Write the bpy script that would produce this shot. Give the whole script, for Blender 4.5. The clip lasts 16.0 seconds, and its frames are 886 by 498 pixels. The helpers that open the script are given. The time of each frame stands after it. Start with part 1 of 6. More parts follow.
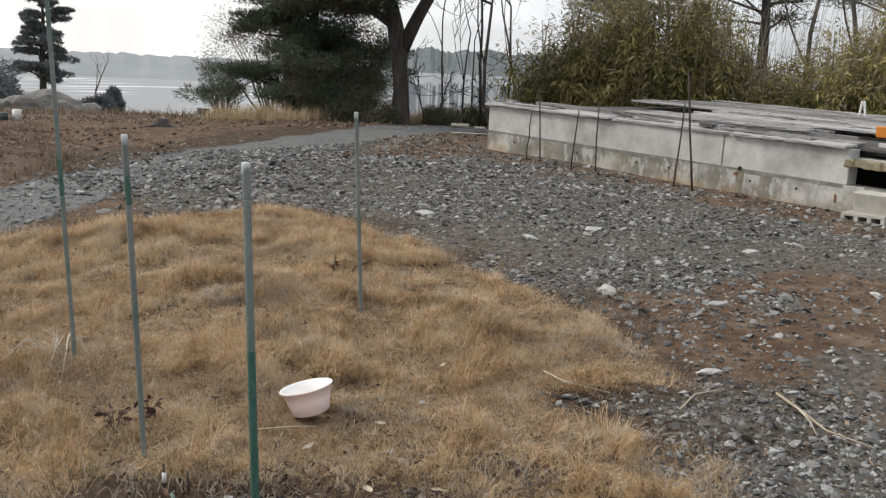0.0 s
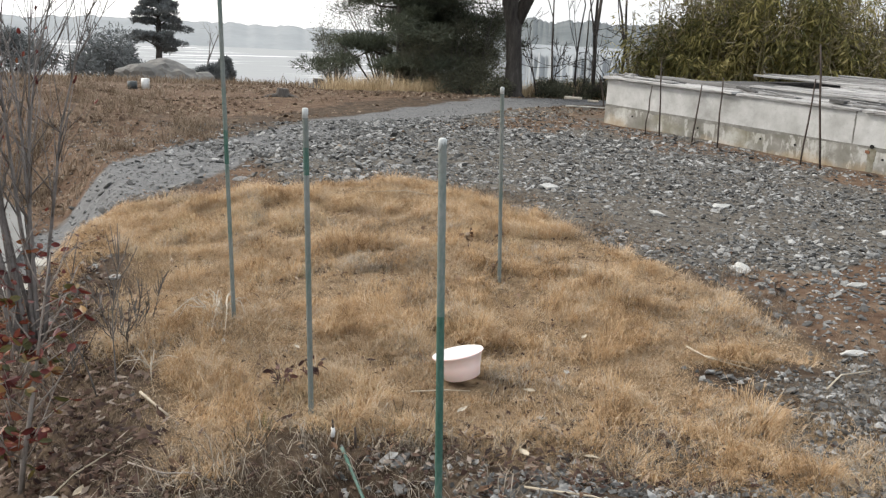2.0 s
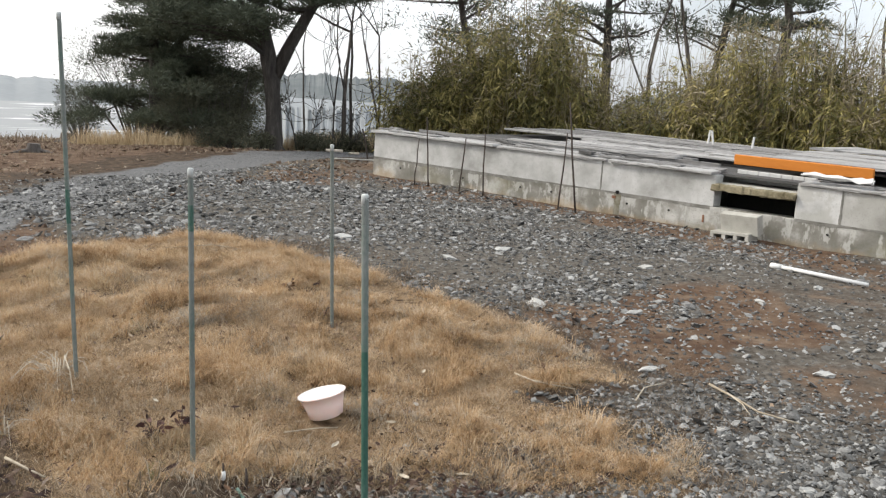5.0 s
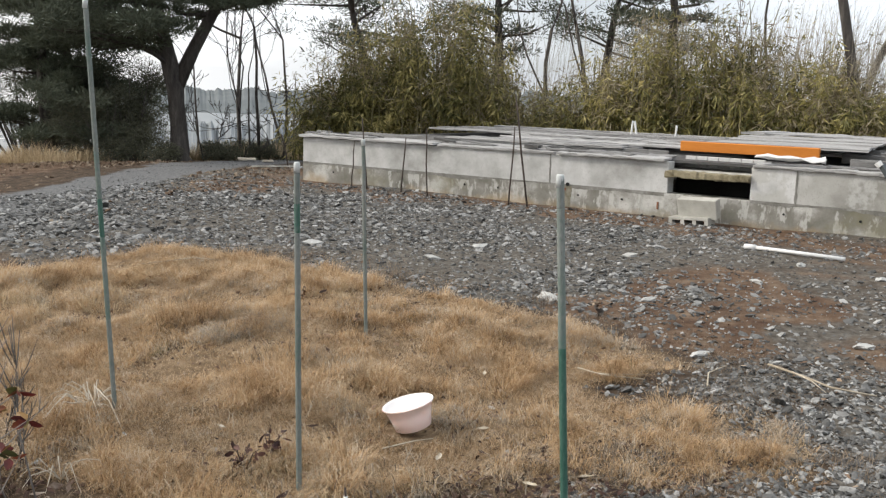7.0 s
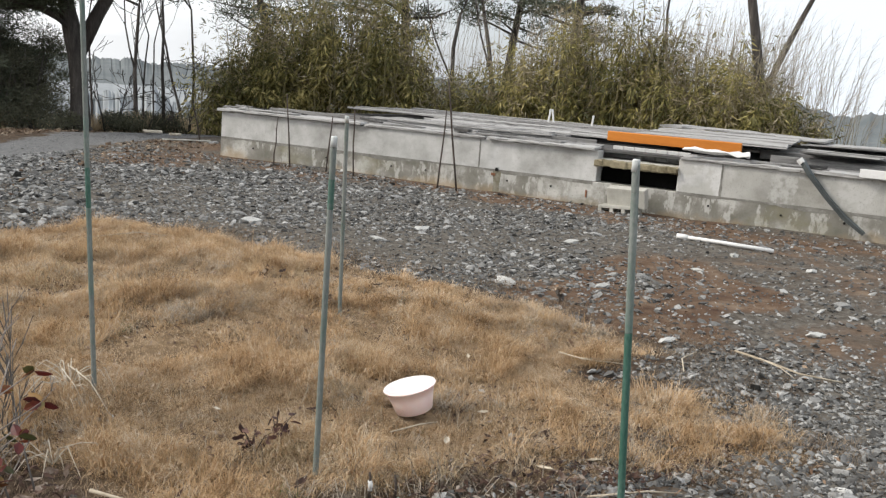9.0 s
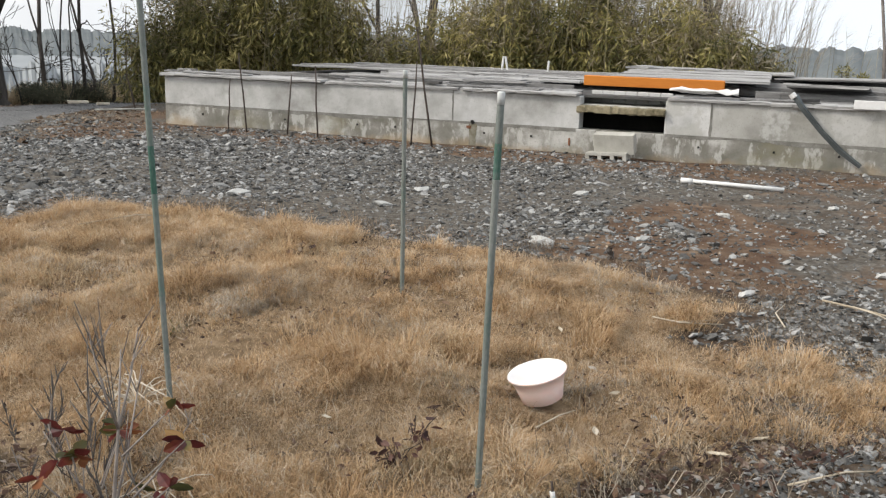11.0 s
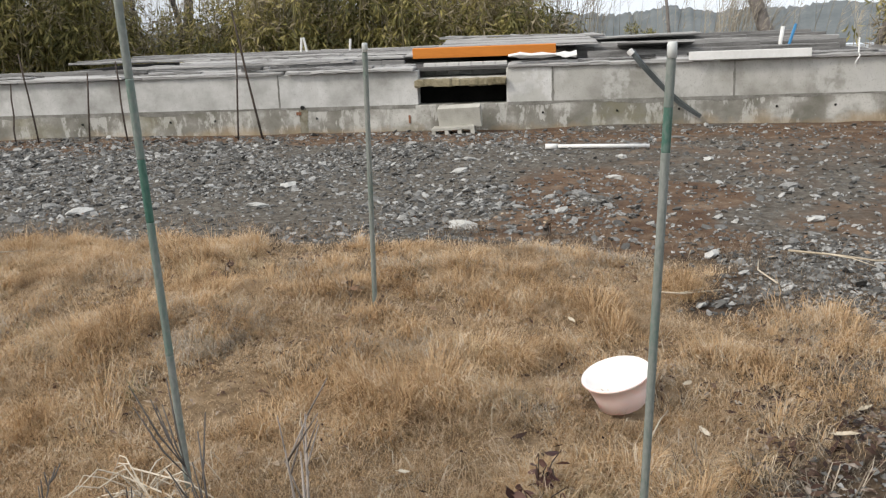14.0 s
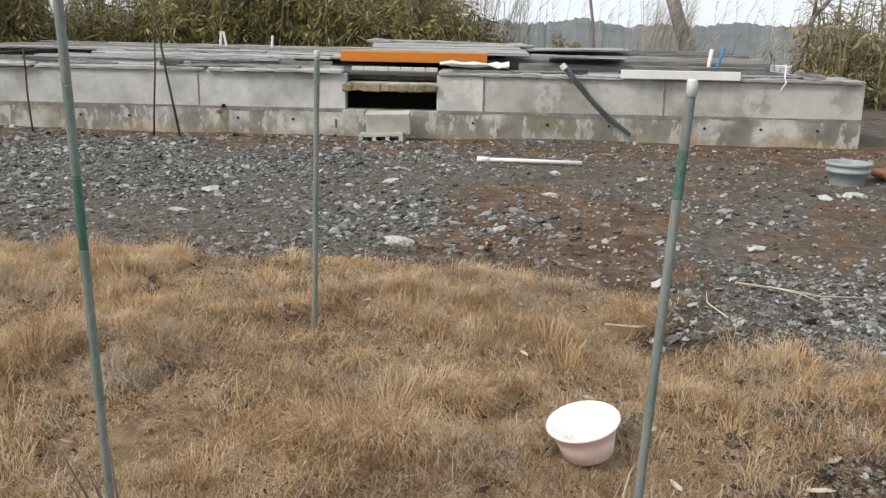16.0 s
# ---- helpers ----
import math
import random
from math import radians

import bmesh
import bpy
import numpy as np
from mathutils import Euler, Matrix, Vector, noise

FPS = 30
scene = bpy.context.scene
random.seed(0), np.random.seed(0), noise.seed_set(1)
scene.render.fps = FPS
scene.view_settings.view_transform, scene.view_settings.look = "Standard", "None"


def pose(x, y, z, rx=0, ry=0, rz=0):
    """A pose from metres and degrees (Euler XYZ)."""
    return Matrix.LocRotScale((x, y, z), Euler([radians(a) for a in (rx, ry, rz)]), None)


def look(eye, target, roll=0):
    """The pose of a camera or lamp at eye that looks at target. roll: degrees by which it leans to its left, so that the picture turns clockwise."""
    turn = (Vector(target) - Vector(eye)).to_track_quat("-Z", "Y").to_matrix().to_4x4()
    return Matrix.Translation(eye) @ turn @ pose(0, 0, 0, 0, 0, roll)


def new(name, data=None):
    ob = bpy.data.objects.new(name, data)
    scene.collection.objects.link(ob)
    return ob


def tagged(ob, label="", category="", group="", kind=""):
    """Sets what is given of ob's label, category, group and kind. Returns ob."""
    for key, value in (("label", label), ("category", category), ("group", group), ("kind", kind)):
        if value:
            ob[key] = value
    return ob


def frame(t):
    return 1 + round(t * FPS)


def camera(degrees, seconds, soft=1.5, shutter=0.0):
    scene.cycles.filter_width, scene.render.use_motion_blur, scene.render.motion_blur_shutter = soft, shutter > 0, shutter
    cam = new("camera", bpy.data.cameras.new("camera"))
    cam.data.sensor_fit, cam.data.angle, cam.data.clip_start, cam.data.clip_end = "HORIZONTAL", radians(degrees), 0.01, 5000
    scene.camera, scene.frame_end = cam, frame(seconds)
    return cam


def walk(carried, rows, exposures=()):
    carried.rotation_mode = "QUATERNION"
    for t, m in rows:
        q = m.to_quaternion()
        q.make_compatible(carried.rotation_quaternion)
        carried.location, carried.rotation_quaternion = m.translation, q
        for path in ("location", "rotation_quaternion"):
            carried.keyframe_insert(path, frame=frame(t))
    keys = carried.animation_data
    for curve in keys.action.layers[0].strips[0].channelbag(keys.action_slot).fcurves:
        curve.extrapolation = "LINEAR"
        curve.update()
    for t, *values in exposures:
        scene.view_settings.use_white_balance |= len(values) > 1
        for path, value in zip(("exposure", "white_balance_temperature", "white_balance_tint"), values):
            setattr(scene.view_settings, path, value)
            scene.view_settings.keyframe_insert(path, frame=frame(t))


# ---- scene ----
cam = camera(50.00, 16.0, soft=1.3)
PATH = [
    (0.0, -0.055, 0.291, 1.397, 78.07, -2.88, -36.75),
    (0.5, -0.184, 0.282, 1.391, 76.27, -3.46, -36.14),
    (1.0, -0.281, 0.284, 1.393, 75.96, -4.03, -34.28),
    (1.5, -0.316, 0.308, 1.406, 75.59, -3.98, -32.64),
    (2.0, -0.293, 0.324, 1.412, 76.06, -3.00, -30.75),
    (2.5, -0.281, 0.291, 1.426, 76.92, -2.86, -29.91),
    (3.0, -0.283, 0.271, 1.417, 76.89, -2.60, -29.48),
    (3.5, -0.322, 0.259, 1.398, 75.10, -1.03, -26.00),
    (4.0, -0.493, 0.346, 1.403, 75.29, -2.98, -34.29),
    (4.5, -0.710, 0.376, 1.432, 77.07, -2.64, -43.43),
    (4.7, -0.772, 0.331, 1.439, 79.13, -3.38, -45.16),
    (6.8, -1.214, 1.055, 1.326, 79.70, -1.42, -53.61),
    (7.0, -1.208, 1.147, 1.310, 80.74, -1.66, -54.57),
    (7.5, -1.248, 1.255, 1.311, 81.09, -4.10, -57.48),
    (8.0, -1.311, 1.368, 1.308, 82.39, -2.90, -61.46),
    (8.5, -1.337, 1.468, 1.274, 81.66, -3.00, -61.60),
    (9.0, -1.417, 1.569, 1.272, 80.06, -4.33, -61.24),
    (9.5, -1.343, 1.731, 1.222, 77.83, -2.46, -61.61),
    (9.7, -1.340, 1.806, 1.229, 77.59, -3.01, -62.02),
    (11.8, -1.297, 2.788, 1.180, 77.07, -2.17, -71.57),
    (12.0, -1.249, 2.861, 1.173, 76.83, -3.14, -72.71),
    (12.5, -1.254, 3.043, 1.183, 77.55, -2.98, -75.67),
    (13.0, -1.268, 3.235, 1.185, 77.89, -3.26, -77.55),
    (13.5, -1.200, 3.336, 1.155, 77.20, -1.96, -79.66),
    (14.0, -1.039, 3.417, 1.147, 76.53, 2.22, -82.92),
    (14.5, -0.926, 3.468, 1.155, 75.99, 5.67, -82.62),
    (15.0, -1.006, 3.508, 1.171, 76.29, 0.68, -84.83),
    (15.5, -1.007, 3.586, 1.190, 76.90, -1.39, -87.10),
    (16.0, -0.820, 3.592, 1.182, 76.55, -1.10, -87.91),
]
walk(cam, [(t, pose(*p)) for t, *p in PATH], [(0.0, -0.07), (0.5, 0.3), (1.0, 0.33), (1.5, 0.37), (3.5, 0.36), (4.5, 0.31), (7.0, 0.20), (13.0, 0.17), (16.0, 0.09)])

# ---- world, sun ----
SUN_AZ, SUN_EL = 122.0, 38.0
world = bpy.data.worlds.new("sky")
scene.world = world
world.use_nodes = True
wn, wl = world.node_tree.nodes, world.node_tree.links
wn.clear()
w_out, w_bg, w_sky = wn.new("ShaderNodeOutputWorld"), wn.new("ShaderNodeBackground"), wn.new("ShaderNodeTexSky")
w_sky.sky_type, w_sky.sun_disc = "NISHITA", False
w_sky.sun_elevation, w_sky.sun_rotation = radians(SUN_EL), radians(90 - SUN_AZ)
w_sky.air_density, w_sky.dust_density, w_sky.altitude = 1.0, 3.0, 0
w_co, w_map, w_noise, w_ramp, w_mix = (wn.new("ShaderNodeTexCoord"), wn.new("ShaderNodeMapping"), wn.new("ShaderNodeTexNoise"),
                                       wn.new("ShaderNodeValToRGB"), wn.new("ShaderNodeMixRGB"))
w_map.inputs["Scale"].default_value = (1.0, 1.0, 3.0)
w_noise.inputs["Scale"].default_value, w_noise.inputs["Detail"].default_value = 1.6, 6
w_ramp.color_ramp.elements[0].position, w_ramp.color_ramp.elements[1].position = 0.36, 0.56
w_ramp.color_ramp.elements[0].color, w_ramp.color_ramp.elements[1].color = (0.42, 0.42, 0.42, 1), (0.97, 0.97, 0.97, 1)
# cloud brighter towards the veiled sun
w_dot, w_range, w_cloud = wn.new("ShaderNodeVectorMath"), wn.new("ShaderNodeMapRange"), wn.new("ShaderNodeMixRGB")
w_dot.operation = "DOT_PRODUCT"
w_dot.inputs[1].default_value = (math.cos(radians(SUN_AZ)) * math.cos(radians(SUN_EL)), math.sin(radians(SUN_AZ)) * math.cos(radians(SUN_EL)), math.sin(radians(SUN_EL)))
w_range.inputs[1].default_value, w_range.inputs[2].default_value = -0.1, 0.5
w_cloud.inputs["Color1"].default_value, w_cloud.inputs["Color2"].default_value = (8.2, 8.75, 9.5, 1), (12.4, 12.4, 12.4, 1)
wl.new(w_co.outputs["Generated"], w_dot.inputs[0])
wl.new(w_dot.outputs["Value"], w_range.inputs[0])
wl.new(w_range.outputs[0], w_cloud.inputs["Fac"])
wl.new(w_cloud.outputs[0], w_mix.inputs["Color2"])
w_sep, w_max, w_com = wn.new("ShaderNodeSeparateXYZ"), wn.new("ShaderNodeMath"), wn.new("ShaderNodeCombineXYZ")
w_max.operation, w_max.inputs[1].default_value = "MAXIMUM", 0.02
for k in (0, 1):
    wl.new(w_sep.outputs[k], w_com.inputs[k])
for a, b in ((w_co.outputs["Generated"], w_sep.inputs[0]), (w_sep.outputs[2], w_max.inputs[0]), (w_max.outputs[0], w_com.inputs[2]), (w_com.outputs[0], w_sky.inputs["Vector"]), (w_com.outputs[0], w_map.inputs["Vector"]), (w_map.outputs[0], w_noise.inputs["Vector"]), (w_noise.outputs[0], w_ramp.inputs[0]),
             (w_ramp.outputs[0], w_mix.inputs["Fac"]), (w_sky.outputs[0], w_mix.inputs["Color1"]), (w_mix.outputs[0], w_bg.inputs["Color"]), (w_bg.outputs[0], w_out.inputs[0])):
    wl.new(a, b)
w_bg.inputs["Strength"].default_value = 0.108
sun_data = bpy.data.lights.new("sun", "SUN")
sun_data.energy, sun_data.angle, sun_data.color = 2.3, radians(12), (1.0, 0.93, 0.84)
sun = new("sun", sun_data)
sun.matrix_world = look((math.cos(radians(SUN_AZ)) * math.cos(radians(SUN_EL)) * 50, math.sin(radians(SUN_AZ)) * math.cos(radians(SUN_EL)) * 50, math.sin(radians(SUN_EL)) * 50), (0, 0, 0))


# ---- materials ----
def material(name, stops, scale=8.0, rough=0.85, bump=0.3, fine=60.0, metal=0.0, stretch=(1, 1, 1), random_value=0.0, spec=0.3, island=0.0, bump_distance=0.01, translucent=0.0, gain=1.0):
    """A node material: colour stops over two scales of noise, bump from the finer one."""
    m = bpy.data.materials.new(name)
    m.use_nodes = True
    n, l = m.node_tree.nodes, m.node_tree.links
    b = n["Principled BSDF"]
    co, mp = n.new("ShaderNodeTexCoord"), n.new("ShaderNodeMapping")
    mp.inputs["Scale"].default_value = stretch
    l.new(co.outputs["Object"], mp.inputs["Vector"])
    n1, n2, mix, ramp = n.new("ShaderNodeTexNoise"), n.new("ShaderNodeTexNoise"), n.new("ShaderNodeMath"), n.new("ShaderNodeValToRGB")
    n1.inputs["Scale"].default_value, n1.inputs["Detail"].default_value = scale, 5
    n2.inputs["Scale"].default_value, n2.inputs["Detail"].default_value = fine, 4
    l.new(mp.outputs[0], n1.inputs["Vector"]), l.new(mp.outputs[0], n2.inputs["Vector"])
    mix.operation = "MULTIPLY_ADD"
    mix.inputs[1].default_value, mix.inputs[2].default_value = 0.35, 0.0
    l.new(n2.outputs[0], mix.inputs[0])
    add = n.new("ShaderNodeMath")
    add.operation = "MULTIPLY_ADD"
    add.inputs[1].default_value = 0.65
    l.new(n1.outputs[0], add.inputs[0]), l.new(mix.outputs[0], add.inputs[2])
    last = add.outputs[0]
    if gain != 1.0:
        gn = n.new("ShaderNodeMath")
        gn.operation = "MULTIPLY_ADD"
        gn.inputs[1].default_value, gn.inputs[2].default_value = gain, 0.5 - 0.5 * gain
        l.new(last, gn.inputs[0])
        last = gn.outputs[0]
    if random_value or island:
        src = n.new("ShaderNodeNewGeometry").outputs["Random Per Island"] if island else n.new("ShaderNodeObjectInfo").outputs["Random"]
        off = n.new("ShaderNodeMath")
        off.operation = "MULTIPLY_ADD"
        k = island or random_value
        off.inputs[1].default_value, off.inputs[2].default_value = k, -k / 2
        l.new(src, off.inputs[0])
        tot = n.new("ShaderNodeMath")
        l.new(last, tot.inputs[0]), l.new(off.outputs[0], tot.inputs[1])
        last = tot.outputs[0]
    l.new(last, ramp.inputs[0])
    el = ramp.color_ramp.elements
    while len(el) < len(stops):
        el.new(0.5)
    for e, (p, c) in zip(el, stops):
        e.position, e.color = p, (*c, 1)
    l.new(ramp.outputs[0], b.inputs["Base Color"])
    b.inputs["Roughness"].default_value, b.inputs["Metallic"].default_value, b.inputs["Specular IOR Level"].default_value = rough, metal, spec
    if bump:
        bp = n.new("ShaderNodeBump")
        bp.inputs["Strength"].default_value, bp.inputs["Distance"].default_value = bump, bump_distance
        l.new(add.outputs[0], bp.inputs["Height"]), l.new(bp.outputs[0], b.inputs["Normal"])
    if translucent:
        tr, ms = n.new("ShaderNodeBsdfTranslucent"), n.new("ShaderNodeMixShader")
        l.new(ramp.outputs[0], tr.inputs["Color"])
        ms.inputs[0].default_value = translucent
        l.new(b.outputs[0], ms.inputs[1]), l.new(tr.outputs[0], ms.inputs[2]), l.new(ms.outputs[0], n["Material Output"].inputs[0])
    return m


def grey(v, warm=0.0):
    return (v * (1 + warm), v, v * (1 - warm))


M = {}
def weathered_concrete(name, pale, mid, dark, streak, mud=None, patch=None):
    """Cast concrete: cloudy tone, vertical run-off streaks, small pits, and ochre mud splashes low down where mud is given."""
    m = bpy.data.materials.new(name)
    m.use_nodes = True
    n, l = m.node_tree.nodes, m.node_tree.links
    b = n["Principled BSDF"]
    co = n.new("ShaderNodeTexCoord")

    def tex(scale, stretch, detail=6):
        mp, nz = n.new("ShaderNodeMapping"), n.new("ShaderNodeTexNoise")
        mp.inputs["Scale"].default_value = stretch
        nz.inputs["Scale"].default_value, nz.inputs["Detail"].default_value, nz.inputs["Roughness"].default_value = scale, detail, 0.62
        l.new(co.outputs["Object"], mp.inputs["Vector"]), l.new(mp.outputs[0], nz.inputs["Vector"])
        return nz.outputs[0]

    def ramp(src, stops):
        r = n.new("ShaderNodeValToRGB")
        while len(r.color_ramp.elements) < len(stops):
            r.color_ramp.elements.new(0.5)
        for e, (p, c) in zip(r.color_ramp.elements, stops):
            e.position, e.color = p, (*c, 1)
        l.new(src, r.inputs[0])
        return r.outputs[0]

    def blend(fac, c1, c2, kind="MIX"):
        x = n.new("ShaderNodeMixRGB")
        x.blend_type = kind
        l.new(fac, x.inputs[0]), l.new(c1, x.inputs[1])
        if isinstance(c2, tuple):
            x.inputs[2].default_value = (*c2, 1)
        else:
            l.new(c2, x.inputs[2])
        return x.outputs[0]

    cloud = ramp(tex(2.1, (1, 1, 1.2)), [(0.34, dark), (0.5, mid), (0.63, pale)])
    runs = ramp(tex(3.2, (1, 1.9, 0.4)), [(0.48, (0, 0, 0)), (0.72, (1, 1, 1))])
    pit = tex(70, (1, 1, 1), 3)
    col = blend(ramp(runs, [(0.0, (0, 0, 0)), (1.0, (streak,) * 3)]), cloud, dark)
    blot = ramp(tex(6, (1, 1.5, 0.6)), [(0.53, (0, 0, 0)), (0.58, (0.75, 0.75, 0.75))]) if mud else ramp(tex(2.4, (1, 1, 1.3)), [(0.42, (0, 0, 0)), (0.66, (0.5, 0.5, 0.5))])
    col = blend(blot, col, pale)
    if patch:
        col = blend(ramp(tex(1.5, (1, 1.2, 1.1), 7), [(0.5, (0, 0, 0)), (0.54, (0.6, 0.6, 0.6))]), col, patch)
    col = blend(ramp(pit, [(0.3, (0.5, 0.5, 0.5)), (0.42, (0, 0, 0))]), col, dark)
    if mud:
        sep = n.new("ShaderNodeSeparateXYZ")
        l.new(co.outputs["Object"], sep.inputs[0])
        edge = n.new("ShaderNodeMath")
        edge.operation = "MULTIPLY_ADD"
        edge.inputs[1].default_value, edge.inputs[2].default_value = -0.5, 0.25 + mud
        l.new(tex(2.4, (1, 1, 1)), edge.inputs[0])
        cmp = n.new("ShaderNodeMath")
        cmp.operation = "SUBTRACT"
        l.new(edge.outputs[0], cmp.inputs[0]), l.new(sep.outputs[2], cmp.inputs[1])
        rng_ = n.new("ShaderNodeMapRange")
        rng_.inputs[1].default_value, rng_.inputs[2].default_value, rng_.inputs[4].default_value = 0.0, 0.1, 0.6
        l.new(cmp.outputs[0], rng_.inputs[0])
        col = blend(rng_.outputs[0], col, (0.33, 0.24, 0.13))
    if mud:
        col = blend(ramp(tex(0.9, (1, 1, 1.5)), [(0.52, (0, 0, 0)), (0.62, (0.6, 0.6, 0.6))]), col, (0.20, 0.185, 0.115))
    l.new(col, b.inputs["Base Color"])
    b.inputs["Roughness"].default_value, b.inputs["Specular IOR Level"].default_value = 0.9, 0.3
    bp = n.new("ShaderNodeBump")
    bp.inputs["Strength"].default_value, bp.inputs["Distance"].default_value = 0.3, 0.006
    l.new(pit, bp.inputs["Height"]), l.new(bp.outputs[0], b.inputs["Normal"])
    return m


M["concrete"] = weathered_concrete("concrete", (0.58, 0.58, 0.565), (0.44, 0.44, 0.425), (0.27, 0.268, 0.25), 0.5)
M["concrete_dull"] = weathered_concrete("concrete_dull", (0.46, 0.455, 0.43), (0.35, 0.345, 0.315), (0.22, 0.215, 0.19), 0.6, patch=(0.53, 0.53, 0.51))
M["concrete_pale"] = weathered_concrete("concrete_pale", (0.68, 0.68, 0.665), (0.56, 0.56, 0.545), (0.33, 0.33, 0.315), 0.4, patch=(0.40, 0.395, 0.36))
M["slab_concrete"] = weathered_concrete("slab_concrete", (0.25, 0.25, 0.24), (0.185, 0.185, 0.172), (0.12, 0.118, 0.107), 0.35)
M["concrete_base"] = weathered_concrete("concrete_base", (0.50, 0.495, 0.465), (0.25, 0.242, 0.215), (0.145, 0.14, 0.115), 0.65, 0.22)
M["concrete_patch"] = material("concrete_patch", [(0.3, (0.42, 0.42, 0.40)), (0.65, (0.58, 0.58, 0.565))], 3.0, 0.9, 0.2, 60)
M["stain"] = material("stain", [(0.3, (0.12, 0.11, 0.075)), (0.5, (0.21, 0.195, 0.145)), (0.7, (0.30, 0.285, 0.235))], 14.0, 0.95, 0.3, 60)
M["seam"] = material("seam", [(0.3, (0.12, 0.115, 0.10)), (0.5, (0.20, 0.195, 0.175)), (0.7, (0.30, 0.295, 0.275))], 9.0, 0.95, 0.4, 60)
M["twig"] = material("twig", [(0.3, (0.17, 0.145, 0.125)), (0.7, (0.36, 0.32, 0.285))], 14.0, 0.9, 0.3, 60)
M["bleached"] = material("bleached", [(0.3, (0.40, 0.35, 0.27)), (0.7, (0.64, 0.58, 0.49))], 12.0, 0.85, 0.2, 60)
M["mould"] = material("mould", [(0.3, (0.10, 0.085, 0.05)), (0.5, (0.23, 0.20, 0.13)), (0.7, (0.33, 0.29, 0.2))], 6.0, 0.95, 0.5, 50)
M["block"] = material("block", [(0.3, (0.30, 0.29, 0.255)), (0.65, (0.48, 0.47, 0.425))], 9.0, 0.95, 0.5, 120, random_value=0.1)
M["old_wood"] = material("old_wood", [(0.26, (0.10, 0.098, 0.095)), (0.46, (0.27, 0.266, 0.26)), (0.7, (0.42, 0.416, 0.408))], 5.0, 0.85, 0.5, 60, stretch=(6, 0.5, 6), random_value=0.35)
M["beam"] = material("beam", [(0.28, (0.09, 0.088, 0.085)), (0.48, (0.20, 0.197, 0.192)), (0.7, (0.33, 0.327, 0.32))], 5.0, 0.85, 0.5, 60, stretch=(6, 0.5, 6), random_value=0.25)
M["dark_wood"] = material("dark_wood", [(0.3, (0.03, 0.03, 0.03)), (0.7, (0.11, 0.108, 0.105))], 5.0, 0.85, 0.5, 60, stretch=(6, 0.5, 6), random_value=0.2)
M["orange"] = material("orange", [(0.3, (0.52, 0.17, 0.025)), (0.7, (0.66, 0.24, 0.04))], 3.0, 0.6, 0.15, 30, stretch=(3, 0.4, 3))
# black that stands for shade in the vent and the wall's holes
M["black"] = material("black", [(0.3, (0.008, 0.008, 0.008)), (0.7, (0.025, 0.024, 0.022))], 3.0, 0.95, 0.2, 30)
M["white"] = material("white", [(0.3, (0.62, 0.62, 0.60)), (0.7, (0.78, 0.78, 0.77))], 6.0, 0.6, 0.1, 40)
M["pole_green"] = material("pole_green", [(0.36, (0.032, 0.10, 0.074)), (0.5, (0.062, 0.135, 0.106)), (0.64, (0.15, 0.19, 0.172))], 9.0, 0.55, 0.25, 160, stretch=(1, 1, 0.4))
M["pole_faded"] = material("pole_faded", [(0.36, (0.10, 0.165, 0.138)), (0.5, (0.16, 0.195, 0.175)), (0.64, (0.24, 0.255, 0.24))], 9.0, 0.6, 0.25, 160, stretch=(1, 1, 0.4))
M["shrub_bark"] = material("shrub_bark", [(0.3, (0.10, 0.09, 0.084)), (0.7, (0.25, 0.23, 0.215))], 12.0, 0.9, 0.5, 60)
# whiter than the pink shell: bright skylight inside the bowl, put into colour
M["bowl_inside_lit"] = material("bowl_inside_lit", [(0.3, (0.88, 0.85, 0.83)), (0.7, (0.92, 0.90, 0.88))], 9.0, 0.35, 0.0, 60)
M["pole_grey"] = material("pole_grey", [(0.32, (0.09, 0.15, 0.125)), (0.46, (0.165, 0.19, 0.174)), (0.66, (0.26, 0.268, 0.255))], 7.0, 0.6, 0.25, 160, stretch=(1, 1, 0.4))
M["cap_grey"] = material("cap_grey", [(0.3, (0.42, 0.45, 0.44)), (0.7, (0.62, 0.64, 0.63))], 14.0, 0.6, 0.1, 90)
M["rusty_rod"] = material("rusty_rod", [(0.3, (0.025, 0.02, 0.018)), (0.7, (0.10, 0.075, 0.06))], 9.0, 0.8, 0.4, 120)
M["stone"] = material("stone", [(0.22, (0.055, 0.054, 0.051)), (0.5, (0.125, 0.124, 0.119)), (0.66, (0.22, 0.22, 0.211)), (0.82, (0.39, 0.39, 0.377))], 12.0, 0.9, 0.4, 90, island=0.55)
M["rock"] = material("rock", [(0.25, (0.12, 0.121, 0.118)), (0.5, (0.20, 0.20, 0.195)), (0.75, (0.36, 0.36, 0.345))], 14.0, 0.9, 0.6, 110, random_value=0.45)
M["pale_rock"] = material("pale_rock", [(0.3, (0.36, 0.36, 0.34)), (0.7, (0.56, 0.56, 0.54))], 14.0, 0.9, 0.5, 110, random_value=0.2)
M["grass"] = material("dry_grass", [(0.14, (0.215, 0.135, 0.072)), (0.32, (0.405, 0.268, 0.142)), (0.5, (0.535, 0.368, 0.205)), (0.68, (0.61, 0.455, 0.285)), (0.85, (0.66, 0.56, 0.43))], 4.5, 0.75, 0.0, 16, island=0.6, gain=2.0, translucent=0.3)
M["thatch"] = material("grass_thatch", [(0.13, (0.17, 0.122, 0.078)), (0.38, (0.37, 0.265, 0.16)), (0.6, (0.52, 0.39, 0.25)), (0.85, (0.60, 0.51, 0.40))], 6.0, 0.8, 0.0, 20, island=0.5, translucent=0.3, gain=1.6)
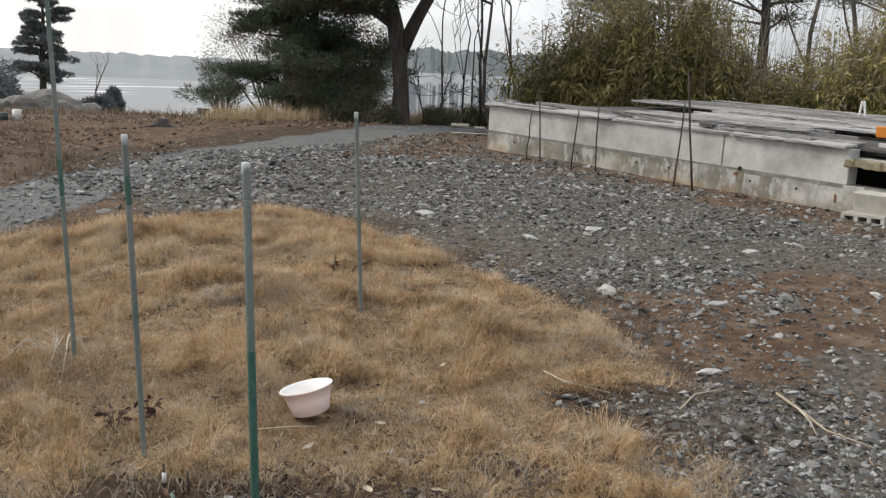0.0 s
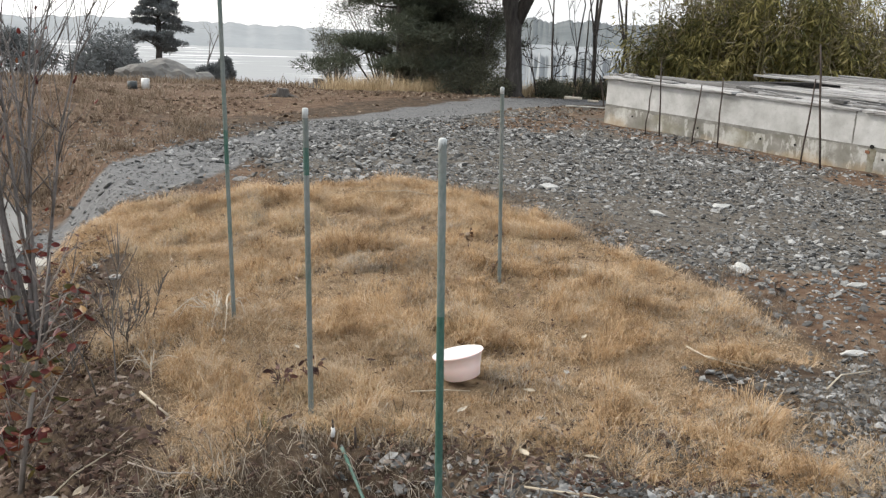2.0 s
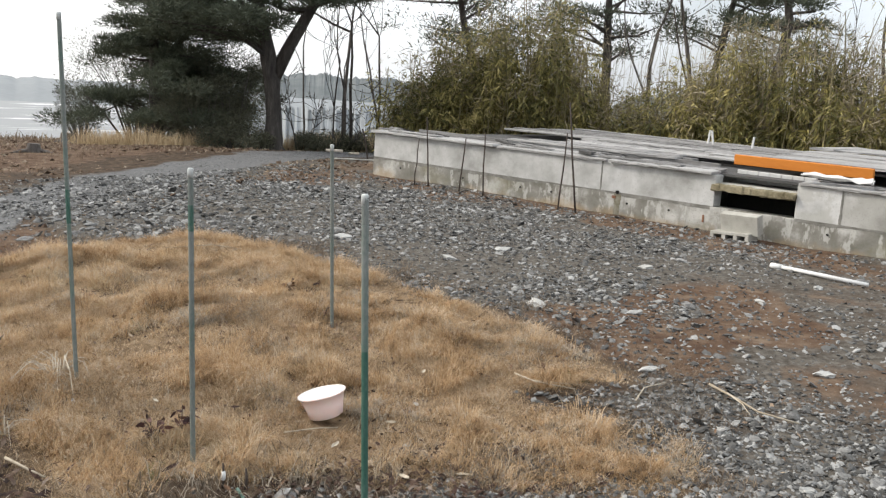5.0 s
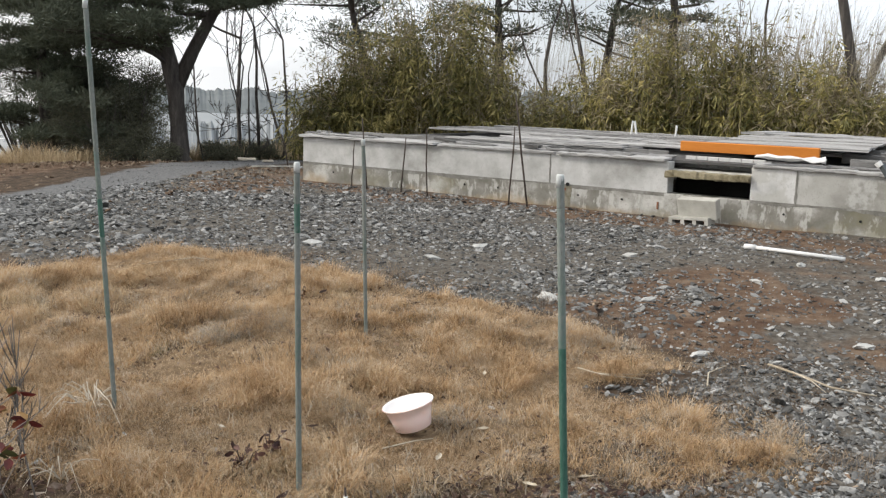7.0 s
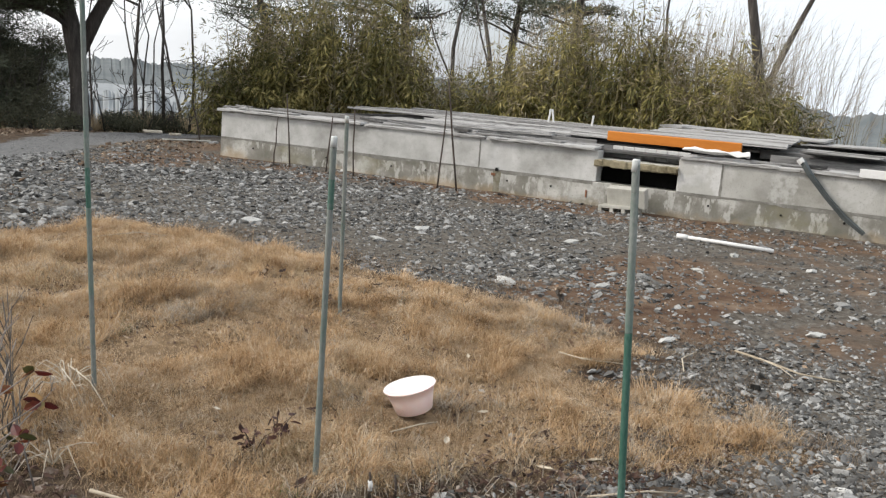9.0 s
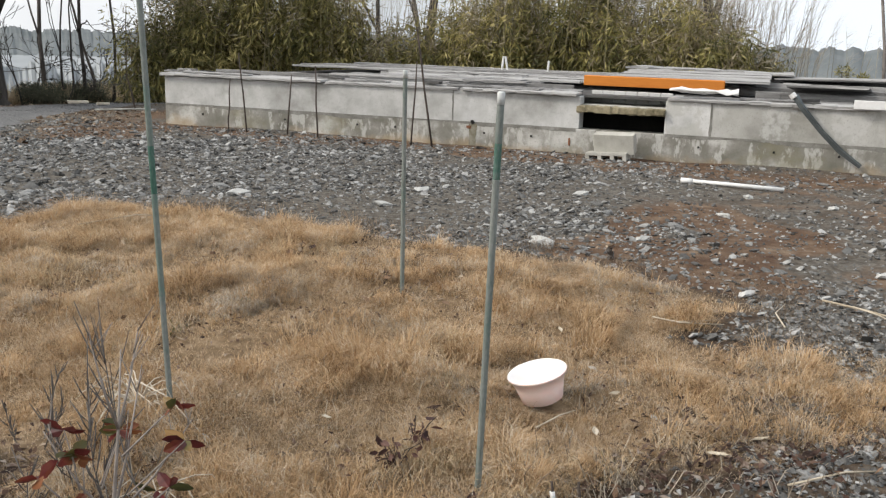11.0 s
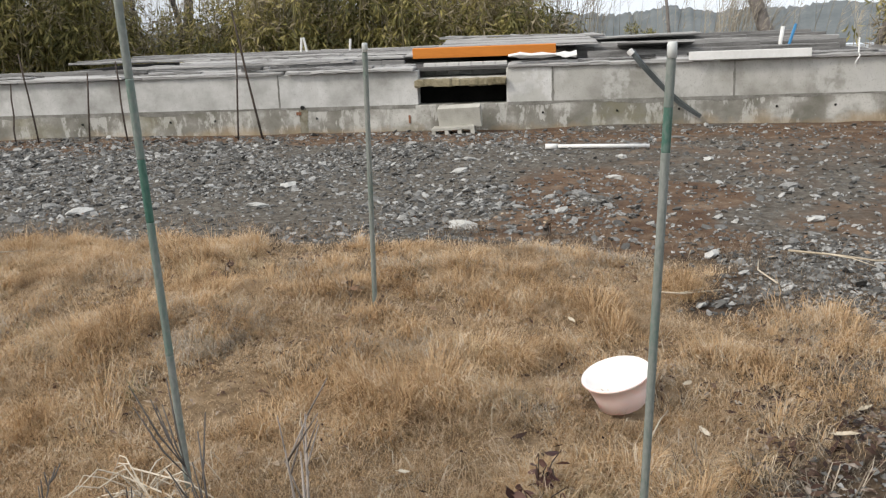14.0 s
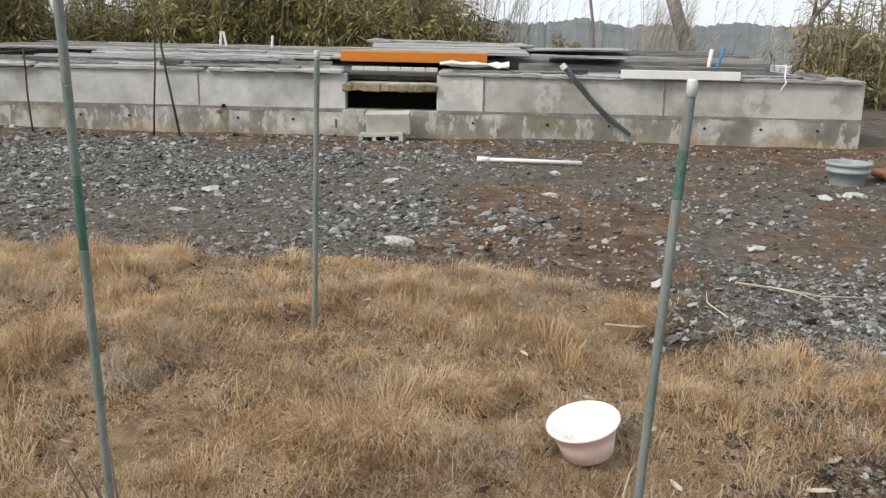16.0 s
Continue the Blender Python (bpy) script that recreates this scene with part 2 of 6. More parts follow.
M["grey_grass"] = material("grey_grass", [(0.2, (0.20, 0.165, 0.125)), (0.5, (0.40, 0.345, 0.275)), (0.8, (0.60, 0.54, 0.455))], 5.0, 0.8, 0.0, 18, island=0.5, translucent=0.3, gain=1.5)
M["far_grass"] = material("pale_dry_grass", [(0.25, (0.36, 0.27, 0.16)), (0.6, (0.62, 0.50, 0.33))], 0.7, 0.85, 0.0, 6, island=0.4, translucent=0.25)
M["green_grass"] = material("green_grass", [(0.3, (0.06, 0.09, 0.025)), (0.7, (0.16, 0.18, 0.06))], 2.0, 0.75, 0.0, 9, island=0.4, translucent=0.25)
M["bark"] = material("bark", [(0.3, (0.058, 0.052, 0.048)), (0.7, (0.17, 0.155, 0.14))], 5.0, 0.95, 0.8, 24, stretch=(3, 3, 0.6))
M["pine_bark"] = material("pine_bark", [(0.3, (0.03, 0.027, 0.025)), (0.55, (0.075, 0.067, 0.06)), (0.75, (0.14, 0.127, 0.115))], 5.0, 0.95, 1.0, 22, stretch=(3, 3, 0.6), bump_distance=0.03)
M["pale_bark"] = material("pale_bark", [(0.3, (0.12, 0.105, 0.095)), (0.7, (0.28, 0.255, 0.235))], 12.0, 0.9, 0.5, 60)
M["dead_stem"] = material("dead_stem", [(0.3, (0.30, 0.25, 0.18)), (0.7, (0.56, 0.50, 0.40))], 12.0, 0.9, 0.3, 60, random_value=0.2)
M["needles"] = material("needles", [(0.25, (0.052, 0.064, 0.047)), (0.75, (0.13, 0.148, 0.10))], 1.2, 0.8, 0.0, 8, island=0.3, translucent=0.15)
M["bamboo_leaf"] = material("bamboo_leaf", [(0.2, (0.068, 0.072, 0.027)), (0.45, (0.175, 0.162, 0.057)), (0.65, (0.33, 0.29, 0.1)), (0.85, (0.53, 0.45, 0.20))], 0.9, 0.6, 0.0, 7, island=0.55, translucent=0.3, gain=1.4)
M["bamboo_dry"] = material("bamboo_dry", [(0.25, (0.16, 0.13, 0.08)), (0.7, (0.36, 0.31, 0.215))], 0.9, 0.8, 0.0, 7, island=0.5, translucent=0.25)
M["reed"] = material("reed", [(0.25, (0.19, 0.165, 0.125)), (0.7, (0.42, 0.38, 0.305))], 0.9, 0.85, 0.0, 7, island=0.4)
M["culm"] = material("culm", [(0.3, (0.11, 0.10, 0.045)), (0.7, (0.27, 0.235, 0.125))], 4.0, 0.6, 0.1, 30, island=0.3)
M["red_leaf"] = material("red_leaf", [(0.2, (0.05, 0.013, 0.013)), (0.5, (0.15, 0.03, 0.025)), (0.75, (0.21, 0.085, 0.035))], 12.0, 0.45, 0.1, 60, island=0.6, translucent=0.25)
M["maroon_leaf"] = material("maroon_leaf", [(0.25, (0.035, 0.018, 0.017)), (0.5, (0.085, 0.04, 0.036)), (0.75, (0.16, 0.09, 0.07))], 12.0, 0.6, 0.1, 60, island=0.6, translucent=0.2)
M["olive_leaf"] = material("olive_leaf", [(0.25, (0.045, 0.05, 0.02)), (0.5, (0.10, 0.09, 0.03)), (0.75, (0.26, 0.15, 0.05))], 12.0, 0.45, 0.1, 60, island=0.6, translucent=0.25)
M["brown_leaf"] = material("brown_leaf", [(0.25, (0.07, 0.038, 0.022)), (0.5, (0.19, 0.115, 0.07)), (0.8, (0.42, 0.34, 0.25))], 9.0, 0.75, 0.2, 60, island=0.6, translucent=0.15)
M["bush"] = material("bush", [(0.3, (0.055, 0.06, 0.042)), (0.7, (0.15, 0.148, 0.098))], 1.0, 0.85, 0.0, 8, island=0.3, translucent=0.15)
M["grey_bush"] = material("grey_bush", [(0.3, (0.09, 0.098, 0.085)), (0.7, (0.17, 0.178, 0.15))], 1.0, 0.9, 0.0, 8, island=0.3)
# shore foliage: the haze of distance is put into this grey
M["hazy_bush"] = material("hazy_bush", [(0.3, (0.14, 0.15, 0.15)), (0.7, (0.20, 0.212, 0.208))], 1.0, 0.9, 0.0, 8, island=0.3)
# distance haze is mixed into both hill colours as pale blue-grey
M["hazed_hill"] = material("hazed_hill", [(0.3, (0.235, 0.255, 0.265)), (0.7, (0.30, 0.32, 0.33))], 0.02, 1.0, 0.0, 0.15)
M["hazed_near_hill"] = material("hazed_near_hill", [(0.3, (0.095, 0.11, 0.115)), (0.7, (0.165, 0.182, 0.185))], 0.03, 1.0, 0.0, 0.2)
M["bucket"] = material("bucket", [(0.3, (0.23, 0.27, 0.28)), (0.7, (0.33, 0.37, 0.38))], 8.0, 0.5, 0.1, 60)
M["blue"] = material("blue", [(0.3, (0.03, 0.16, 0.34)), (0.7, (0.06, 0.24, 0.44))], 8.0, 0.5, 0.1, 60)
M["steel"] = material("steel", [(0.3, (0.05, 0.06, 0.062)), (0.7, (0.12, 0.135, 0.138))], 5.0, 0.55, 0.3, 60, metal=0.3)
M["clay"] = material("clay", [(0.3, (0.16, 0.07, 0.04)), (0.7, (0.30, 0.15, 0.09))], 8.0, 0.95, 0.4, 60)
M["track_stone"] = material("track_stone", [(0.25, (0.10, 0.10, 0.098)), (0.55, (0.17, 0.17, 0.167)), (0.8, (0.30, 0.30, 0.295))], 12.0, 0.9, 0.3, 90, island=0.4)
M["dull_straw"] = material("dull_straw", [(0.25, (0.11, 0.078, 0.052)), (0.5, (0.20, 0.15, 0.105)), (0.8, (0.36, 0.29, 0.215))], 1.7, 0.85, 0.0, 8, island=0.45, translucent=0.2)
M["dark_stem"] = material("dark_stem", [(0.25, (0.09, 0.07, 0.05)), (0.5, (0.20, 0.165, 0.125)), (0.8, (0.40, 0.35, 0.28))], 3.0, 0.9, 0.0, 14, island=0.6)
M["bank_leaf"] = material("bank_leaf", [(0.2, (0.022, 0.011, 0.008)), (0.45, (0.06, 0.031, 0.021)), (0.7, (0.12, 0.075, 0.052)), (0.93, (0.36, 0.31, 0.26))], 9.0, 0.75, 0.2, 60, island=0.7, translucent=0.15)
M["clod"] = material("clod", [(0.25, (0.07, 0.045, 0.03)), (0.55, (0.15, 0.105, 0.07)), (0.8, (0.30, 0.25, 0.19))], 12.0, 0.95, 0.4, 70, island=0.5)
# outcrop stone, greyed in its colour for the haze over the shore
M["haze_tinted_rock"] = material("haze_tinted_rock", [(0.3, (0.13, 0.127, 0.12)), (0.55, (0.2, 0.195, 0.18)), (0.7, (0.31, 0.29, 0.25))], 0.8, 0.95, 0.8, 4.0, bump_distance=0.1)
M["road"] = material("road_concrete", [(0.3, (0.14, 0.142, 0.138)), (0.7, (0.225, 0.228, 0.22))], 1.2, 0.9, 0.2, 60)


def mat_bowl():
    m = bpy.data.materials.new("pink_plastic")
    m.use_nodes = True
    b = m.node_tree.nodes["Principled BSDF"]
    n, l = m.node_tree.nodes, m.node_tree.links
    nz, rp = n.new("ShaderNodeTexNoise"), n.new("ShaderNodeValToRGB")
    nz.inputs["Scale"].default_value = 14
    rp.color_ramp.elements[0].color, rp.color_ramp.elements[1].color = (0.90, 0.70, 0.66, 1), (0.93, 0.77, 0.73, 1)
    l.new(nz.outputs[0], rp.inputs[0]), l.new(rp.outputs[0], b.inputs["Base Color"])
    b.inputs["Roughness"].default_value = 0.35
    b.inputs["Subsurface Weight"].default_value = 0.25
    b.inputs["Subsurface Radius"].default_value = (0.02, 0.012, 0.01)
    return m


M["bowl"] = mat_bowl()


def mat_water():
    m = bpy.data.materials.new("sea_water")
    m.use_nodes = True
    n, l = m.node_tree.nodes, m.node_tree.links
    b = n["Principled BSDF"]
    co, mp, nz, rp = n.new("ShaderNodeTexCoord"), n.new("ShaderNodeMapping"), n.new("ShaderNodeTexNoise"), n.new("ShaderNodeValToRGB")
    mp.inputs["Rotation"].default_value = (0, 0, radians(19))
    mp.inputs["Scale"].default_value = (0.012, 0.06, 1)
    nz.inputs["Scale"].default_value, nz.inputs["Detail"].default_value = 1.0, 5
    # white streaks in the base colour serve for foam and for painted glare
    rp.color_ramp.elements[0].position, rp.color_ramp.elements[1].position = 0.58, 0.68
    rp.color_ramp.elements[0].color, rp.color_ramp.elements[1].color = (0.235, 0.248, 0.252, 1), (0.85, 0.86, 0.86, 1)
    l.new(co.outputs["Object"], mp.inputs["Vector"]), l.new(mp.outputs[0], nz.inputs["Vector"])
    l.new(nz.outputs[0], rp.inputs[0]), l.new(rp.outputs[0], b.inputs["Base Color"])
    b.inputs["Roughness"].default_value = 0.55
    bp = n.new("ShaderNodeBump")
    bp.inputs["Strength"].default_value, bp.inputs["Distance"].default_value = 0.5, 2.0
    l.new(nz.outputs[0], bp.inputs["Height"]), l.new(bp.outputs[0], b.inputs["Normal"])
    return m


M["water"] = mat_water()


def mat_ground():
    """Earth, gravel and litter, mixed by the zone attribute (red: gravel, green: brown earth, blue: pale road)."""
    m = bpy.data.materials.new("ground")
    m.use_nodes = True
    n, l = m.node_tree.nodes, m.node_tree.links
    b = n["Principled BSDF"]
    at, sep, co = n.new("ShaderNodeAttribute"), n.new("ShaderNodeSeparateColor"), n.new("ShaderNodeTexCoord")
    at.attribute_name = "zone"
    l.new(at.outputs["Color"], sep.inputs[0])

    def noise_ramp(scale, detail, stops):
        nz, rp = n.new("ShaderNodeTexNoise"), n.new("ShaderNodeValToRGB")
        nz.inputs["Scale"].default_value, nz.inputs["Detail"].default_value, nz.inputs["Roughness"].default_value = scale, detail, 0.65
        l.new(co.outputs["Object"], nz.inputs["Vector"]), l.new(nz.outputs[0], rp.inputs[0])
        while len(rp.color_ramp.elements) < len(stops):
            rp.color_ramp.elements.new(0.5)
        for e, (p, c) in zip(rp.color_ramp.elements, stops):
            e.position, e.color = p, (*c, 1)
        return rp.outputs[0], nz.outputs[0]

    soil, _ = noise_ramp(9, 10, [(0.3, (0.024, 0.016, 0.011)), (0.5, (0.06, 0.041, 0.027)), (0.7, (0.15, 0.11, 0.072))])
    gravel, gh = noise_ramp(22, 8, [(0.32, (0.052, 0.044, 0.035)), (0.5, (0.10, 0.089, 0.074)), (0.66, (0.165, 0.153, 0.134))])
    brown, _ = noise_ramp(6, 10, [(0.3, (0.058, 0.032, 0.02)), (0.5, (0.11, 0.069, 0.043)), (0.7, (0.185, 0.137, 0.097))])
    road, _ = noise_ramp(16, 8, [(0.3, (0.095, 0.096, 0.096)), (0.7, (0.19, 0.192, 0.192))])
    wob = n.new("ShaderNodeTexNoise")
    wob.inputs["Scale"].default_value, wob.inputs["Detail"].default_value = 3.0, 8
    l.new(co.outputs["Object"], wob.inputs["Vector"])

    def mask(chan):
        a = n.new("ShaderNodeMath")
        a.operation = "MULTIPLY_ADD"
        a.inputs[1].default_value, a.inputs[2].default_value = 1.1, -0.55
        l.new(wob.outputs[0], a.inputs[0])
        s = n.new("ShaderNodeMath")
        l.new(a.outputs[0], s.inputs[0]), l.new(sep.outputs[chan], s.inputs[1])
        r = n.new("ShaderNodeMapRange")
        r.inputs[1].default_value, r.inputs[2].default_value = 0.36, 0.64
        l.new(s.outputs[0], r.inputs[0])
        return r.outputs[0]

    last = soil
    for chan, col in ((0, gravel), (1, brown), (2, road)):
        mx = n.new("ShaderNodeMixRGB")
        l.new(mask(chan), mx.inputs[0]), l.new(last, mx.inputs[1]), l.new(col, mx.inputs[2])
        last = mx.outputs[0]
    straw, _ = noise_ramp(14, 10, [(0.3, (0.10, 0.068, 0.04)), (0.5, (0.21, 0.148, 0.088)), (0.7, (0.34, 0.255, 0.165))])
    mx = n.new("ShaderNodeMixRGB")
    l.new(at.outputs["Alpha"], mx.inputs[0]), l.new(last, mx.inputs[1]), l.new(straw, mx.inputs[2])
    l.new(mx.outputs[0], b.inputs["Base Color"])
    b.inputs["Roughness"].default_value, b.inputs["Specular IOR Level"].default_value = 0.95, 0.2
    vor = n.new("ShaderNodeTexVoronoi")
    vor.inputs["Scale"].default_value = 30
    l.new(co.outputs["Object"], vor.inputs["Vector"])
    bp, bp2 = n.new("ShaderNodeBump"), n.new("ShaderNodeBump")
    bp.inputs["Strength"].default_value, bp.inputs["Distance"].default_value = 0.8, 0.02
    bp2.inputs["Strength"].default_value, bp2.inputs["Distance"].default_value = 0.4, 0.012
    bp2.invert = True
    l.new(gh, bp.inputs["Height"]), l.new(vor.outputs["Distance"], bp2.inputs["Height"]), l.new(bp2.outputs[0], bp.inputs["Normal"]), l.new(bp.outputs[0], b.inputs["Normal"])
    return m


M["ground"] = mat_ground()


# ---- mesh helpers ----
def part(name, bm, mat, parent=None, label="", smooth=False):
    me = bpy.data.meshes.new(name)
    bm.to_mesh(me)
    bm.free()
    me.materials.append(M[mat])
    if smooth:
        me.polygons.foreach_set("use_smooth", [True] * len(me.polygons))
    ob = new(name, me)
    if parent:
        ob.parent = parent
    if label:
        ob["label"] = label
    return ob


def from_arrays(name, verts, faces, mat, parent=None, label="", smooth=False):
    me = bpy.data.meshes.new(name)
    me.from_pydata(verts, [], faces)
    me.materials.append(M[mat])
    if smooth:
        me.polygons.foreach_set("use_smooth", [True] * len(me.polygons))
    ob = new(name, me)
    if parent:
        ob.parent = parent
    if label:
        ob["label"] = label
    return ob


def fast_mesh(name, verts, faces, mat, smooth=False, parent=None):
    """verts (n, 3) and faces (m, k), all of k corners, as numpy arrays."""
    me = bpy.data.meshes.new(name)
    verts, faces = np.asarray(verts, np.float32), np.asarray(faces, np.int32)
    k = faces.shape[1]
    me.vertices.add(len(verts))
    me.vertices.foreach_set("co", verts.ravel())
    me.loops.add(faces.size)
    me.loops.foreach_set("vertex_index", faces.ravel())
    me.polygons.add(len(faces))
    me.polygons.foreach_set("loop_start", np.arange(0, faces.size, k, dtype=np.int32))
    me.polygons.foreach_set("use_smooth", np.full(len(faces), smooth))
    me.update()
    me.validate()
    me.materials.append(M[mat])
    ob = new(name, me)
    if parent:
        ob.parent = parent
    return ob


def box_bm(x0, x1, y0, y1, z0, z1, bevel=0.0, jitter=0.0, rng=None, cuts=0):
    bm = bmesh.new()
    bmesh.ops.create_cube(bm, size=1)
    for v in bm.verts:
        v.co = Vector(((x0 + x1) / 2 + v.co.x * (x1 - x0), (y0 + y1) / 2 + v.co.y * (y1 - y0), (z0 + z1) / 2 + v.co.z * (z1 - z0)))
    if cuts:
        size = (x1 - x0, y1 - y0, z1 - z0)
        ax = size.index(max(size))
        along = [e for e in bm.edges if abs((e.verts[0].co - e.verts[1].co)[ax]) > 0.5 * size[ax]]
        bmesh.ops.subdivide_edges(bm, edges=along, cuts=cuts)
    if bevel:
        bmesh.ops.bevel(bm, geom=bm.edges[:], offset=bevel, segments=1, affect="EDGES")
    if jitter:
        for v in bm.verts:
            v.co += Vector([(rng or random).uniform(-jitter, jitter) for _ in range(3)])
    return bm


def tube(points, radii, sides=8):
    """Verts and faces of a tube along points."""
    verts, faces = [], []
    pts = [Vector(p) for p in points]
    ref = Vector((0.3, 0.2, 1)).normalized()
    for i, p in enumerate(pts):
        d = (pts[min(i + 1, len(pts) - 1)] - pts[max(i - 1, 0)]).normalized()
        a = d.cross(ref if abs(d.dot(ref)) < 0.95 else Vector((1, 0, 0))).normalized()
        b = d.cross(a)
        r = radii[i] if hasattr(radii, "__len__") else radii
        for k in range(sides):
            an = 2 * math.pi * k / sides
            verts.append(tuple(p + (a * math.cos(an) + b * math.sin(an)) * r))
    for i in range(len(pts) - 1):
        for k in range(sides):
            k2 = (k + 1) % sides
            faces.append((i * sides + k, i * sides + k2, (i + 1) * sides + k2, (i + 1) * sides + k))
    n = len(pts) * sides
    faces.append(tuple(range(sides - 1, -1, -1)))
    faces.append(tuple(range(n - sides, n)))
    return verts, faces


class Bag:
    """Collects many small pieces into one mesh."""

    def __init__(self):
        self.v, self.f = [], []

    def add(self, verts, faces):
        o = len(self.v)
        self.v.extend(verts)
        self.f.extend(tuple(i + o for i in f) for f in faces)

    def make(self, name, mat, parent=None, label="", smooth=False):
        return from_arrays(name, self.v, self.f, mat, parent, label, smooth)


def root(name, x, y, z, rz=0.0):
    e = new(name)
    e.empty_display_size = 0.1
    e.matrix_basis = pose(x, y, z, 0, 0, rz)
    return e


# ---- ground ----
GRASS = [(1.28, 2.93), (1.56, 2.6), (1.9, 2.18), (2.2, 2.03), (2.42, 2.1), (2.6, 2.28), (2.6, 2.5), (2.47, 2.76), (2.5, 3.0), (2.62, 3.02), (2.85, 2.88), (3.12, 2.86), (3.3, 3.2), (3.45, 3.55), (3.55, 4.1), (3.5, 4.7), (3.6, 5.3), (3.62, 6.0), (3.4, 6.75), (2.8, 7.08), (2.2, 7.05), (1.6, 6.98), (1.2, 6.8), (1.0, 5.95), (0.72, 5.2), (0.52, 4.5), (0.6, 4.0), (0.6, 3.64), (0.55, 3.35), (0.5, 3.1), (0.66, 3.1), (0.92, 3.18), (1.1, 3.08)]

TUFT_BANK = [(0.52, 5.5), (0.64, 6.7), (0.93, 7.1), (1.2, 7.05), (1.12, 6.3), (0.85, 5.7)]


def sdf(px, py, poly):
    """Signed distance to a polygon, negative inside."""
    px, py = np.asarray(px, float), np.asarray(py, float)
    d, inside = np.full(px.shape, 1e9), np.zeros(px.shape, bool)
    for (ax, ay), (bx, by) in zip(poly, poly[1:] + poly[:1]):
        ex, ey = bx - ax, by - ay
        t = np.clip(((px - ax) * ex + (py - ay) * ey) / (ex * ex + ey * ey), 0, 1)
        d = np.minimum(d, np.hypot(px - ax - t * ex, py - ay - t * ey))
        cross = ((ay > py) != (by > py)) & (px < ex * (py - ay) / (ey if ey else 1e-9) + ax)
        inside ^= cross
    return np.where(inside, -d, d)


def smooth(a, b, x):
    t = np.clip((np.asarray(x, float) - a) / (b - a), 0, 1)
    return t * t * (3 - 2 * t)


_g = np.random.default_rng(7)
_lat = _g.random((64, 64))


def wave(x, y, s):
    """Smooth value noise between 0 and 1."""
    u, v = np.asarray(x, float) / s + 500.3, np.asarray(y, float) / s + 300.7
    i, j = np.floor(u).astype(int), np.floor(v).astype(int)
    a, b = u - i, v - j
    a, b = a * a * (3 - 2 * a), b * b * (3 - 2 * b)
    q = lambda m, n: _lat[m % 64, n % 64]
    return (q(i, j) * (1 - a) + q(i + 1, j) * a) * (1 - b) + (q(i, j + 1) * (1 - a) + q(i + 1, j + 1) * a) * b


def bank_x(y):
    """Where the bank's top edge runs."""
    return np.interp(y, [-3, 1.6, 2.6, 3.4, 4.6, 6.0, 6.6, 7.3, 9.0, 11.0, 14.0], [-1.2, -0.3, 0.15, 0.32, 0.42, 0.6, 0.85, 1.2, 1.4, 1.2, 0.4])


def ground_z(x, y):
    x, y = np.asarray(x, float), np.asarray(y, float)
    z = 0.028 * np.clip(x - 1.6, -2.5, 6.2) + 0.004 * np.clip(y - 3, -3, 5)
    s = 0.42 * x + 0.91 * y - 16.0
    z = z - 0.088 * (np.sqrt(s * s + 6) + s) / 2
    d = sdf(x, y, GRASS)
    z = z + 0.075 * smooth(0.2, -0.6, d) * smooth(3.1, 4.4, y) * smooth(0.9, 1.9, x) - 0.03 * smooth(1.7, 0.8, x) * smooth(3.3, 4.2, y) + (0.05 * (wave(x, y, 0.42) - 0.5) + 0.045 * (wave(x + 3, y, 0.19) - 0.5)) * smooth(0.3, -0.2, d)
    z = z - 0.12 * smooth(2.98, 2.7, y + 0.25 * (wave(x, y, 0.3) - 0.5)) * smooth(1.35, 0.95, x) * smooth(0.0, 0.25, x)
    lean = bank_x(y) - x
    z = z - 0.37 * smooth(-0.1, 0.4, lean) * smooth(20, 14, y)
    z = z + 0.16 * smooth(1.6, 0.2, np.abs(x - 1.7)) * smooth(10.3, 11.5, y) * smooth(18, 14, y) * (0.6 + 0.8 * wave(x, y, 0.8))
    r = np.hypot(x - 5, y - 5)
    z = z + 0.03 * (wave(x, y, 0.9) - 0.5) + 0.015 * (wave(x, y, 0.25) - 0.5) * smooth(30, 12, r)
    z = z + 0.5 * (wave(x, y, 9.0) - 0.5) * smooth(22, 45, r)
    z = z - 34 * smooth(16.5, 60, x) * smooth(9.5, 5, y)
    z = z - 45 * smooth(78, 150, r) * smooth(-0.35, 0.1, (0.6 * x + 0.8 * y) / np.maximum(r, 1))
    return z


def gz(x, y):
    return float(ground_z(np.array([x]), np.array([y]))[0])


N = 320
u = np.linspace(-1, 1, N)
bx = np.arcsinh(1000 / 1.6)
gx, gy = np.meshgrid(2.6 + 1.6 * np.sinh(bx * u), 4.6 + 1.6 * np.sinh(bx * u), indexing="ij")
gv = np.stack([gx, gy, ground_z(gx, gy)], -1).reshape(-1, 3)
ii, jj = np.meshgrid(np.arange(N - 1), np.arange(N - 1), indexing="ij")
q0 = (ii * N + jj).ravel()
ground = fast_mesh("ground", gv, np.stack([q0, q0 + N, q0 + N + 1, q0 + 1], 1), "ground", True)
tagged(ground, "rough earth yard of grey gravel, brown soil and dry grass", "ground", kind="structure")


def road_line(x):
    return np.interp(x, [-1, 0.8, 1.2, 1.9, 2.8, 3.7, 5.5, 8.0, 9.5, 14], [6.4, 7.45, 7.8, 8.5, 9.25, 9.9, 11.1, 12.4, 12.9, 13.5])


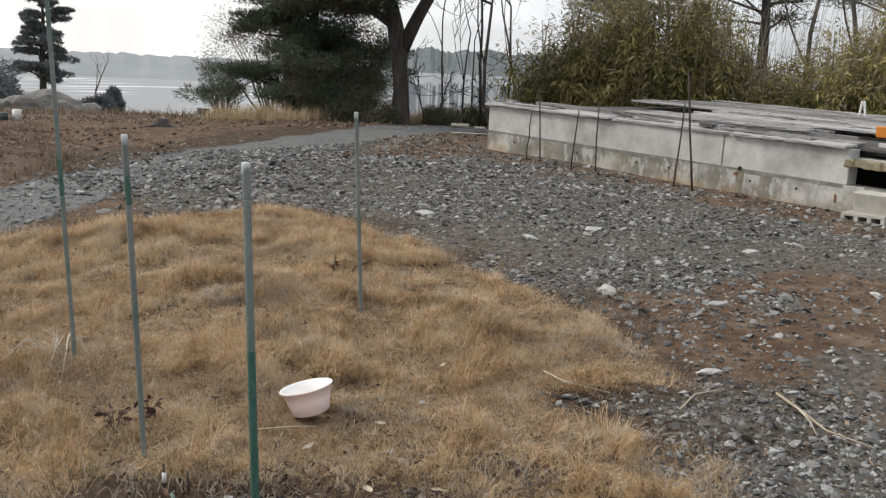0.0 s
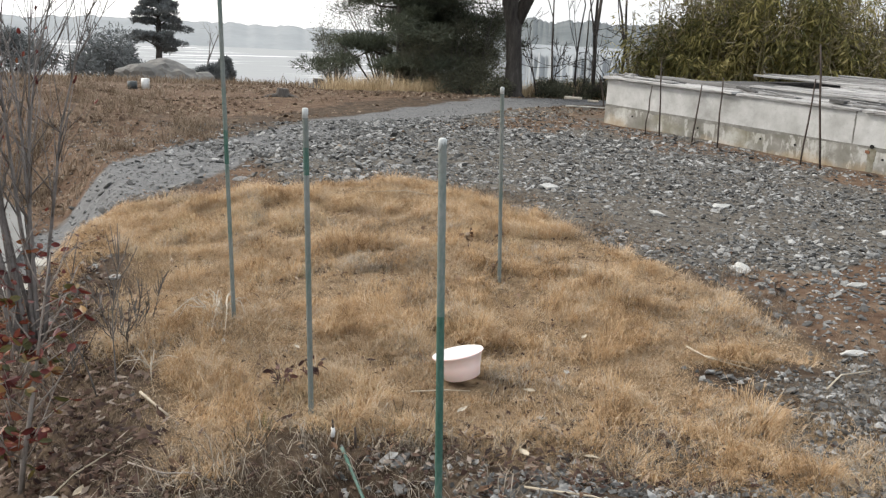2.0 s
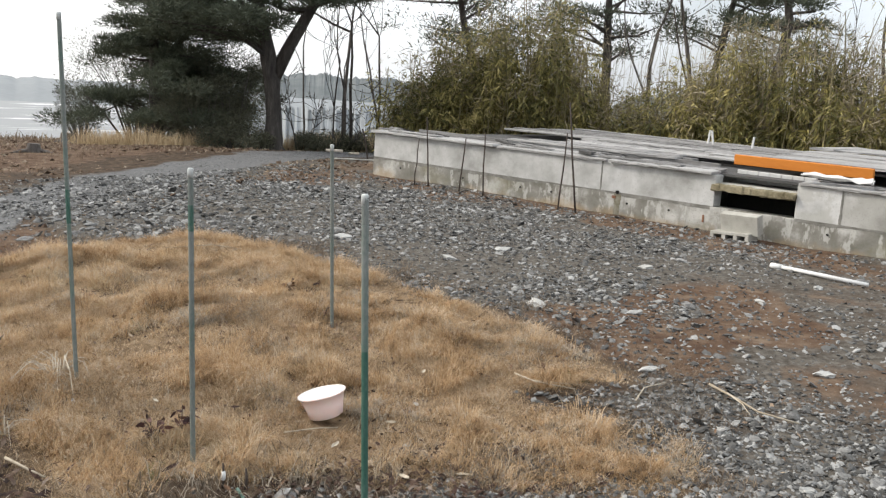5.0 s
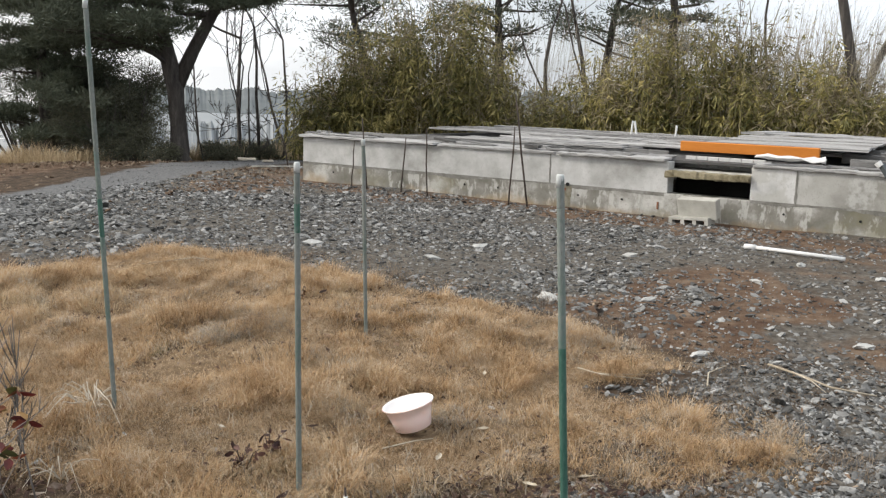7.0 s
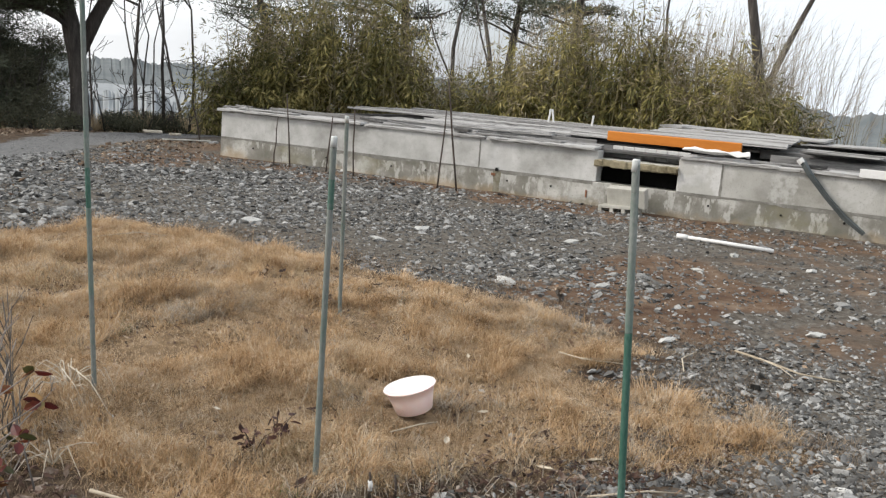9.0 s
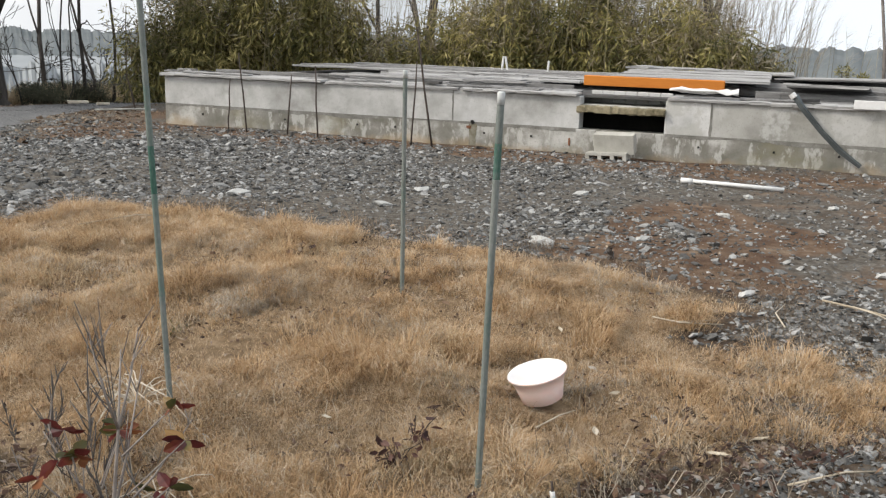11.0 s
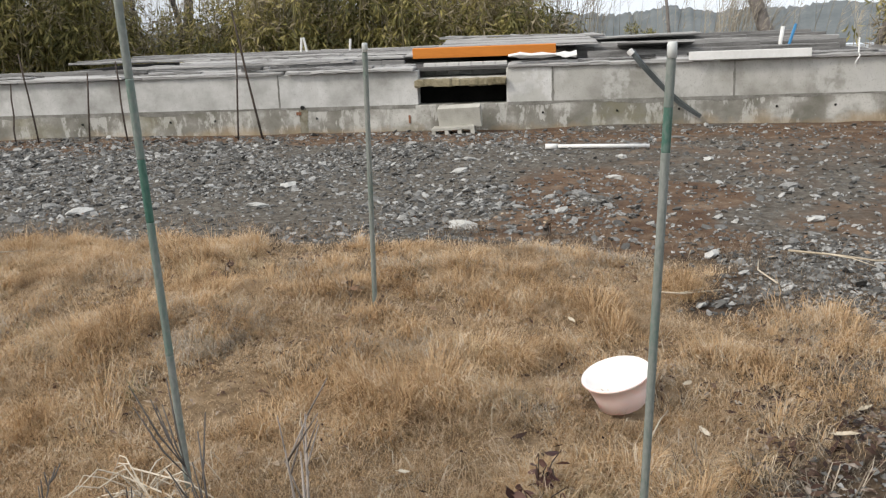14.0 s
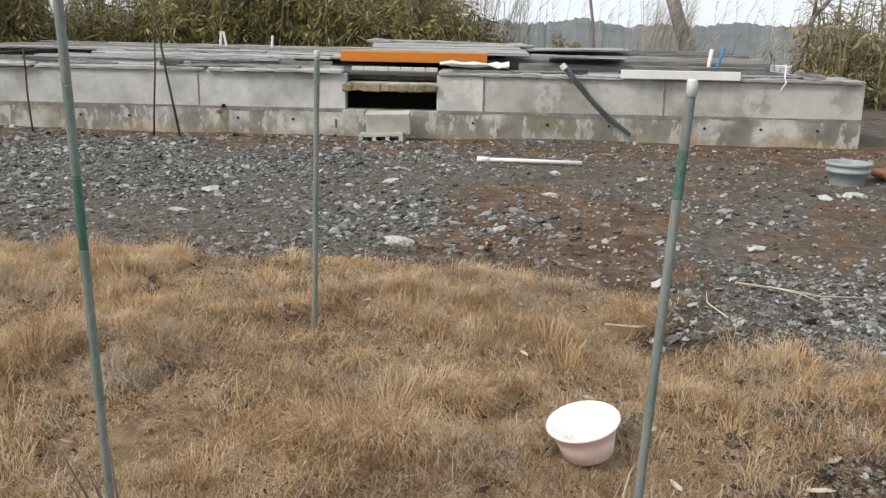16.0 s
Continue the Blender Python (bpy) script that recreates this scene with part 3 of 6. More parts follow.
def zones(x, y):
    """Gravel, brown earth and track, with ragged borders."""
    wx = x + 1.1 * (wave(x, y, 0.9) - 0.5) + 0.5 * (wave(x + 7, y, 0.35) - 0.5)
    wy = y + 1.1 * (wave(x + 40, y, 0.9) - 0.5) + 0.5 * (wave(x + 21, y, 0.35) - 0.5)
    d = sdf(x, y, GRASS)
    litter_band = smooth(3.4, 2.4, wx) * smooth(5.6, 6.6, wy)
    yard = smooth(0.0, 0.3, d) * smooth(0.8, 1.8, x + 0.25 * (y - 3) + 0.3 * wave(x, y, 0.7)) * smooth(11.5, 10, wy - 0.25 * (wx - 4)) * smooth(-4, -1, y) * (1 - 0.85 * litter_band)
    band = smooth(0.85, 0.5, np.abs(y + 0.3 * (wy - y) - road_line(x))) * smooth(-0.5, 1.0, x) * smooth(16, 12, x)
    gravel = np.maximum(yard, 0) * (1 - 0.25 * wave(x, y, 1.7)) * (1 - 0.25 * smooth(3.3, 2.5, wy) * smooth(2.7, 3.4, wx))
    brown = 0.95 * np.maximum.reduce([smooth(0.5, 0.8, wave(wx + 3, wy, 1.3)) * (0.3 + 0.5 * smooth(6, 4, y)) * yard,
                               smooth(1.0, 0.2, np.abs(wx - 7.35)) * smooth(11, 10, y) * 0.75 * smooth(0.0, 0.3, d),
                               smooth(0.6, 0.1, np.abs(wy - 2.55 - 0.12 * (wx - 3.6))) * smooth(3.0, 3.6, x) * smooth(6.4, 5.2, wx) * 0.9,
                               smooth(1.3, 0.5, np.hypot(wx - 4.2, wy - 1.3)) * 0.6,
                               smooth(1.3, 0.3, np.abs(wy - 1.9)) * smooth(4.6, 6.0, wx) * smooth(9, 7.8, x) * 0.5,
                               smooth(1.1, 0.4, np.hypot(wx - 6.6, (wy - 9.9) * 1.2)) * 0.8,
                               0.8 * litter_band * smooth(0.05, 0.3, d),
                               smooth(9.5, 13.5, y + 0.2 * x) * smooth(1.2, 2.0, np.abs(y - road_line(x))) * (0.7 + 0.3 * wave(x, y, 4))])
    return np.stack([np.maximum(gravel, 0.2 * band), brown * (1 - band), band, smooth(0.1, -0.12, np.minimum(d, sdf(x, y, TUFT_BANK)) + 0.25 * (wave(x, y, 0.3) - 0.5))], -1)


zc = ground.data.color_attributes.new("zone", "FLOAT_COLOR", "POINT")
zc.data.foreach_set("color", zones(gx, gy).reshape(-1, 4).astype(np.float32).ravel())

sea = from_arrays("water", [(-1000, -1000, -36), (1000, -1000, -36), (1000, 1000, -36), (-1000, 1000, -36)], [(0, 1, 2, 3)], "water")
tagged(sea, "grey sea inlet, its foam and glare painted as bright streaks", "water", kind="structure")


def hills(name, mat, az0, az1, dist, base, top, seed, label):
    """A long low ridge with an uneven wooded skyline."""
    rng, v, f, n = random.Random(seed), [], [], 420
    for i in range(n + 1):
        az = radians(az0 + (az1 - az0) * i / n)
        edge = min(1, i / 12, (n - i) / 12)
        h = base + (top - base) * edge * (0.72 + 0.25 * noise.noise((i * 0.045, seed, 0)) + 0.13 * noise.noise((i * 0.21, seed, 3)) + 0.1 * noise.noise((i * 0.7, seed, 5)) + 0.06 * noise.noise((i * 1.7, seed, 8)))
        for k in range(5):
            t = k / 4
            d = dist * (1 + 0.35 * t) + 12 * noise.noise((i * 0.15, k, seed))
            v.append((math.cos(az) * d, math.sin(az) * d, base - 3 + (h - base + 3) * math.sin(t * math.pi / 2)))
    for i in range(n):
        for k in range(4):
            a = i * 5 + k
            f.append((a, a + 5, a + 6, a + 1))
    ob = from_arrays(name, v, f, mat, smooth=True)
    return tagged(ob, label, "hills", kind="structure")


# these ridges carry their haze as surface colour; the air itself is clear
hills("backdrop_far_shore", "hazed_hill", 30, 125, 800, -38, -15, 3, "wooded hills across the water, haze painted into their grey")
hills("backdrop_hillside", "hazed_near_hill", 34, 57, 520, -9, 4.2, 14, "wooded hillside beyond the leafless trees, mist painted into its grey")
# added low strip, grey for muddy haze, that hides the bright water
hills("backdrop_haze_strip", "hazed_hill", 35, 56, 380, -36, -9, 17, "added grey strip for mud and haze below the hillside")
hills("backdrop_headland", "hazed_near_hill", -22, 34, 520, -14, 9, 9, "wooded headland far behind the reeds, mist painted in as blue-grey")

# ---- old foundation ----
WX = 7.78
STAIN_Y = 5.88


def foundation():
    rng = random.Random(5)
    base = root("foundation", WX, 5.0, 0.1)
    base.matrix_basis = Matrix()
    tagged(base, "weathered grey concrete house foundation with a dark vent opening", "foundation")
    # upper wall lengths between the joints and the notch
    for y0, y1, mt in ((6.106, 9.73, "concrete"), (4.77, 6.10, "concrete"), (3.531, 3.95, "concrete_pale"), (1.926, 3.525, "concrete_dull"), (0.17, 1.92, "concrete_dull")):
        bm = box_bm(WX, WX + 0.15, y0, y1, 0.40, 0.715, 0.006)
        part("wall_panel", bm, mt, base)
    for y0, y1 in ((4.8, 9.72), (0.18, 3.94)):
        v, f, n = [], [], int((y1 - y0) / 0.04)
        for k in range(n + 1):
            y = y0 + (y1 - y0) * k / n
            dip = 0.008 + 0.05 * max(0.0, noise.noise((y * 1.7, 3.1, 0)) + 0.25) + 0.02 * abs(noise.noise((y * 9, 1.2, 5)))
            v += [(WX - 0.0065, y, 0.404 + 0.006 * noise.noise((y * 6, 8, 0))), (WX - 0.0065, y, 0.402 - dip), (WX + 0.002, y, 0.404), (WX + 0.002, y, 0.402 - dip)]
        for k in range(n):
            a = k * 4
            f += [(a, a + 1, a + 5, a + 4), (a, a + 4, a + 6, a + 2), (a + 1, a + 3, a + 7, a + 5)]
        from_arrays("seam_stain", v, f, "seam", base, "dark uneven stain along the pour line")
    for y, w in ((6.103, 0.009), (3.528, 0.012), (1.923, 0.011)):
        v, f = [], []
        for k in range(9):
            z = 0.405 + 0.305 * k / 8
            c, h = y + 0.006 * noise.noise((k * 0.9, y, 0)), w * (0.6 + 0.8 * abs(noise.noise((k * 1.3, y, 7))))
            v += [(WX - 0.003, c - h, z), (WX - 0.003, c + h, z), (WX + 0.004, c - h, z), (WX + 0.004, c + h, z)]
        for k in range(8):
            a = k * 4
            f += [(a, a + 1, a + 5, a + 4), (a, a + 4, a + 6, a + 2), (a + 1, a + 3, a + 7, a + 5)]
        from_arrays("joint_crack", v, f, "seam", base, "dark ragged joint between two pours")
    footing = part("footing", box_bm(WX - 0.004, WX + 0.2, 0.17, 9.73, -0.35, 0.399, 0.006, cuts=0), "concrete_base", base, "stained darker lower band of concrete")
    # form holes are solid black plugs; their inner shade is only colour
    for y in (9.2, 8.1, 7.2, 6.75, 5.75, 5.25, 3.62, 2.95, 2.4, 1.55, 1.05, 0.55):
        v, f = tube([(WX - 0.012, y, 0.30), (WX - 0.002, y, 0.30)], 0.011, 8)
        from_arrays("form_hole_plug", v, f, "black", footing)
    for y, z, w, h in ((4.86, 0.27, 0.02, 0.075), (5.92, 0.35, 0.05, 0.03)):
        part("rust_mark", box_bm(WX - 0.012, WX - 0.003, y - w / 2, y + w / 2, z - h / 2, z + h / 2, 0.003), "clay", footing, "small rusty mark")
    part("return_wall", box_bm(WX + 0.2, 12.2, 9.58, 9.73, -0.35, 0.70, 0.006), "concrete", base)
    part("return_wall", box_bm(WX + 0.2, 12.2, 0.17, 0.32, -0.35, 0.70, 0.006), "concrete", base)
    part("back_wall", box_bm(12.2, 12.35, 0.17, 9.73, -0.45, 0.70, 0.006), "concrete", base)
    part("vent_lintel", box_bm(WX - 0.05, WX + 0.06, 3.95, 4.79, 0.565, 0.632, 0.008, 0.009, rng, 9), "mould", base, "crumbling mossy concrete lintel")
    ledge = part("ledge", box_bm(WX + 0.062, WX + 0.5, 3.955, 4.785, 0.57, 0.638, 0.006, 0.003, rng, 4), "block", base, "bare tan concrete top of the lintel")
    # black panel painted as the darkness behind the vent opening
    part("vent_shade_panel", box_bm(WX + 0.55, WX + 0.6, 3.8, 4.9, 0.3, 0.62), "black", base, "black panel for the shade in the hollow under the floor")
    for k in range(7):
        y = 3.965 + k * 0.116
        part("tile", box_bm(WX + 0.44, WX + 0.49, y, y + 0.112, 0.642, 0.76, 0.004), "concrete_patch", ledge)
    for k in range(5):
        w, z1 = (0.05, 0.045, 0.038, 0.042, 0.03)[k], 0.385 - 0.055 * k
        part("water_stain", box_bm(WX - 0.007 + 0.0004 * k, WX - 0.0035, STAIN_Y - w, STAIN_Y + w * 0.8, z1 - 0.06, z1), "stain", footing, "dark olive run-off stain")
    # drain hole drawn as a black plug, its shade put into the colour
    v, f = tube([(WX - 0.014, STAIN_Y, 0.405), (WX - 0.003, STAIN_Y, 0.405)], 0.02, 10)
    from_arrays("drain_hole_plug", v, f, "black", footing)
    return base


foundation()


def deck():
    rng = random.Random(11)
    e = root("floor_deck", 0, 0, 0)
    tagged(e, "collapsed grey weathered wooden floor boards on the foundation", "wooden deck")
    # one near-black sheet under all boards, visible through their gaps
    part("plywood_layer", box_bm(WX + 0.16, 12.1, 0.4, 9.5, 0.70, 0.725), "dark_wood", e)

    def board(x, w, y0, y1, z, t, mat="old_wood", tilt=0.0):
        bm = box_bm(-w / 2, w / 2, y0, y1, 0, t, 0.004, 0.005, rng, 9)
        o = part("board", bm, mat, e)
        o.matrix_basis = pose(x, 0, z, rng.uniform(-0.1, 0.1), tilt, rng.uniform(-0.3, 0.3))
        return o

    # long weathered sill boards on the wall top
    for y0, y1 in ((7.62, 9.76), (6.05, 7.58), (4.80, 6.01), (2.1, 3.93), (0.2, 2.06)):
        board(WX + 0.055, 0.2, y0, y1, 0.722, 0.026, tilt=-3)
        board(WX + 0.25, 0.17, y0 + rng.uniform(0, 0.1), y1 - rng.uniform(0, 0.2), 0.738, 0.02, tilt=-3)
    for y0, y1, dx in ((8.6, 9.5, 0.1), (6.9, 7.9, 0.13), (5.2, 6.2, 0.1), (2.6, 3.3, 0.12), (0.7, 1.3, 0.1)):
        board(WX + dx, 0.11, y0, y1, 0.752, 0.014, "beam", tilt=-3)
    # upright face of the raised floor
    for y0, y1, mt in ((4.95, 6.3, "beam"), (6.32, 7.75, "old_wood"), (7.78, 9.3, "beam")):
        part("riser_board", box_bm(WX + 0.395, WX + 0.425, y0, y1, 0.735, 0.80, 0.004, 0.003, rng, 5), mt, e)
    # raised floor of long boards
    x = WX + 0.45
    while x < 12.0:
        w = rng.uniform(0.16, 0.26)
        z = 0.76 + 0.012 * rng.random()
        cut = rng.uniform(4.9, 6.2)
        board(x, w - 0.012, cut, 7.9 - rng.uniform(0, 0.5) if x < 10 else 9.4, z + 0.03, 0.025)
        if x > WX + 1.2:
            board(x, w - 0.012, rng.uniform(2.2, 3.6), cut - 0.02, z + 0.03, 0.025)
        x += w
    for x, y0, y1, z, h in ((8.35, 0.9, 3.2, 0.745, 0.07), (8.9, 0.7, 3.4, 0.75, 0.09), (9.5, 0.6, 3.3, 0.76, 0.10), (10.4, 0.5, 3.4, 0.77, 0.10), (11.5, 0.4, 3.3, 0.78, 0.10)):
        board(x, 0.11, y0, y1, z, h, "beam")
    # loose sheets over the right half
    for x0, x1, y0, y1, z, ry in ((8.5, 10.2, 3.15, 4.7, 0.905, -1.2), (10.2, 11.9, 3.0, 4.9, 0.93, 0.6), (9.6, 11.8, 1.9, 3.05, 0.88, 1.0), (8.2, 9.0, 2.2, 2.9, 0.85, 3)):
        o = part("plywood_sheet", box_bm((x0 - x1) / 2, (x1 - x0) / 2, (y0 - y1) / 2, (y1 - y0) / 2, 0, 0.018, 0.004, 0.012, rng, 6), "old_wood", e)
        o.matrix_basis = pose((x0 + x1) / 2, (y0 + y1) / 2, z, rng.uniform(-1.5, 1.5), ry, rng.uniform(-4, 4))
    # splinters and broken ends along the wall top
    for k in range(16):
        y = rng.choice((rng.uniform(4.85, 9.7), rng.uniform(4.85, 9.7), rng.uniform(0.3, 3.9)))
        l, w = rng.uniform(0.08, 0.45), rng.uniform(0.02, 0.07)
        o = part("splinter", box_bm(-w / 2, w / 2, -l / 2, l / 2, 0, rng.uniform(0.008, 0.03), 0.002, 0.004, rng, 2), rng.choice(("old_wood", "old_wood", "dark_wood", "beam")), e)
        o.matrix_basis = pose(WX + rng.uniform(-0.03, 0.3), y, 0.766, rng.uniform(-5, 5), rng.uniform(-12, 2), rng.uniform(-22, 22))
    return e


deck()

orange = part("orange_plank", box_bm(-0.02, 0.02, -0.7, 0.7, 0, 0.10, 0.004), "orange")
orange.matrix_basis = pose(8.4, 4.2, 0.80, 0, -6, 0)
tagged(orange, "orange-brown painted plank on edge over the vent", "plank")


# ---- garden poles ----
def garden_pole(x, y, z, top, r, lean, bands, label):
    """bands: (from, to, material, part name) along the height."""
    e = root("garden_pole", x, y, z)
    h = top - z
    for a, b, mt, nm in bands:
        a2 = a if a > 0 else -0.2
        pts = [(lean[0] * t, lean[1] * t, t * h) for t in (a2, a2 + 0.002, (a2 + b) / 2, b - 0.002, b)]
        v, f = tube(pts, r if mt == "pole_green" else r * 1.01, 12)
        from_arrays(nm, v, f, mt, e, "patch of green plastic coating" if nm == "green_band" else "", True)
    t = np.array((lean[0], lean[1], h))
    v, f = tube([tuple(t - (0, 0, 0.028)), tuple(t), tuple(t + (0, 0, 0.004))], [r * 1.06, r * 1.06, r * 0.8], 12)
    from_arrays("cap", v, f, "cap_grey", e, "pale plastic cap", True)
    return tagged(e, label, "garden pole", "garden poles in the grass")


garden_pole(0.892, 2.197, -0.03, 1.118, 0.0098, (-0.010, 0.073), ((0, 0.62, "pole_green", "shaft"), (0.62, 0.93, "pole_faded", "faded_band"), (0.93, 1, "pole_grey", "worn_end")), "green plastic-coated garden pole with a pale capped end")
garden_pole(0.982, 3.249, 0.0, 1.087, 0.0095, (-0.061, -0.043), ((0, 0.80, "pole_grey", "shaft"), (0.80, 0.885, "pole_green", "green_band"), (0.885, 1, "pole_grey", "worn_end")), "faded grey-green garden pole beside the pink bowl")
garden_pole(2.397, 4.148, 0.09, 1.081, 0.0095, (-0.084, -0.034), ((0, 1, "pole_grey", "shaft"),), "thin grey garden pole in the dry grass")
garden_pole(1.082, 4.378, -0.06, 1.62, 0.0095, (-0.065, 0.027), ((0, 0.26, "pole_grey", "shaft"), (0.26, 0.46, "pole_faded", "faded_band"), (0.46, 0.55, "pole_green", "green_band"), (0.55, 0.66, "pole_faded", "faded_band"), (0.66, 1, "pole_grey", "worn_end")), "tall grey and green garden pole leaning in the grass")


# ---- bowl ----
def bowl():
    e = root("bowl", 1.625, 3.255, gz(1.625, 3.255) + 0.03)
    e.matrix_basis = e.matrix_basis @ Matrix.Rotation(radians(15), 4, Vector((-0.83, -0.556, 0)))
    prof = [(0.0, 0.004), (0.064, 0.004), (0.071, 0.008), (0.082, 0.055), (0.095, 0.098), (0.101, 0.100), (0.103, 0.103), (0.101, 0.106), (0.092, 0.104), (0.079, 0.058), (0.067, 0.014), (0.0, 0.012)]
    v, f, n = [], [], 40
    for r, z in prof:
        for k in range(n):
            v.append((r * math.cos(2 * math.pi * k / n), r * math.sin(2 * math.pi * k / n), z))
    for i in range(len(prof) - 1):
        for k in range(n):
            f.append((i * n + k, i * n + (k + 1) % n, (i + 1) * n + (k + 1) % n, (i + 1) * n + k))
    from_arrays("shell", v[:8 * n], f[:7 * n], "bowl", e, "", True)
    # lining whitened to stand for the strong skylight in the bowl
    from_arrays("inside", v[7 * n:], [tuple(i - 7 * n for i in q) for q in f[7 * n:]], "bowl_inside_lit", e, "inside of the bowl, skylight painted in as white", True)
    return tagged(e, "pale pink plastic bowl with a flat rim standing in dry grass", "bowl")


bowl()


# ---- things on and by the foundation ----
def cinder_block(m, standing):
    e = new("concrete_block")
    e.matrix_basis = m
    L, D, H = 0.39, 0.10, 0.19
    if standing:
        part("block_body", box_bm(-L / 2, L / 2, -D / 2, D / 2, 0, H, 0.004), "block", e)
    else:
        # lying on its side: three round holes through the long face
        part("top_shell", box_bm(-L / 2, L / 2, -H / 2, H / 2, D - 0.028, D, 0.003), "block", e)
        part("bottom_shell", box_bm(-L / 2, L / 2, -H / 2, H / 2, 0, 0.028, 0.003), "block", e)
        for k in range(4):
            x = -L / 2 + 0.018 + k * (L - 0.036) / 3
            part("web", box_bm(x - 0.018, x + 0.018, -H / 2, H / 2, 0.028, D - 0.028), "block", e)
    return tagged(e, "pale cast concrete block standing against the wall" if standing else "hollow concrete block lying on the gravel", "concrete block", "concrete blocks by the vent")


cinder_block(pose(7.58, 4.42, gz(7.55, 4.36) - 0.035, 0, 3, 90), False)
cinder_block(pose(7.615, 4.36, gz(7.55, 4.36) + 0.06, -14, 2, 86), True)

pv, pf = tube([(6.55, 3.53, 0), (6.51, 3.2, 0.002), (6.455, 2.77, 0.002)], 0.016, 12)
pipe = root("pipe", 0, 0, gz(6.5, 3.2) + 0.022)
from_arrays("pipe_body", pv, pf, "white", pipe, "", True)
cv, cf = tube([(6.555, 3.575, 0), (6.545, 3.48, 0)], 0.022, 12)
from_arrays("pipe_socket", cv, cf, "white", pipe, "wider pipe socket", True)
tagged(pipe, "white plastic drain pipe lying on the gravel", "pipe")


def thin_rod(y0, y1, h, lean_x, r, label):
    e = root("rod", 7.5, y0, gz(7.5, y0) - 0.02)
    rng = random.Random(int(y0 * 100))
    pts = [(lean_x * t + rng.uniform(-0.006, 0.006), (y1 - y0) * t + rng.uniform(-0.006, 0.006), (h + 0.02) * t) for t in (0, 0.25, 0.5, 0.75, 1)]
    v, f = tube(pts, [r, r, r * 0.95, r * 0.9, r * 0.7], 7)
    from_arrays("rod_shaft", v, f, "rusty_rod", e, "", True)
    return tagged(e, label, "rod", "rods along the foundation wall")


for y0, y1, h, lx, r, lb in ((8.66, 8.64, 0.56, 0.02, 0.008, "thin dark rod stuck in the gravel by the wall"), (8.42, 8.5, 0.84, 0.0, 0.009, "tall thin dark rod stuck in the gravel"),
                             (7.90, 7.85, 0.64, 0.0, 0.009, "thin rusty rod leaning towards the wall"), (7.53, 7.56, 0.74, 0.0, 0.009, "dark straight rod in front of the wall"),
                             (6.44, 6.38, 0.84, -0.02, 0.009, "pale leaning rod crossing another"), (6.20, 6.40, 1.16, 0.0, 0.011, "tall dark rod leaning over its neighbour")):
    thin_rod(y0, y1, h, lx, r, lb)

# bent gutter leaning on the wall
e = root("gutter", 0, 0, 0)
gp = [(7.73, 2.82, 0.82), (7.70, 2.74, 0.71), (7.70, 2.56, 0.51), (7.70, 2.40, 0.36), (7.68, 2.22, 0.235)]
bag = Bag()
for dx, w in ((0, 0.03),):
    v, f = tube(gp, [0.03, 0.028, 0.026, 0.028, 0.02], 4)
    bag.add(v, f)
bag.make("channel", "steel", e)
v, f = tube([(7.72, 2.82, 0.80), (7.72, 2.85, 0.835)], 0.03, 10)
from_arrays("white_end", v, f, "white", e, "white pipe end")
tagged(e, "bent dark metal gutter leaning against the foundation wall", "gutter")

strip = root("trim_board", 0, 0, 0)
part("board_face", box_bm(7.70, 7.725, 1.29, 2.33, 0.728, 0.803, 0.003), "white", strip)
tagged(strip, "off-white trim board along the top of the wall", "board")

e = root("pipe_stub", 8.35, 1.42, 0.74)
v, f = tube([(0, 0, 0), (0.0, 0.0, 0.1), (0.01, -0.02, 0.24)], 0.018, 10)
from_arrays("white_stub", v, f, "white", e, "", True)
v, f = tube([(0.0, -0.06, 0), (0.02, -0.09, 0.1), (0.03, -0.14, 0.26)], 0.014, 8)
from_arrays("blue_stub", v, f, "blue", e, "blue water pipe", True)
tagged(e, "white and blue water pipes sticking up from the floor", "water pipe")

e = root("cable", 7.7, 0.92, 0.62)
v, f = tube([(0, 0, 0), (0.01, 0.0, 0.05), (0.0, -0.03, 0.1), (0.08, -0.04, 0.13), (0.15, -0.06, 0.25)], 0.007, 6)
from_arrays("cable_loop", v, f, "white", e, "", True)
tagged(e, "short white cable hanging over the wall top", "cable")

for y, h, tl in ((6.92, 0.26, 4), (6.82, 0.26, -8), (6.25, 0.22, 3)):
    e = root("white_stake", 11.6, y, 0.75)
    v, f = tube([(0, 0, 0), (0, -tl * 0.006, h)], 0.016, 8)
    from_arrays("stake", v, f, "white", e)
    tagged(e, "short white plastic stake behind the deck", "stake", "white stakes behind the deck")

scrap_bm = bmesh.new()
bmesh.ops.create_grid(scrap_bm, x_segments=10, y_segments=6, size=0.5)
for v in scrap_bm.verts:
    v.co = Vector((v.co.x * 0.12, v.co.y * 0.62, 0.02 + 0.05 * noise.noise(v.co * 4) + 0.02 * noise.noise(v.co * 11)))
bmesh.ops.solidify(scrap_bm, geom=scrap_bm.faces[:], thickness=0.006)
scrap = part("cloth_scrap", scrap_bm, "white")
scrap.matrix_basis = pose(7.83, 3.62, 0.80, 0, 0, 4)
tagged(scrap, "crumpled white plastic scrap on the wall top", "scrap")


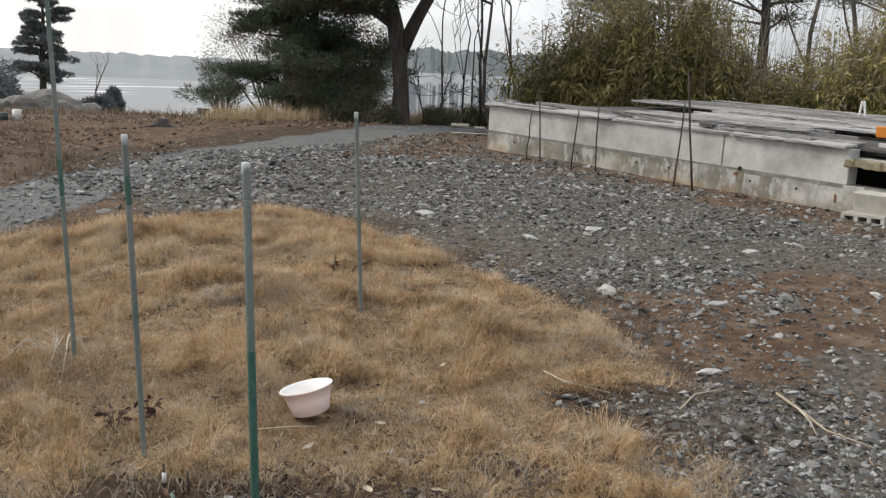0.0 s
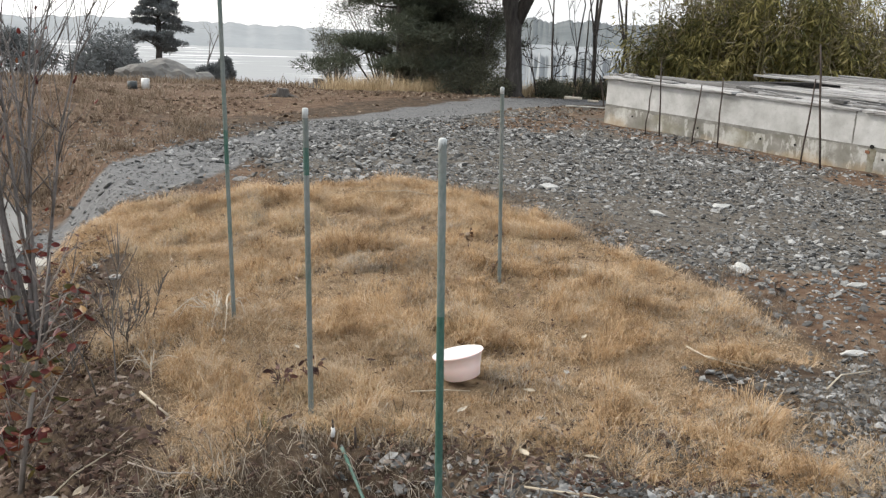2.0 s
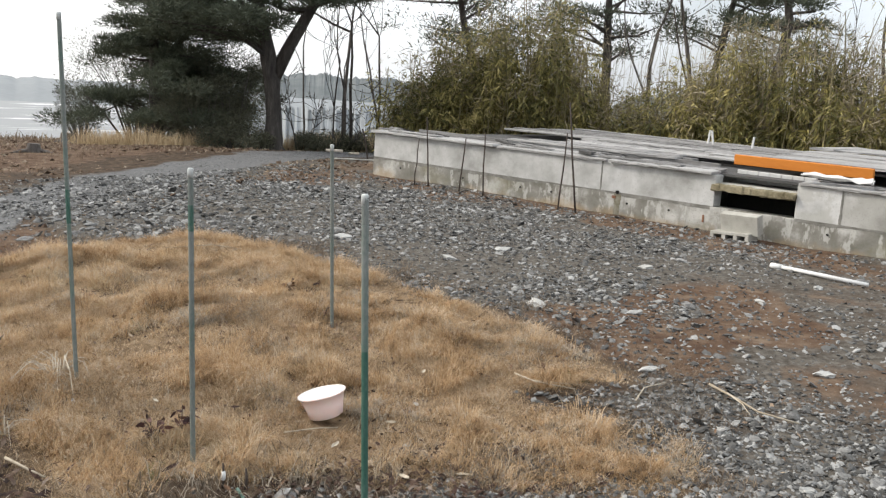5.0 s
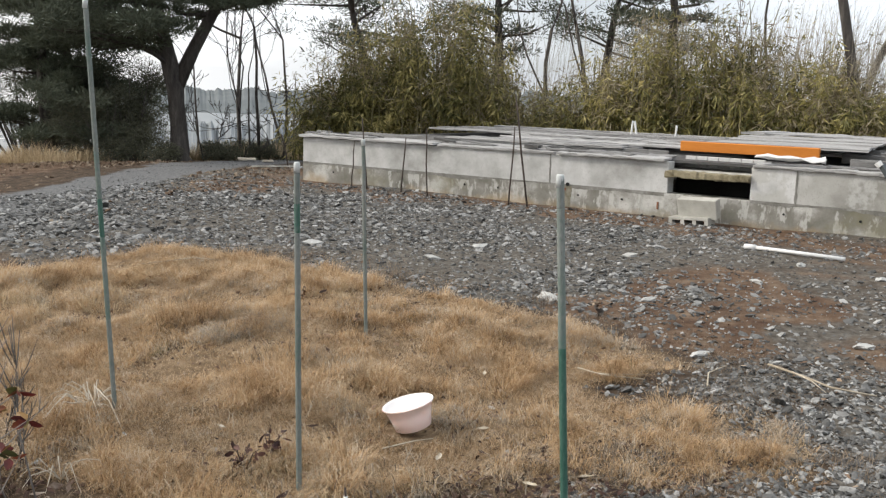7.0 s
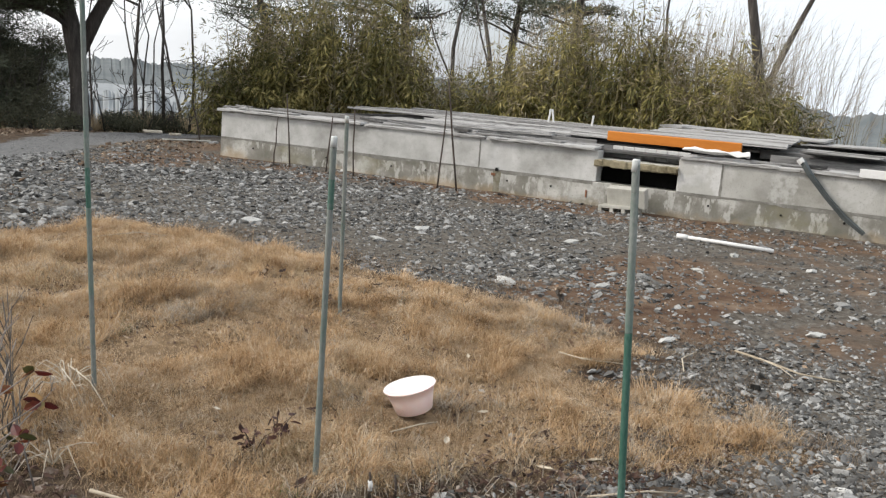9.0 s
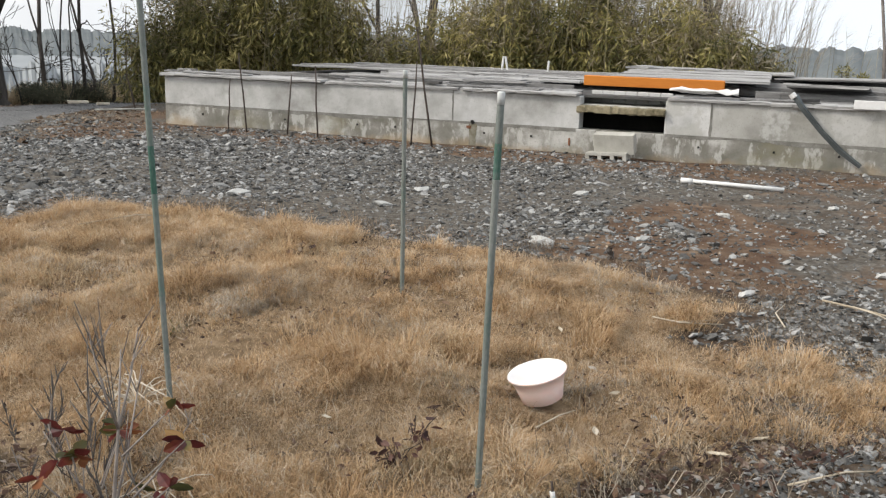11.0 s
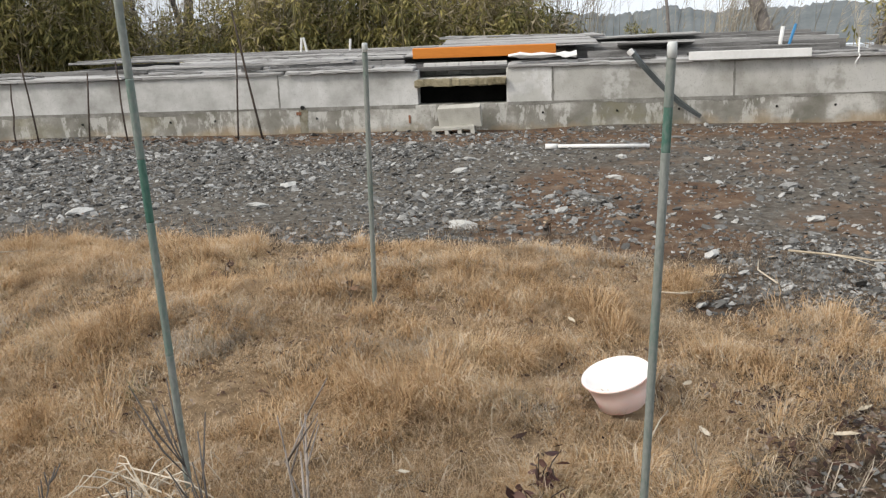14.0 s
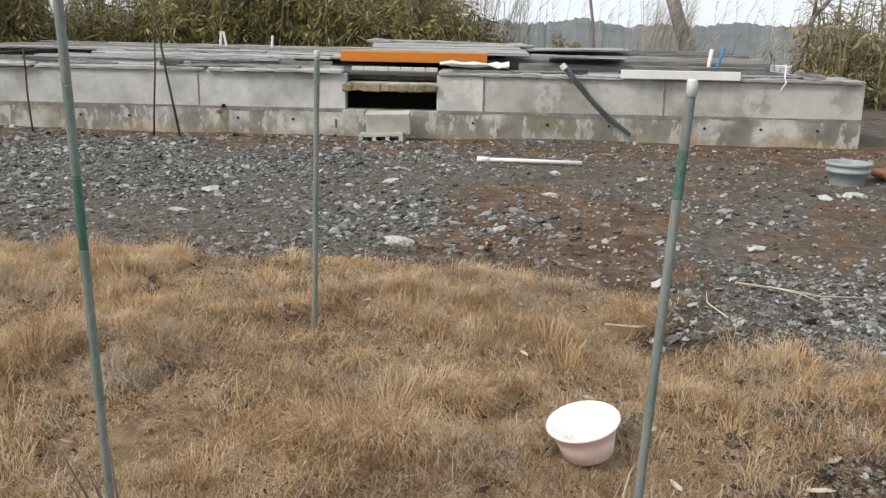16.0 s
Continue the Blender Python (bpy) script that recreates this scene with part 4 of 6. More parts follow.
def bucket():
    e = root("bucket", 6.03, 0.92, gz(6.03, 0.92) - 0.045)
    prof = [(0, 0.01), (0.11, 0.01), (0.115, 0.03), (0.135, 0.13), (0.148, 0.13), (0.15, 0.15), (0.142, 0.152), (0.146, 0.18), (0.158, 0.182), (0.16, 0.2), (0.15, 0.203), (0.142, 0.195), (0.128, 0.12), (0.105, 0.03), (0, 0.025)]
    v, f, n = [], [], 36
    for r, z in prof:
        v += [(r * math.cos(2 * math.pi * k / n), r * math.sin(2 * math.pi * k / n), z) for k in range(n)]
    for i in range(len(prof) - 1):
        f += [(i * n + k, i * n + (k + 1) % n, (i + 1) * n + (k + 1) % n, (i + 1) * n + k) for k in range(n)]
    from_arrays("pail", v, f, "bucket", e, "", True)
    return tagged(e, "grey-blue ribbed plastic bucket sunk in the gravel", "bucket")


bucket()

e = root("clay_pile", 6.2, 0.52, gz(6.2, 0.52))
rg = random.Random(3)
for k in range(6):
    bm = bmesh.new()
    bmesh.ops.create_icosphere(bm, subdivisions=2, radius=0.07)
    for v in bm.verts:
        v.co = v.co * (0.8 + 0.5 * noise.noise(v.co * 9 + Vector((k, 0, 0)))) * (1, 1, 1)[0]
        v.co.z *= 0.6
    o = part("lump", bm, "clay", e)
    o.matrix_basis = pose(rg.uniform(-0.12, 0.12), rg.uniform(-0.14, 0.14), 0.03 + 0.05 * rg.random())
tagged(e, "heap of reddish brown clay lumps beside the bucket", "clay")


# ---- left bank, road and slab ----
def paved_road():
    poly = [(-9, 7.0), (-1.5, 6.72), (0.15, 6.52), (0.42, 7.0), (0.68, 7.9), (0.75, 8.8), (0.6, 10.4), (-0.1, 12.2), (-2.5, 14), (-9, 15)]
    bm = bmesh.new()
    vs = [bm.verts.new((x, y, gz(min(x, 0.1), y) + 0.03)) for x, y in poly]
    fa = bm.faces.new(vs)
    zt = sum(v.co.z for v in vs) / len(vs)
    for v in vs:
        v.co.z = zt + 0.02
    r = bmesh.ops.extrude_face_region(bm, geom=[fa])
    for v in r["geom"]:
        if isinstance(v, bmesh.types.BMVert):
            v.co.z -= 0.12
    bmesh.ops.recalc_face_normals(bm, faces=bm.faces[:])
    ob = part("road", bm, "road")
    return tagged(ob, "pale grey concrete road below the bank", "road", kind="structure")


paved_road()

bm = box_bm(-0.3, 0.3, -0.35, 0.35, -0.08, 0.05, 0.012, 0.006, random.Random(2), 4)
slab = part("concrete_slab", bm, "slab_concrete")
slab.matrix_basis = pose(-0.10, 2.925, -0.205, 2, 3, 12)
tagged(slab, "rough grey concrete slab half buried in the bank", "concrete slab")
for x, y, w, l, rz in ((0.66, 6.8, 0.16, 0.3, 70), (0.42, 6.3, 0.14, 0.26, 60), (0.2, 6.36, 0.12, 0.3, 80)):
    o = part("pale_slab", box_bm(-w / 2, w / 2, -l / 2, l / 2, 0, 0.05, 0.008, 0.004, random.Random(5)), "block")
    o.matrix_basis = pose(x, y, gz(x, y) + 0.02, 3, -4, rz)
    tagged(o, "small pale concrete slab at the road's edge", "concrete slab", "pale slabs by the road")


# ---- grass ----
def blades(name, xy, length, width, lean, mat, seed, label, flow=0.6, category="grass"):
    """Curved blades, one mesh: five corners and three triangles each."""
    rng = np.random.default_rng(seed)
    n = len(xy)
    x, y = xy[:, 0], xy[:, 1]
    z = ground_z(x, y) - 0.008
    # lean outwards from tuft centres, mixed with chance
    fx = wave(x + 0.05, y, 0.33) - wave(x - 0.05, y, 0.33)
    fy = wave(x, y + 0.05, 0.33) - wave(x, y - 0.05, 0.33)
    an = np.arctan2(-fy, -fx) * 1.0 + rng.normal(0, 1.1 / max(flow, 0.05) * 0.6, n)
    le = length * (0.55 + 0.9 * rng.random(n)) * (0.65 + 0.7 * wave(x, y, 0.42))
    ln = np.clip(lean + rng.normal(0, 0.28, n), 0.05, 1.35)
    dx, dy = np.cos(an), np.sin(an)
    px, py = -dy * width / 2, dx * width / 2
    o = np.stack([x, y, z], 1)
    d1 = np.stack([dx * np.sin(ln * 0.55), dy * np.sin(ln * 0.55), np.cos(ln * 0.55)], 1) * (le * 0.5)[:, None]
    a2 = an + rng.normal(0, 0.7, n)
    d2 = np.stack([np.cos(a2) * np.sin(ln * 1.35), np.sin(a2) * np.sin(ln * 1.35), np.cos(ln * 1.35)], 1) * (le * 0.5)[:, None]
    p = np.stack([px, py, np.zeros(n)], 1)
    v = np.stack([o - p, o + p, o + d1 - p * 0.8, o + d1 + p * 0.8, o + d1 + d2], 1).reshape(-1, 3)
    b = np.arange(n)[:, None] * 5
    f = np.concatenate([b + np.array([[0, 1, 3]]), b + np.array([[0, 3, 2]]), b + np.array([[2, 3, 4]])])
    ob = fast_mesh(name, v, f, mat)
    return tagged(ob, label, category, kind="stuff")


def scatter(n, x0, x1, y0, y1, keep, seed):
    rng = np.random.default_rng(seed)
    out = []
    while sum(map(len, out)) < n:
        p = np.stack([rng.uniform(x0, x1, n), rng.uniform(y0, y1, n)], 1)
        out.append(p[rng.random(n) < keep(p[:, 0], p[:, 1])])
    return np.concatenate(out)[:n]


PATCH = [(-0.75, 4.3), (-0.25, 4.35), (-0.05, 5.2), (0.2, 6.3), (0.1, 6.8), (-0.9, 6.6)]
hollow = lambda x, y: smooth(0.29, 0.51, 0.6 * wave(x + 9, y, 0.2) + 0.4 * wave(x, y + 5, 0.09)) * (0.35 + 0.65 * smooth(0.25, 0.55, wave(x, y, 0.42)))
lawn = lambda x, y: smooth(0.10, -0.16, sdf(x, y, GRASS) + 0.25 * (wave(x, y, 0.3) - 0.5)) * (0.12 + 0.88 * hollow(x, y)) * smooth(0.105, 0.118, np.hypot(x - 1.62, y - 3.26))


def tufts(n, per, keep, box, seed, reach=0.045):
    """Points gathered in tufts, with the way outwards from each tuft's heart."""
    rng = np.random.default_rng(seed)
    c = scatter(n, *box, keep, seed)
    k = rng.integers(per // 3, per * 5 // 3, n)
    i = np.repeat(np.arange(n), k)
    an, r = rng.uniform(0, 2 * np.pi, len(i)), np.abs(rng.normal(0, 1, len(i)))
    size = (reach * rng.uniform(0.5, 1.5, n))[i]
    lead = rng.uniform(0, 2 * np.pi, n)[i]
    p = c[i] + np.stack([np.cos(an), np.sin(an)], 1) * (r * size)[:, None]
    way = np.arctan2(np.sin(an) * r + 0.8 * np.sin(lead), np.cos(an) * r + 0.8 * np.cos(lead))
    return p, way, rng.uniform(0.7, 1.45, n)[i]


def tuft_grass(name, n, per, keep, box, length, width, lean, mat, seed, label, reach=0.045):
    p, way, tall = tufts(n, per, keep, box, seed, reach)
    far = np.hypot(p[:, 0] - 1.62, p[:, 1] - 3.26) > 0.118
    p, way, tall = p[far], way[far], tall[far]
    rng = np.random.default_rng(seed + 50)
    m = len(p)
    x, y = p[:, 0], p[:, 1]
    an = way + rng.normal(0, 0.55, m)
    le = length * tall * rng.uniform(0.5, 1.25, m) * (0.3 + 1.25 * smooth(0.28, 0.78, wave(x + 5, y, 0.17)))
    ln = np.clip(lean + rng.normal(0, 0.33, m), 0.05, 1.4)
    dx, dy = np.cos(an), np.sin(an)
    o = np.stack([x, y, ground_z(x, y) - 0.006], 1)
    d1 = np.stack([dx * np.sin(ln * 0.5), dy * np.sin(ln * 0.5), np.cos(ln * 0.5)], 1) * (le * 0.5)[:, None]
    a2 = an + rng.normal(0, 0.7, m)
    d2 = np.stack([np.cos(a2) * np.sin(ln * 1.45), np.sin(a2) * np.sin(ln * 1.45), np.cos(ln * 1.45)], 1) * (le * 0.5)[:, None]
    w = np.stack([-dy * width / 2, dx * width / 2, np.zeros(m)], 1)
    v = np.stack([o - w, o + w, o + d1 - w * 0.8, o + d1 + w * 0.8, o + d1 + d2], 1).reshape(-1, 3)
    b = np.arange(m)[:, None] * 5
    f = np.concatenate([b + np.array([[0, 1, 3]]), b + np.array([[0, 3, 2]]), b + np.array([[2, 3, 4]])])
    return tagged(fast_mesh(name, v, f, mat), label, "grass", kind="stuff")


BOX = (0.1, 3.9, 1.8, 7.8)
mat_mask = lambda x, y: smooth(0.16, -0.1, sdf(x, y, GRASS) + 0.25 * (wave(x, y, 0.3) - 0.5)) * smooth(0.105, 0.118, np.hypot(x - 1.62, y - 3.26))
thatch_mask = lambda x, y: mat_mask(x, y) * (0.3 + 0.7 * hollow(x, y))
blades("dry_grass", scatter(135000, *BOX, thatch_mask, 1), 0.058, 0.0019, 1.3, "thatch", 1, "dense golden dry winter grass on the low mound", 0.4)
tuft_grass("grass_tufts", 2600, 34, lawn, BOX, 0.066, 0.0024, 1.3, "grass", 2, "fuzzy golden tufts of dry grass", 0.04)
tuft_grass("grass_clumps", 1250, 120, lawn, BOX, 0.082, 0.0024, 1.3, "grass", 21, "rounded golden clumps of dry grass", 0.05)
tuft_grass("grass_crests", 520, 110, lambda x, y: lawn(x, y) * smooth(0.5, 0.7, wave(x + 31, y, 0.24)), BOX, 0.095, 0.0023, 1.2, "grass", 22, "taller golden clumps on the humps of the mound", 0.055)
grey_area = lambda x, y: lawn(x, y) * smooth(0.5, 0.68, 0.6 * wave(x + 17, y + 3, 0.34) + 0.4 * wave(x, y + 11, 0.13))
tuft_grass("grey_tufts", 1500, 42, grey_area, BOX, 0.062, 0.0024, 1.3, "grey_grass", 24, "greyish bleached tufts matted into the dry grass", 0.05)
tuft_grass("brown_tufts", 1100, 13, lawn, BOX, 0.055, 0.003, 1.3, "dark_stem", 25, "dull brown withered blades mixed into the dry grass", 0.035)
blades("loose_straws", scatter(2000, *BOX, mat_mask, 36), 0.10, 0.0026, 1.4, "dead_stem", 36, "pale loose straws lying on the grass", 0.1)
pale_area = lambda x, y: lawn(x, y) * np.maximum(0.6 * smooth(0.45, 0.7, wave(x + 4, y + 2, 0.6)), smooth(1.3, 0.5, np.hypot((x - 1.75) * 0.9, y - 6.1)))
tuft_grass("straw_tufts", 1500, 30, pale_area, BOX, 0.07, 0.0022, 1.25, "far_grass", 3, "pale straw tufts standing in the dry grass")
tuft_grass("green_shoots", 110, 22, lambda x, y: lawn(x, y) * smooth(0.6, 0.8, wave(x + 14, y + 7, 0.5)), BOX, 0.042, 0.0025, 0.8, "green_grass", 4, "small green shoots between the dry grass", 0.03)
patch = lambda x, y: smooth(0.15, -0.1, sdf(x, y, PATCH) + 0.3 * (wave(x, y, 0.3) - 0.5))
blades("bank_grass", scatter(24000, -1.1, 0.4, 4.0, 7.0, patch, 4), 0.07, 0.0024, 0.8, "grass", 4, "golden dry grass on the bank above the road")
tuft_bank = lambda x, y: smooth(0.1, -0.1, sdf(x, y, TUFT_BANK) + 0.25 * (wave(x, y, 0.3) - 0.5))
blades("verge_grass", scatter(26000, 0.3, 1.4, 5.2, 7.3, tuft_bank, 44), 0.08, 0.0018, 1.2, "grass", 44, "golden dry grass hump beyond the litter gully", 0.9)
sparse = lambda x, y: smooth(0.0, 0.12, sdf(x, y, GRASS)) * smooth(0.75, 0.1, sdf(x, y, GRASS)) * smooth(0.42, 0.62, wave(x + 2, y, 0.3)) + 0.5 * smooth(0.4, -0.1, np.abs(x - bank_x(y))) * smooth(7.4, 6.5, y)
blades("dead_stalks", scatter(22000, -0.8, 4.3, 0.9, 8.2, sparse, 5), 0.055, 0.0022, 1.05, "dull_straw", 5, "thin grey-brown dead grass round the mound")
field = lambda x, y: smooth(0.45, 0.7, wave(x, y, 3.0)) * smooth(1.0, 2.2, np.abs(y - road_line(x))) * smooth(0.9, 1.6, x + 0.1 * (y - 10))
blades("field_grass", scatter(8000, -1.5, 14, 10.5, 24, field, 6), 0.07, 0.006, 1.1, "dull_straw", 6, "withered brown grass on the field beyond the gravel road")
far_strip = lambda x, y: smooth(0.35, 0.6, wave(x, y, 5.0))
blades("meadow_grass", scatter(20000, -8, 34, 22, 62, far_strip, 7), 0.2, 0.025, 0.6, "dull_straw", 7, "tall pale withered grass along the shore meadow")


# ---- leaf litter and stones ----
def litter(name, pts, size, mat, seed, label):
    rng = np.random.default_rng(seed)
    n = len(pts)
    x, y = pts[:, 0], pts[:, 1]
    z = ground_z(x, y) + 0.006 + 0.02 * rng.random(n)
    an, s = rng.uniform(0, 2 * np.pi, n), size * rng.uniform(0.5, 1.4, n)
    u = np.stack([np.cos(an), np.sin(an), rng.normal(0, 0.35, n)], 1) * s[:, None]
    w = np.stack([-np.sin(an), np.cos(an), rng.normal(0, 0.4, n)], 1) * (s * 0.42)[:, None]
    o = np.stack([x, y, z], 1)
    up = np.stack([np.zeros(n), np.zeros(n), s * rng.uniform(-0.1, 0.35, n)], 1)
    v = np.stack([o - u, o - w * 0.9 - u * 0.2 + up, o + w * 0.9 - u * 0.2 + up, o + u * 0.9], 1).reshape(-1, 3)
    b = np.arange(n)[:, None] * 4
    f = np.concatenate([b + np.array([[0, 1, 2]]), b + np.array([[1, 3, 2]])])
    return tagged(fast_mesh(name, v, f, mat), label, "leaf litter", kind="stuff")


edge_mix = lambda x, y: smooth(0.45, 0.15, np.abs(y - 2.8 + 0.35 * np.clip(x - 1.0, 0, 2))) * smooth(0.1, 0.4, x) * smooth(2.4, 1.9, x)
edge_dark = lambda x, y: smooth(0.55, 0.2, np.abs(y - 2.78)) * smooth(0.0, 0.25, x) * smooth(1.5, 1.1, x)
blades("root_stems", scatter(1100, -0.1, 1.6, 1.9, 3.4, edge_dark, 28), 0.12, 0.0035, 1.25, "dark_stem", 28, "grey tangled dead stems and roots on the soil ledge", 0.2)
tuft_grass("edge_stalks", 330, 22, edge_mix, (0.1, 2.6, 1.5, 3.1), 0.06, 0.002, 1.05, "dark_stem", 18, "grey-brown dead stalks at the mound's front edge", 0.05)
bank = lambda x, y: smooth(-0.35, 0.1, bank_x(y) - x) * smooth(1.1, 0.5, bank_x(y) - x) * smooth(7.2, 6.4, y)
litter("leaf_litter", scatter(11000, -1.2, 0.9, 1.2, 7.3, bank, 8), 0.022, "bank_leaf", 8, "brown and grey fallen leaves covering the bank")
litter("edge_litter", scatter(1800, 0.0, 2.6, 1.6, 3.0, lambda x, y: np.maximum(edge_mix(x, y), edge_dark(x, y)), 19), 0.017, "bank_leaf", 19, "dead leaves and bark bits at the mound's front edge")
litter("hollow_litter", scatter(2600, 0.3, 3.6, 2.0, 7.2, lambda x, y: smooth(0.05, -0.1, sdf(x, y, GRASS)) * (1 - hollow(x, y)) ** 2, 47), 0.011, "bank_leaf", 47, "dark crumbs of dead leaf in the hollows of the grass")
litter("lawn_litter", scatter(420, 0.3, 3.6, 2.0, 7.2, lambda x, y: smooth(0.2, -0.1, sdf(x, y, GRASS)), 9), 0.02, "brown_leaf", 9, "scattered dead leaves on the dry grass")
litter("yard_litter", scatter(500, 0.4, 7.2, 0.6, 8.5, lambda x, y: smooth(0.0, 0.2, sdf(x, y, GRASS)) * smooth(1.2, 0.2, sdf(x, y, GRASS)), 10), 0.016, "brown_leaf", 10, "small dead leaves among the gravel")


def lump(seed, rough=0.35, flat=0.6, sub=1):
    bm = bmesh.new()
    bmesh.ops.create_icosphere(bm, subdivisions=sub, radius=1)
    for v in bm.verts:
        v.co *= 1 + rough * noise.noise(v.co * 1.3 + Vector((seed * 7.1, seed * 3.3, 0)))
        v.co.z *= flat
        v.co.x *= 1.25
    bm.normal_update()
    return bm


LUMPS = []
for k in range(10):
    bm = lump(k, 0.6, 0.42 + 0.05 * (k % 4))
    LUMPS.append((np.array([v.co for v in bm.verts]), np.array([[v.index for v in f.verts] for f in bm.faces])))
    bm.free()


CHIPS = []
for k in range(10):
    gk = random.Random(k + 300)
    q = [(1.2, 0, 0), (-1.2, 0, 0), (0, 0.9, 0), (0, -0.9, 0), (0, 0, 0.55), (0, 0, -0.55)]
    CHIPS.append((np.array([[c + gk.uniform(-0.3, 0.3) for c in p] for p in q]), np.array([(0, 2, 4), (2, 1, 4), (1, 3, 4), (3, 0, 4), (2, 0, 5), (1, 2, 5), (3, 1, 5), (0, 3, 5)])))


def gravel(name, pts, size, seed, mat, label, power=2.0, shapes=LUMPS):
    rng = np.random.default_rng(seed)
    n = len(pts)
    kind, s, an = rng.integers(0, 10, n), size[0] + (size[1] - size[0]) * rng.random(n) ** power, rng.uniform(0, 2 * np.pi, n)
    z = ground_z(pts[:, 0], pts[:, 1])
    vs, fs, o = [], [], 0
    tilt = rng.normal(0, 0.3, (n, 2))
    for k in range(10):
        m = np.where(kind == k)[0]
        base, faces = shapes[k]
        c, sn = np.cos(an[m])[:, None], np.sin(an[m])[:, None]
        bx_, by_, bz_ = base[:, 0][None], base[:, 1][None], base[:, 2][None]
        bz2 = bz_ + tilt[m, :1] * bx_ + tilt[m, 1:] * by_
        v = np.stack([(bx_ * c - by_ * sn) * s[m, None] + pts[m, 0, None], (bx_ * sn + by_ * c) * s[m, None] + pts[m, 1, None], bz2 * s[m, None] + z[m, None] + 0.12 * s[m, None]], -1)
        vs.append(v.reshape(-1, 3))
        fs.append((np.arange(len(m)) * len(base))[:, None, None] + faces[None] + o)
        o += len(m) * len(base)
    ob = fast_mesh(name, np.concatenate(vs), np.concatenate([f.reshape(-1, 3) for f in fs]), mat)
    return tagged(ob, label, "gravel", kind="stuff")


def yard_mask(x, y):
    zz = zones(x, y)
    return np.clip(zz[:, 0] * (1 - 0.75 * zz[:, 1]), 0, 1) * smooth(7.75, 7.6, x) * (0.35 + 0.65 * smooth(0.3, 0.6, wave(x, y + 5, 0.8))) * (1 - 0.5 * smooth(3.4, 2.4, y) * smooth(2.8, 3.8, x))


gravel("gravel", scatter(9500, 0.3, 7.7, 0.0, 11.0, yard_mask, 11), (0.011, 0.028), 11, "stone", "grey crushed stone gravel over the yard", 2.2)
front = lambda x, y: np.maximum(yard_mask(x, y), 0.8 * smooth(2.7, 2.45, y) * smooth(1.0, 1.3, x)) * smooth(3.6, 2.4, y) * smooth(4.2, 2.8, x)
gravel("fine_gravel", scatter(15000, 0.3, 4.5, 0.4, 3.6, front, 12), (0.004, 0.018), 12, "stone", "fine grey gravel between the stones", 1.5, CHIPS)
gravel("small_chips", scatter(42000, 0.3, 7.7, 0.0, 11.0, lambda x, y: np.maximum(yard_mask(x, y), 0.3 * zones(x, y)[:, 1] * smooth(7.7, 7.5, x)), 16), (0.004, 0.016), 16, "stone", "small stone chips strewn over the yard", 1.6, CHIPS)
gravel("coarse_gravel", scatter(1500, 1.0, 7.5, 6.2, 10.5, lambda x, y: yard_mask(x, y) * smooth(0.3, 0.6, wave(x, y, 1.1)), 13), (0.014, 0.042), 13, "stone", "coarser broken stones heaped across the yard", 2.0)
gravel("road_gravel", scatter(6000, 0.2, 12, 7.0, 14.5, lambda x, y: zones(x, y)[:, 2], 14), (0.004, 0.012), 14, "track_stone", "grey gravel on the track", 2.0, CHIPS)

verge = lambda x, y: smooth(0.9, 0.3, np.abs(y - 15.6 + 0.35 * (x - 9))) * smooth(6.5, 7.5, x) * smooth(13, 11.5, x) * (0.25 + smooth(0.35, 0.6, wave(x, y, 0.6)))
blades("verge_straw", scatter(6000, 6, 13.5, 13, 18, verge, 37), 0.3, 0.008, 0.6, "far_grass", 37, "tall pale straw at the foot of the pines")
field_mask = lambda x, y: smooth(0.75, 1.0, np.abs(y - road_line(x))) * smooth(0.3, 1.2, x + 0.1 * (y - 9)) * smooth(6.5, 8.5, y - 0.3 * x) * (0.15 + smooth(0.4, 0.65, wave(x + 3, y, 1.2)))
gravel("earth_clods", scatter(5500, 0.3, 11, 8.0, 18.5, field_mask, 31), (0.008, 0.045), 31, "clod", "brown clods and bark debris over the field", 2.4, CHIPS)
straw_bank = lambda x, y: smooth(0.6, 1.0, y - road_line(x)) * smooth(3.2, 2.0, x - 0.15 * (y - 10)) * smooth(16, 12, y) * smooth(0.6, 0.9, x) * (0.2 + 0.8 * smooth(0.35, 0.6, wave(x + 8, y, 0.7)))
tuft_grass("bank_straw", 420, 24, straw_bank, (-0.6, 4.0, 8.6, 15.5), 0.15, 0.006, 1.1, "dull_straw", 32, "pale straw and broken stalks on the bank beyond the track", 0.1)
litter("field_litter", scatter(4200, 0.3, 9, 8.2, 17, field_mask, 33), 0.018, "brown_leaf", 33, "brown dead leaves and scraps over the field")

ROCK_MESHES = []
for k in range(7):
    bm = lump(k + 20, 0.55, 0.42 + 0.04 * k, 2)
    me = bpy.data.meshes.new("rock")
    bm.to_mesh(me)
    bm.free()
    me.materials.append(M["rock"])
    ROCK_MESHES.append(me)
pale_mesh = ROCK_MESHES[2].copy()
pale_mesh.materials.clear()
pale_mesh.materials.append(M["pale_rock"])
rr = random.Random(21)
rock_pts = scatter(190, 0.6, 7.4, 0.6, 10.3, yard_mask, 15)


def rock(x, y, s, mesh, label, rz=None):
    o = new("rock", mesh)
    o.matrix_basis = pose(x, y, gz(x, y) + 0.1 * s, rr.uniform(-10, 10), rr.uniform(-10, 10), rr.uniform(0, 360) if rz is None else rz) @ Matrix.Diagonal((s, s * rr.uniform(0.6, 1), s * rr.uniform(0.6, 1), 1))
    return tagged(o, label, "rock", "loose rocks in the yard")


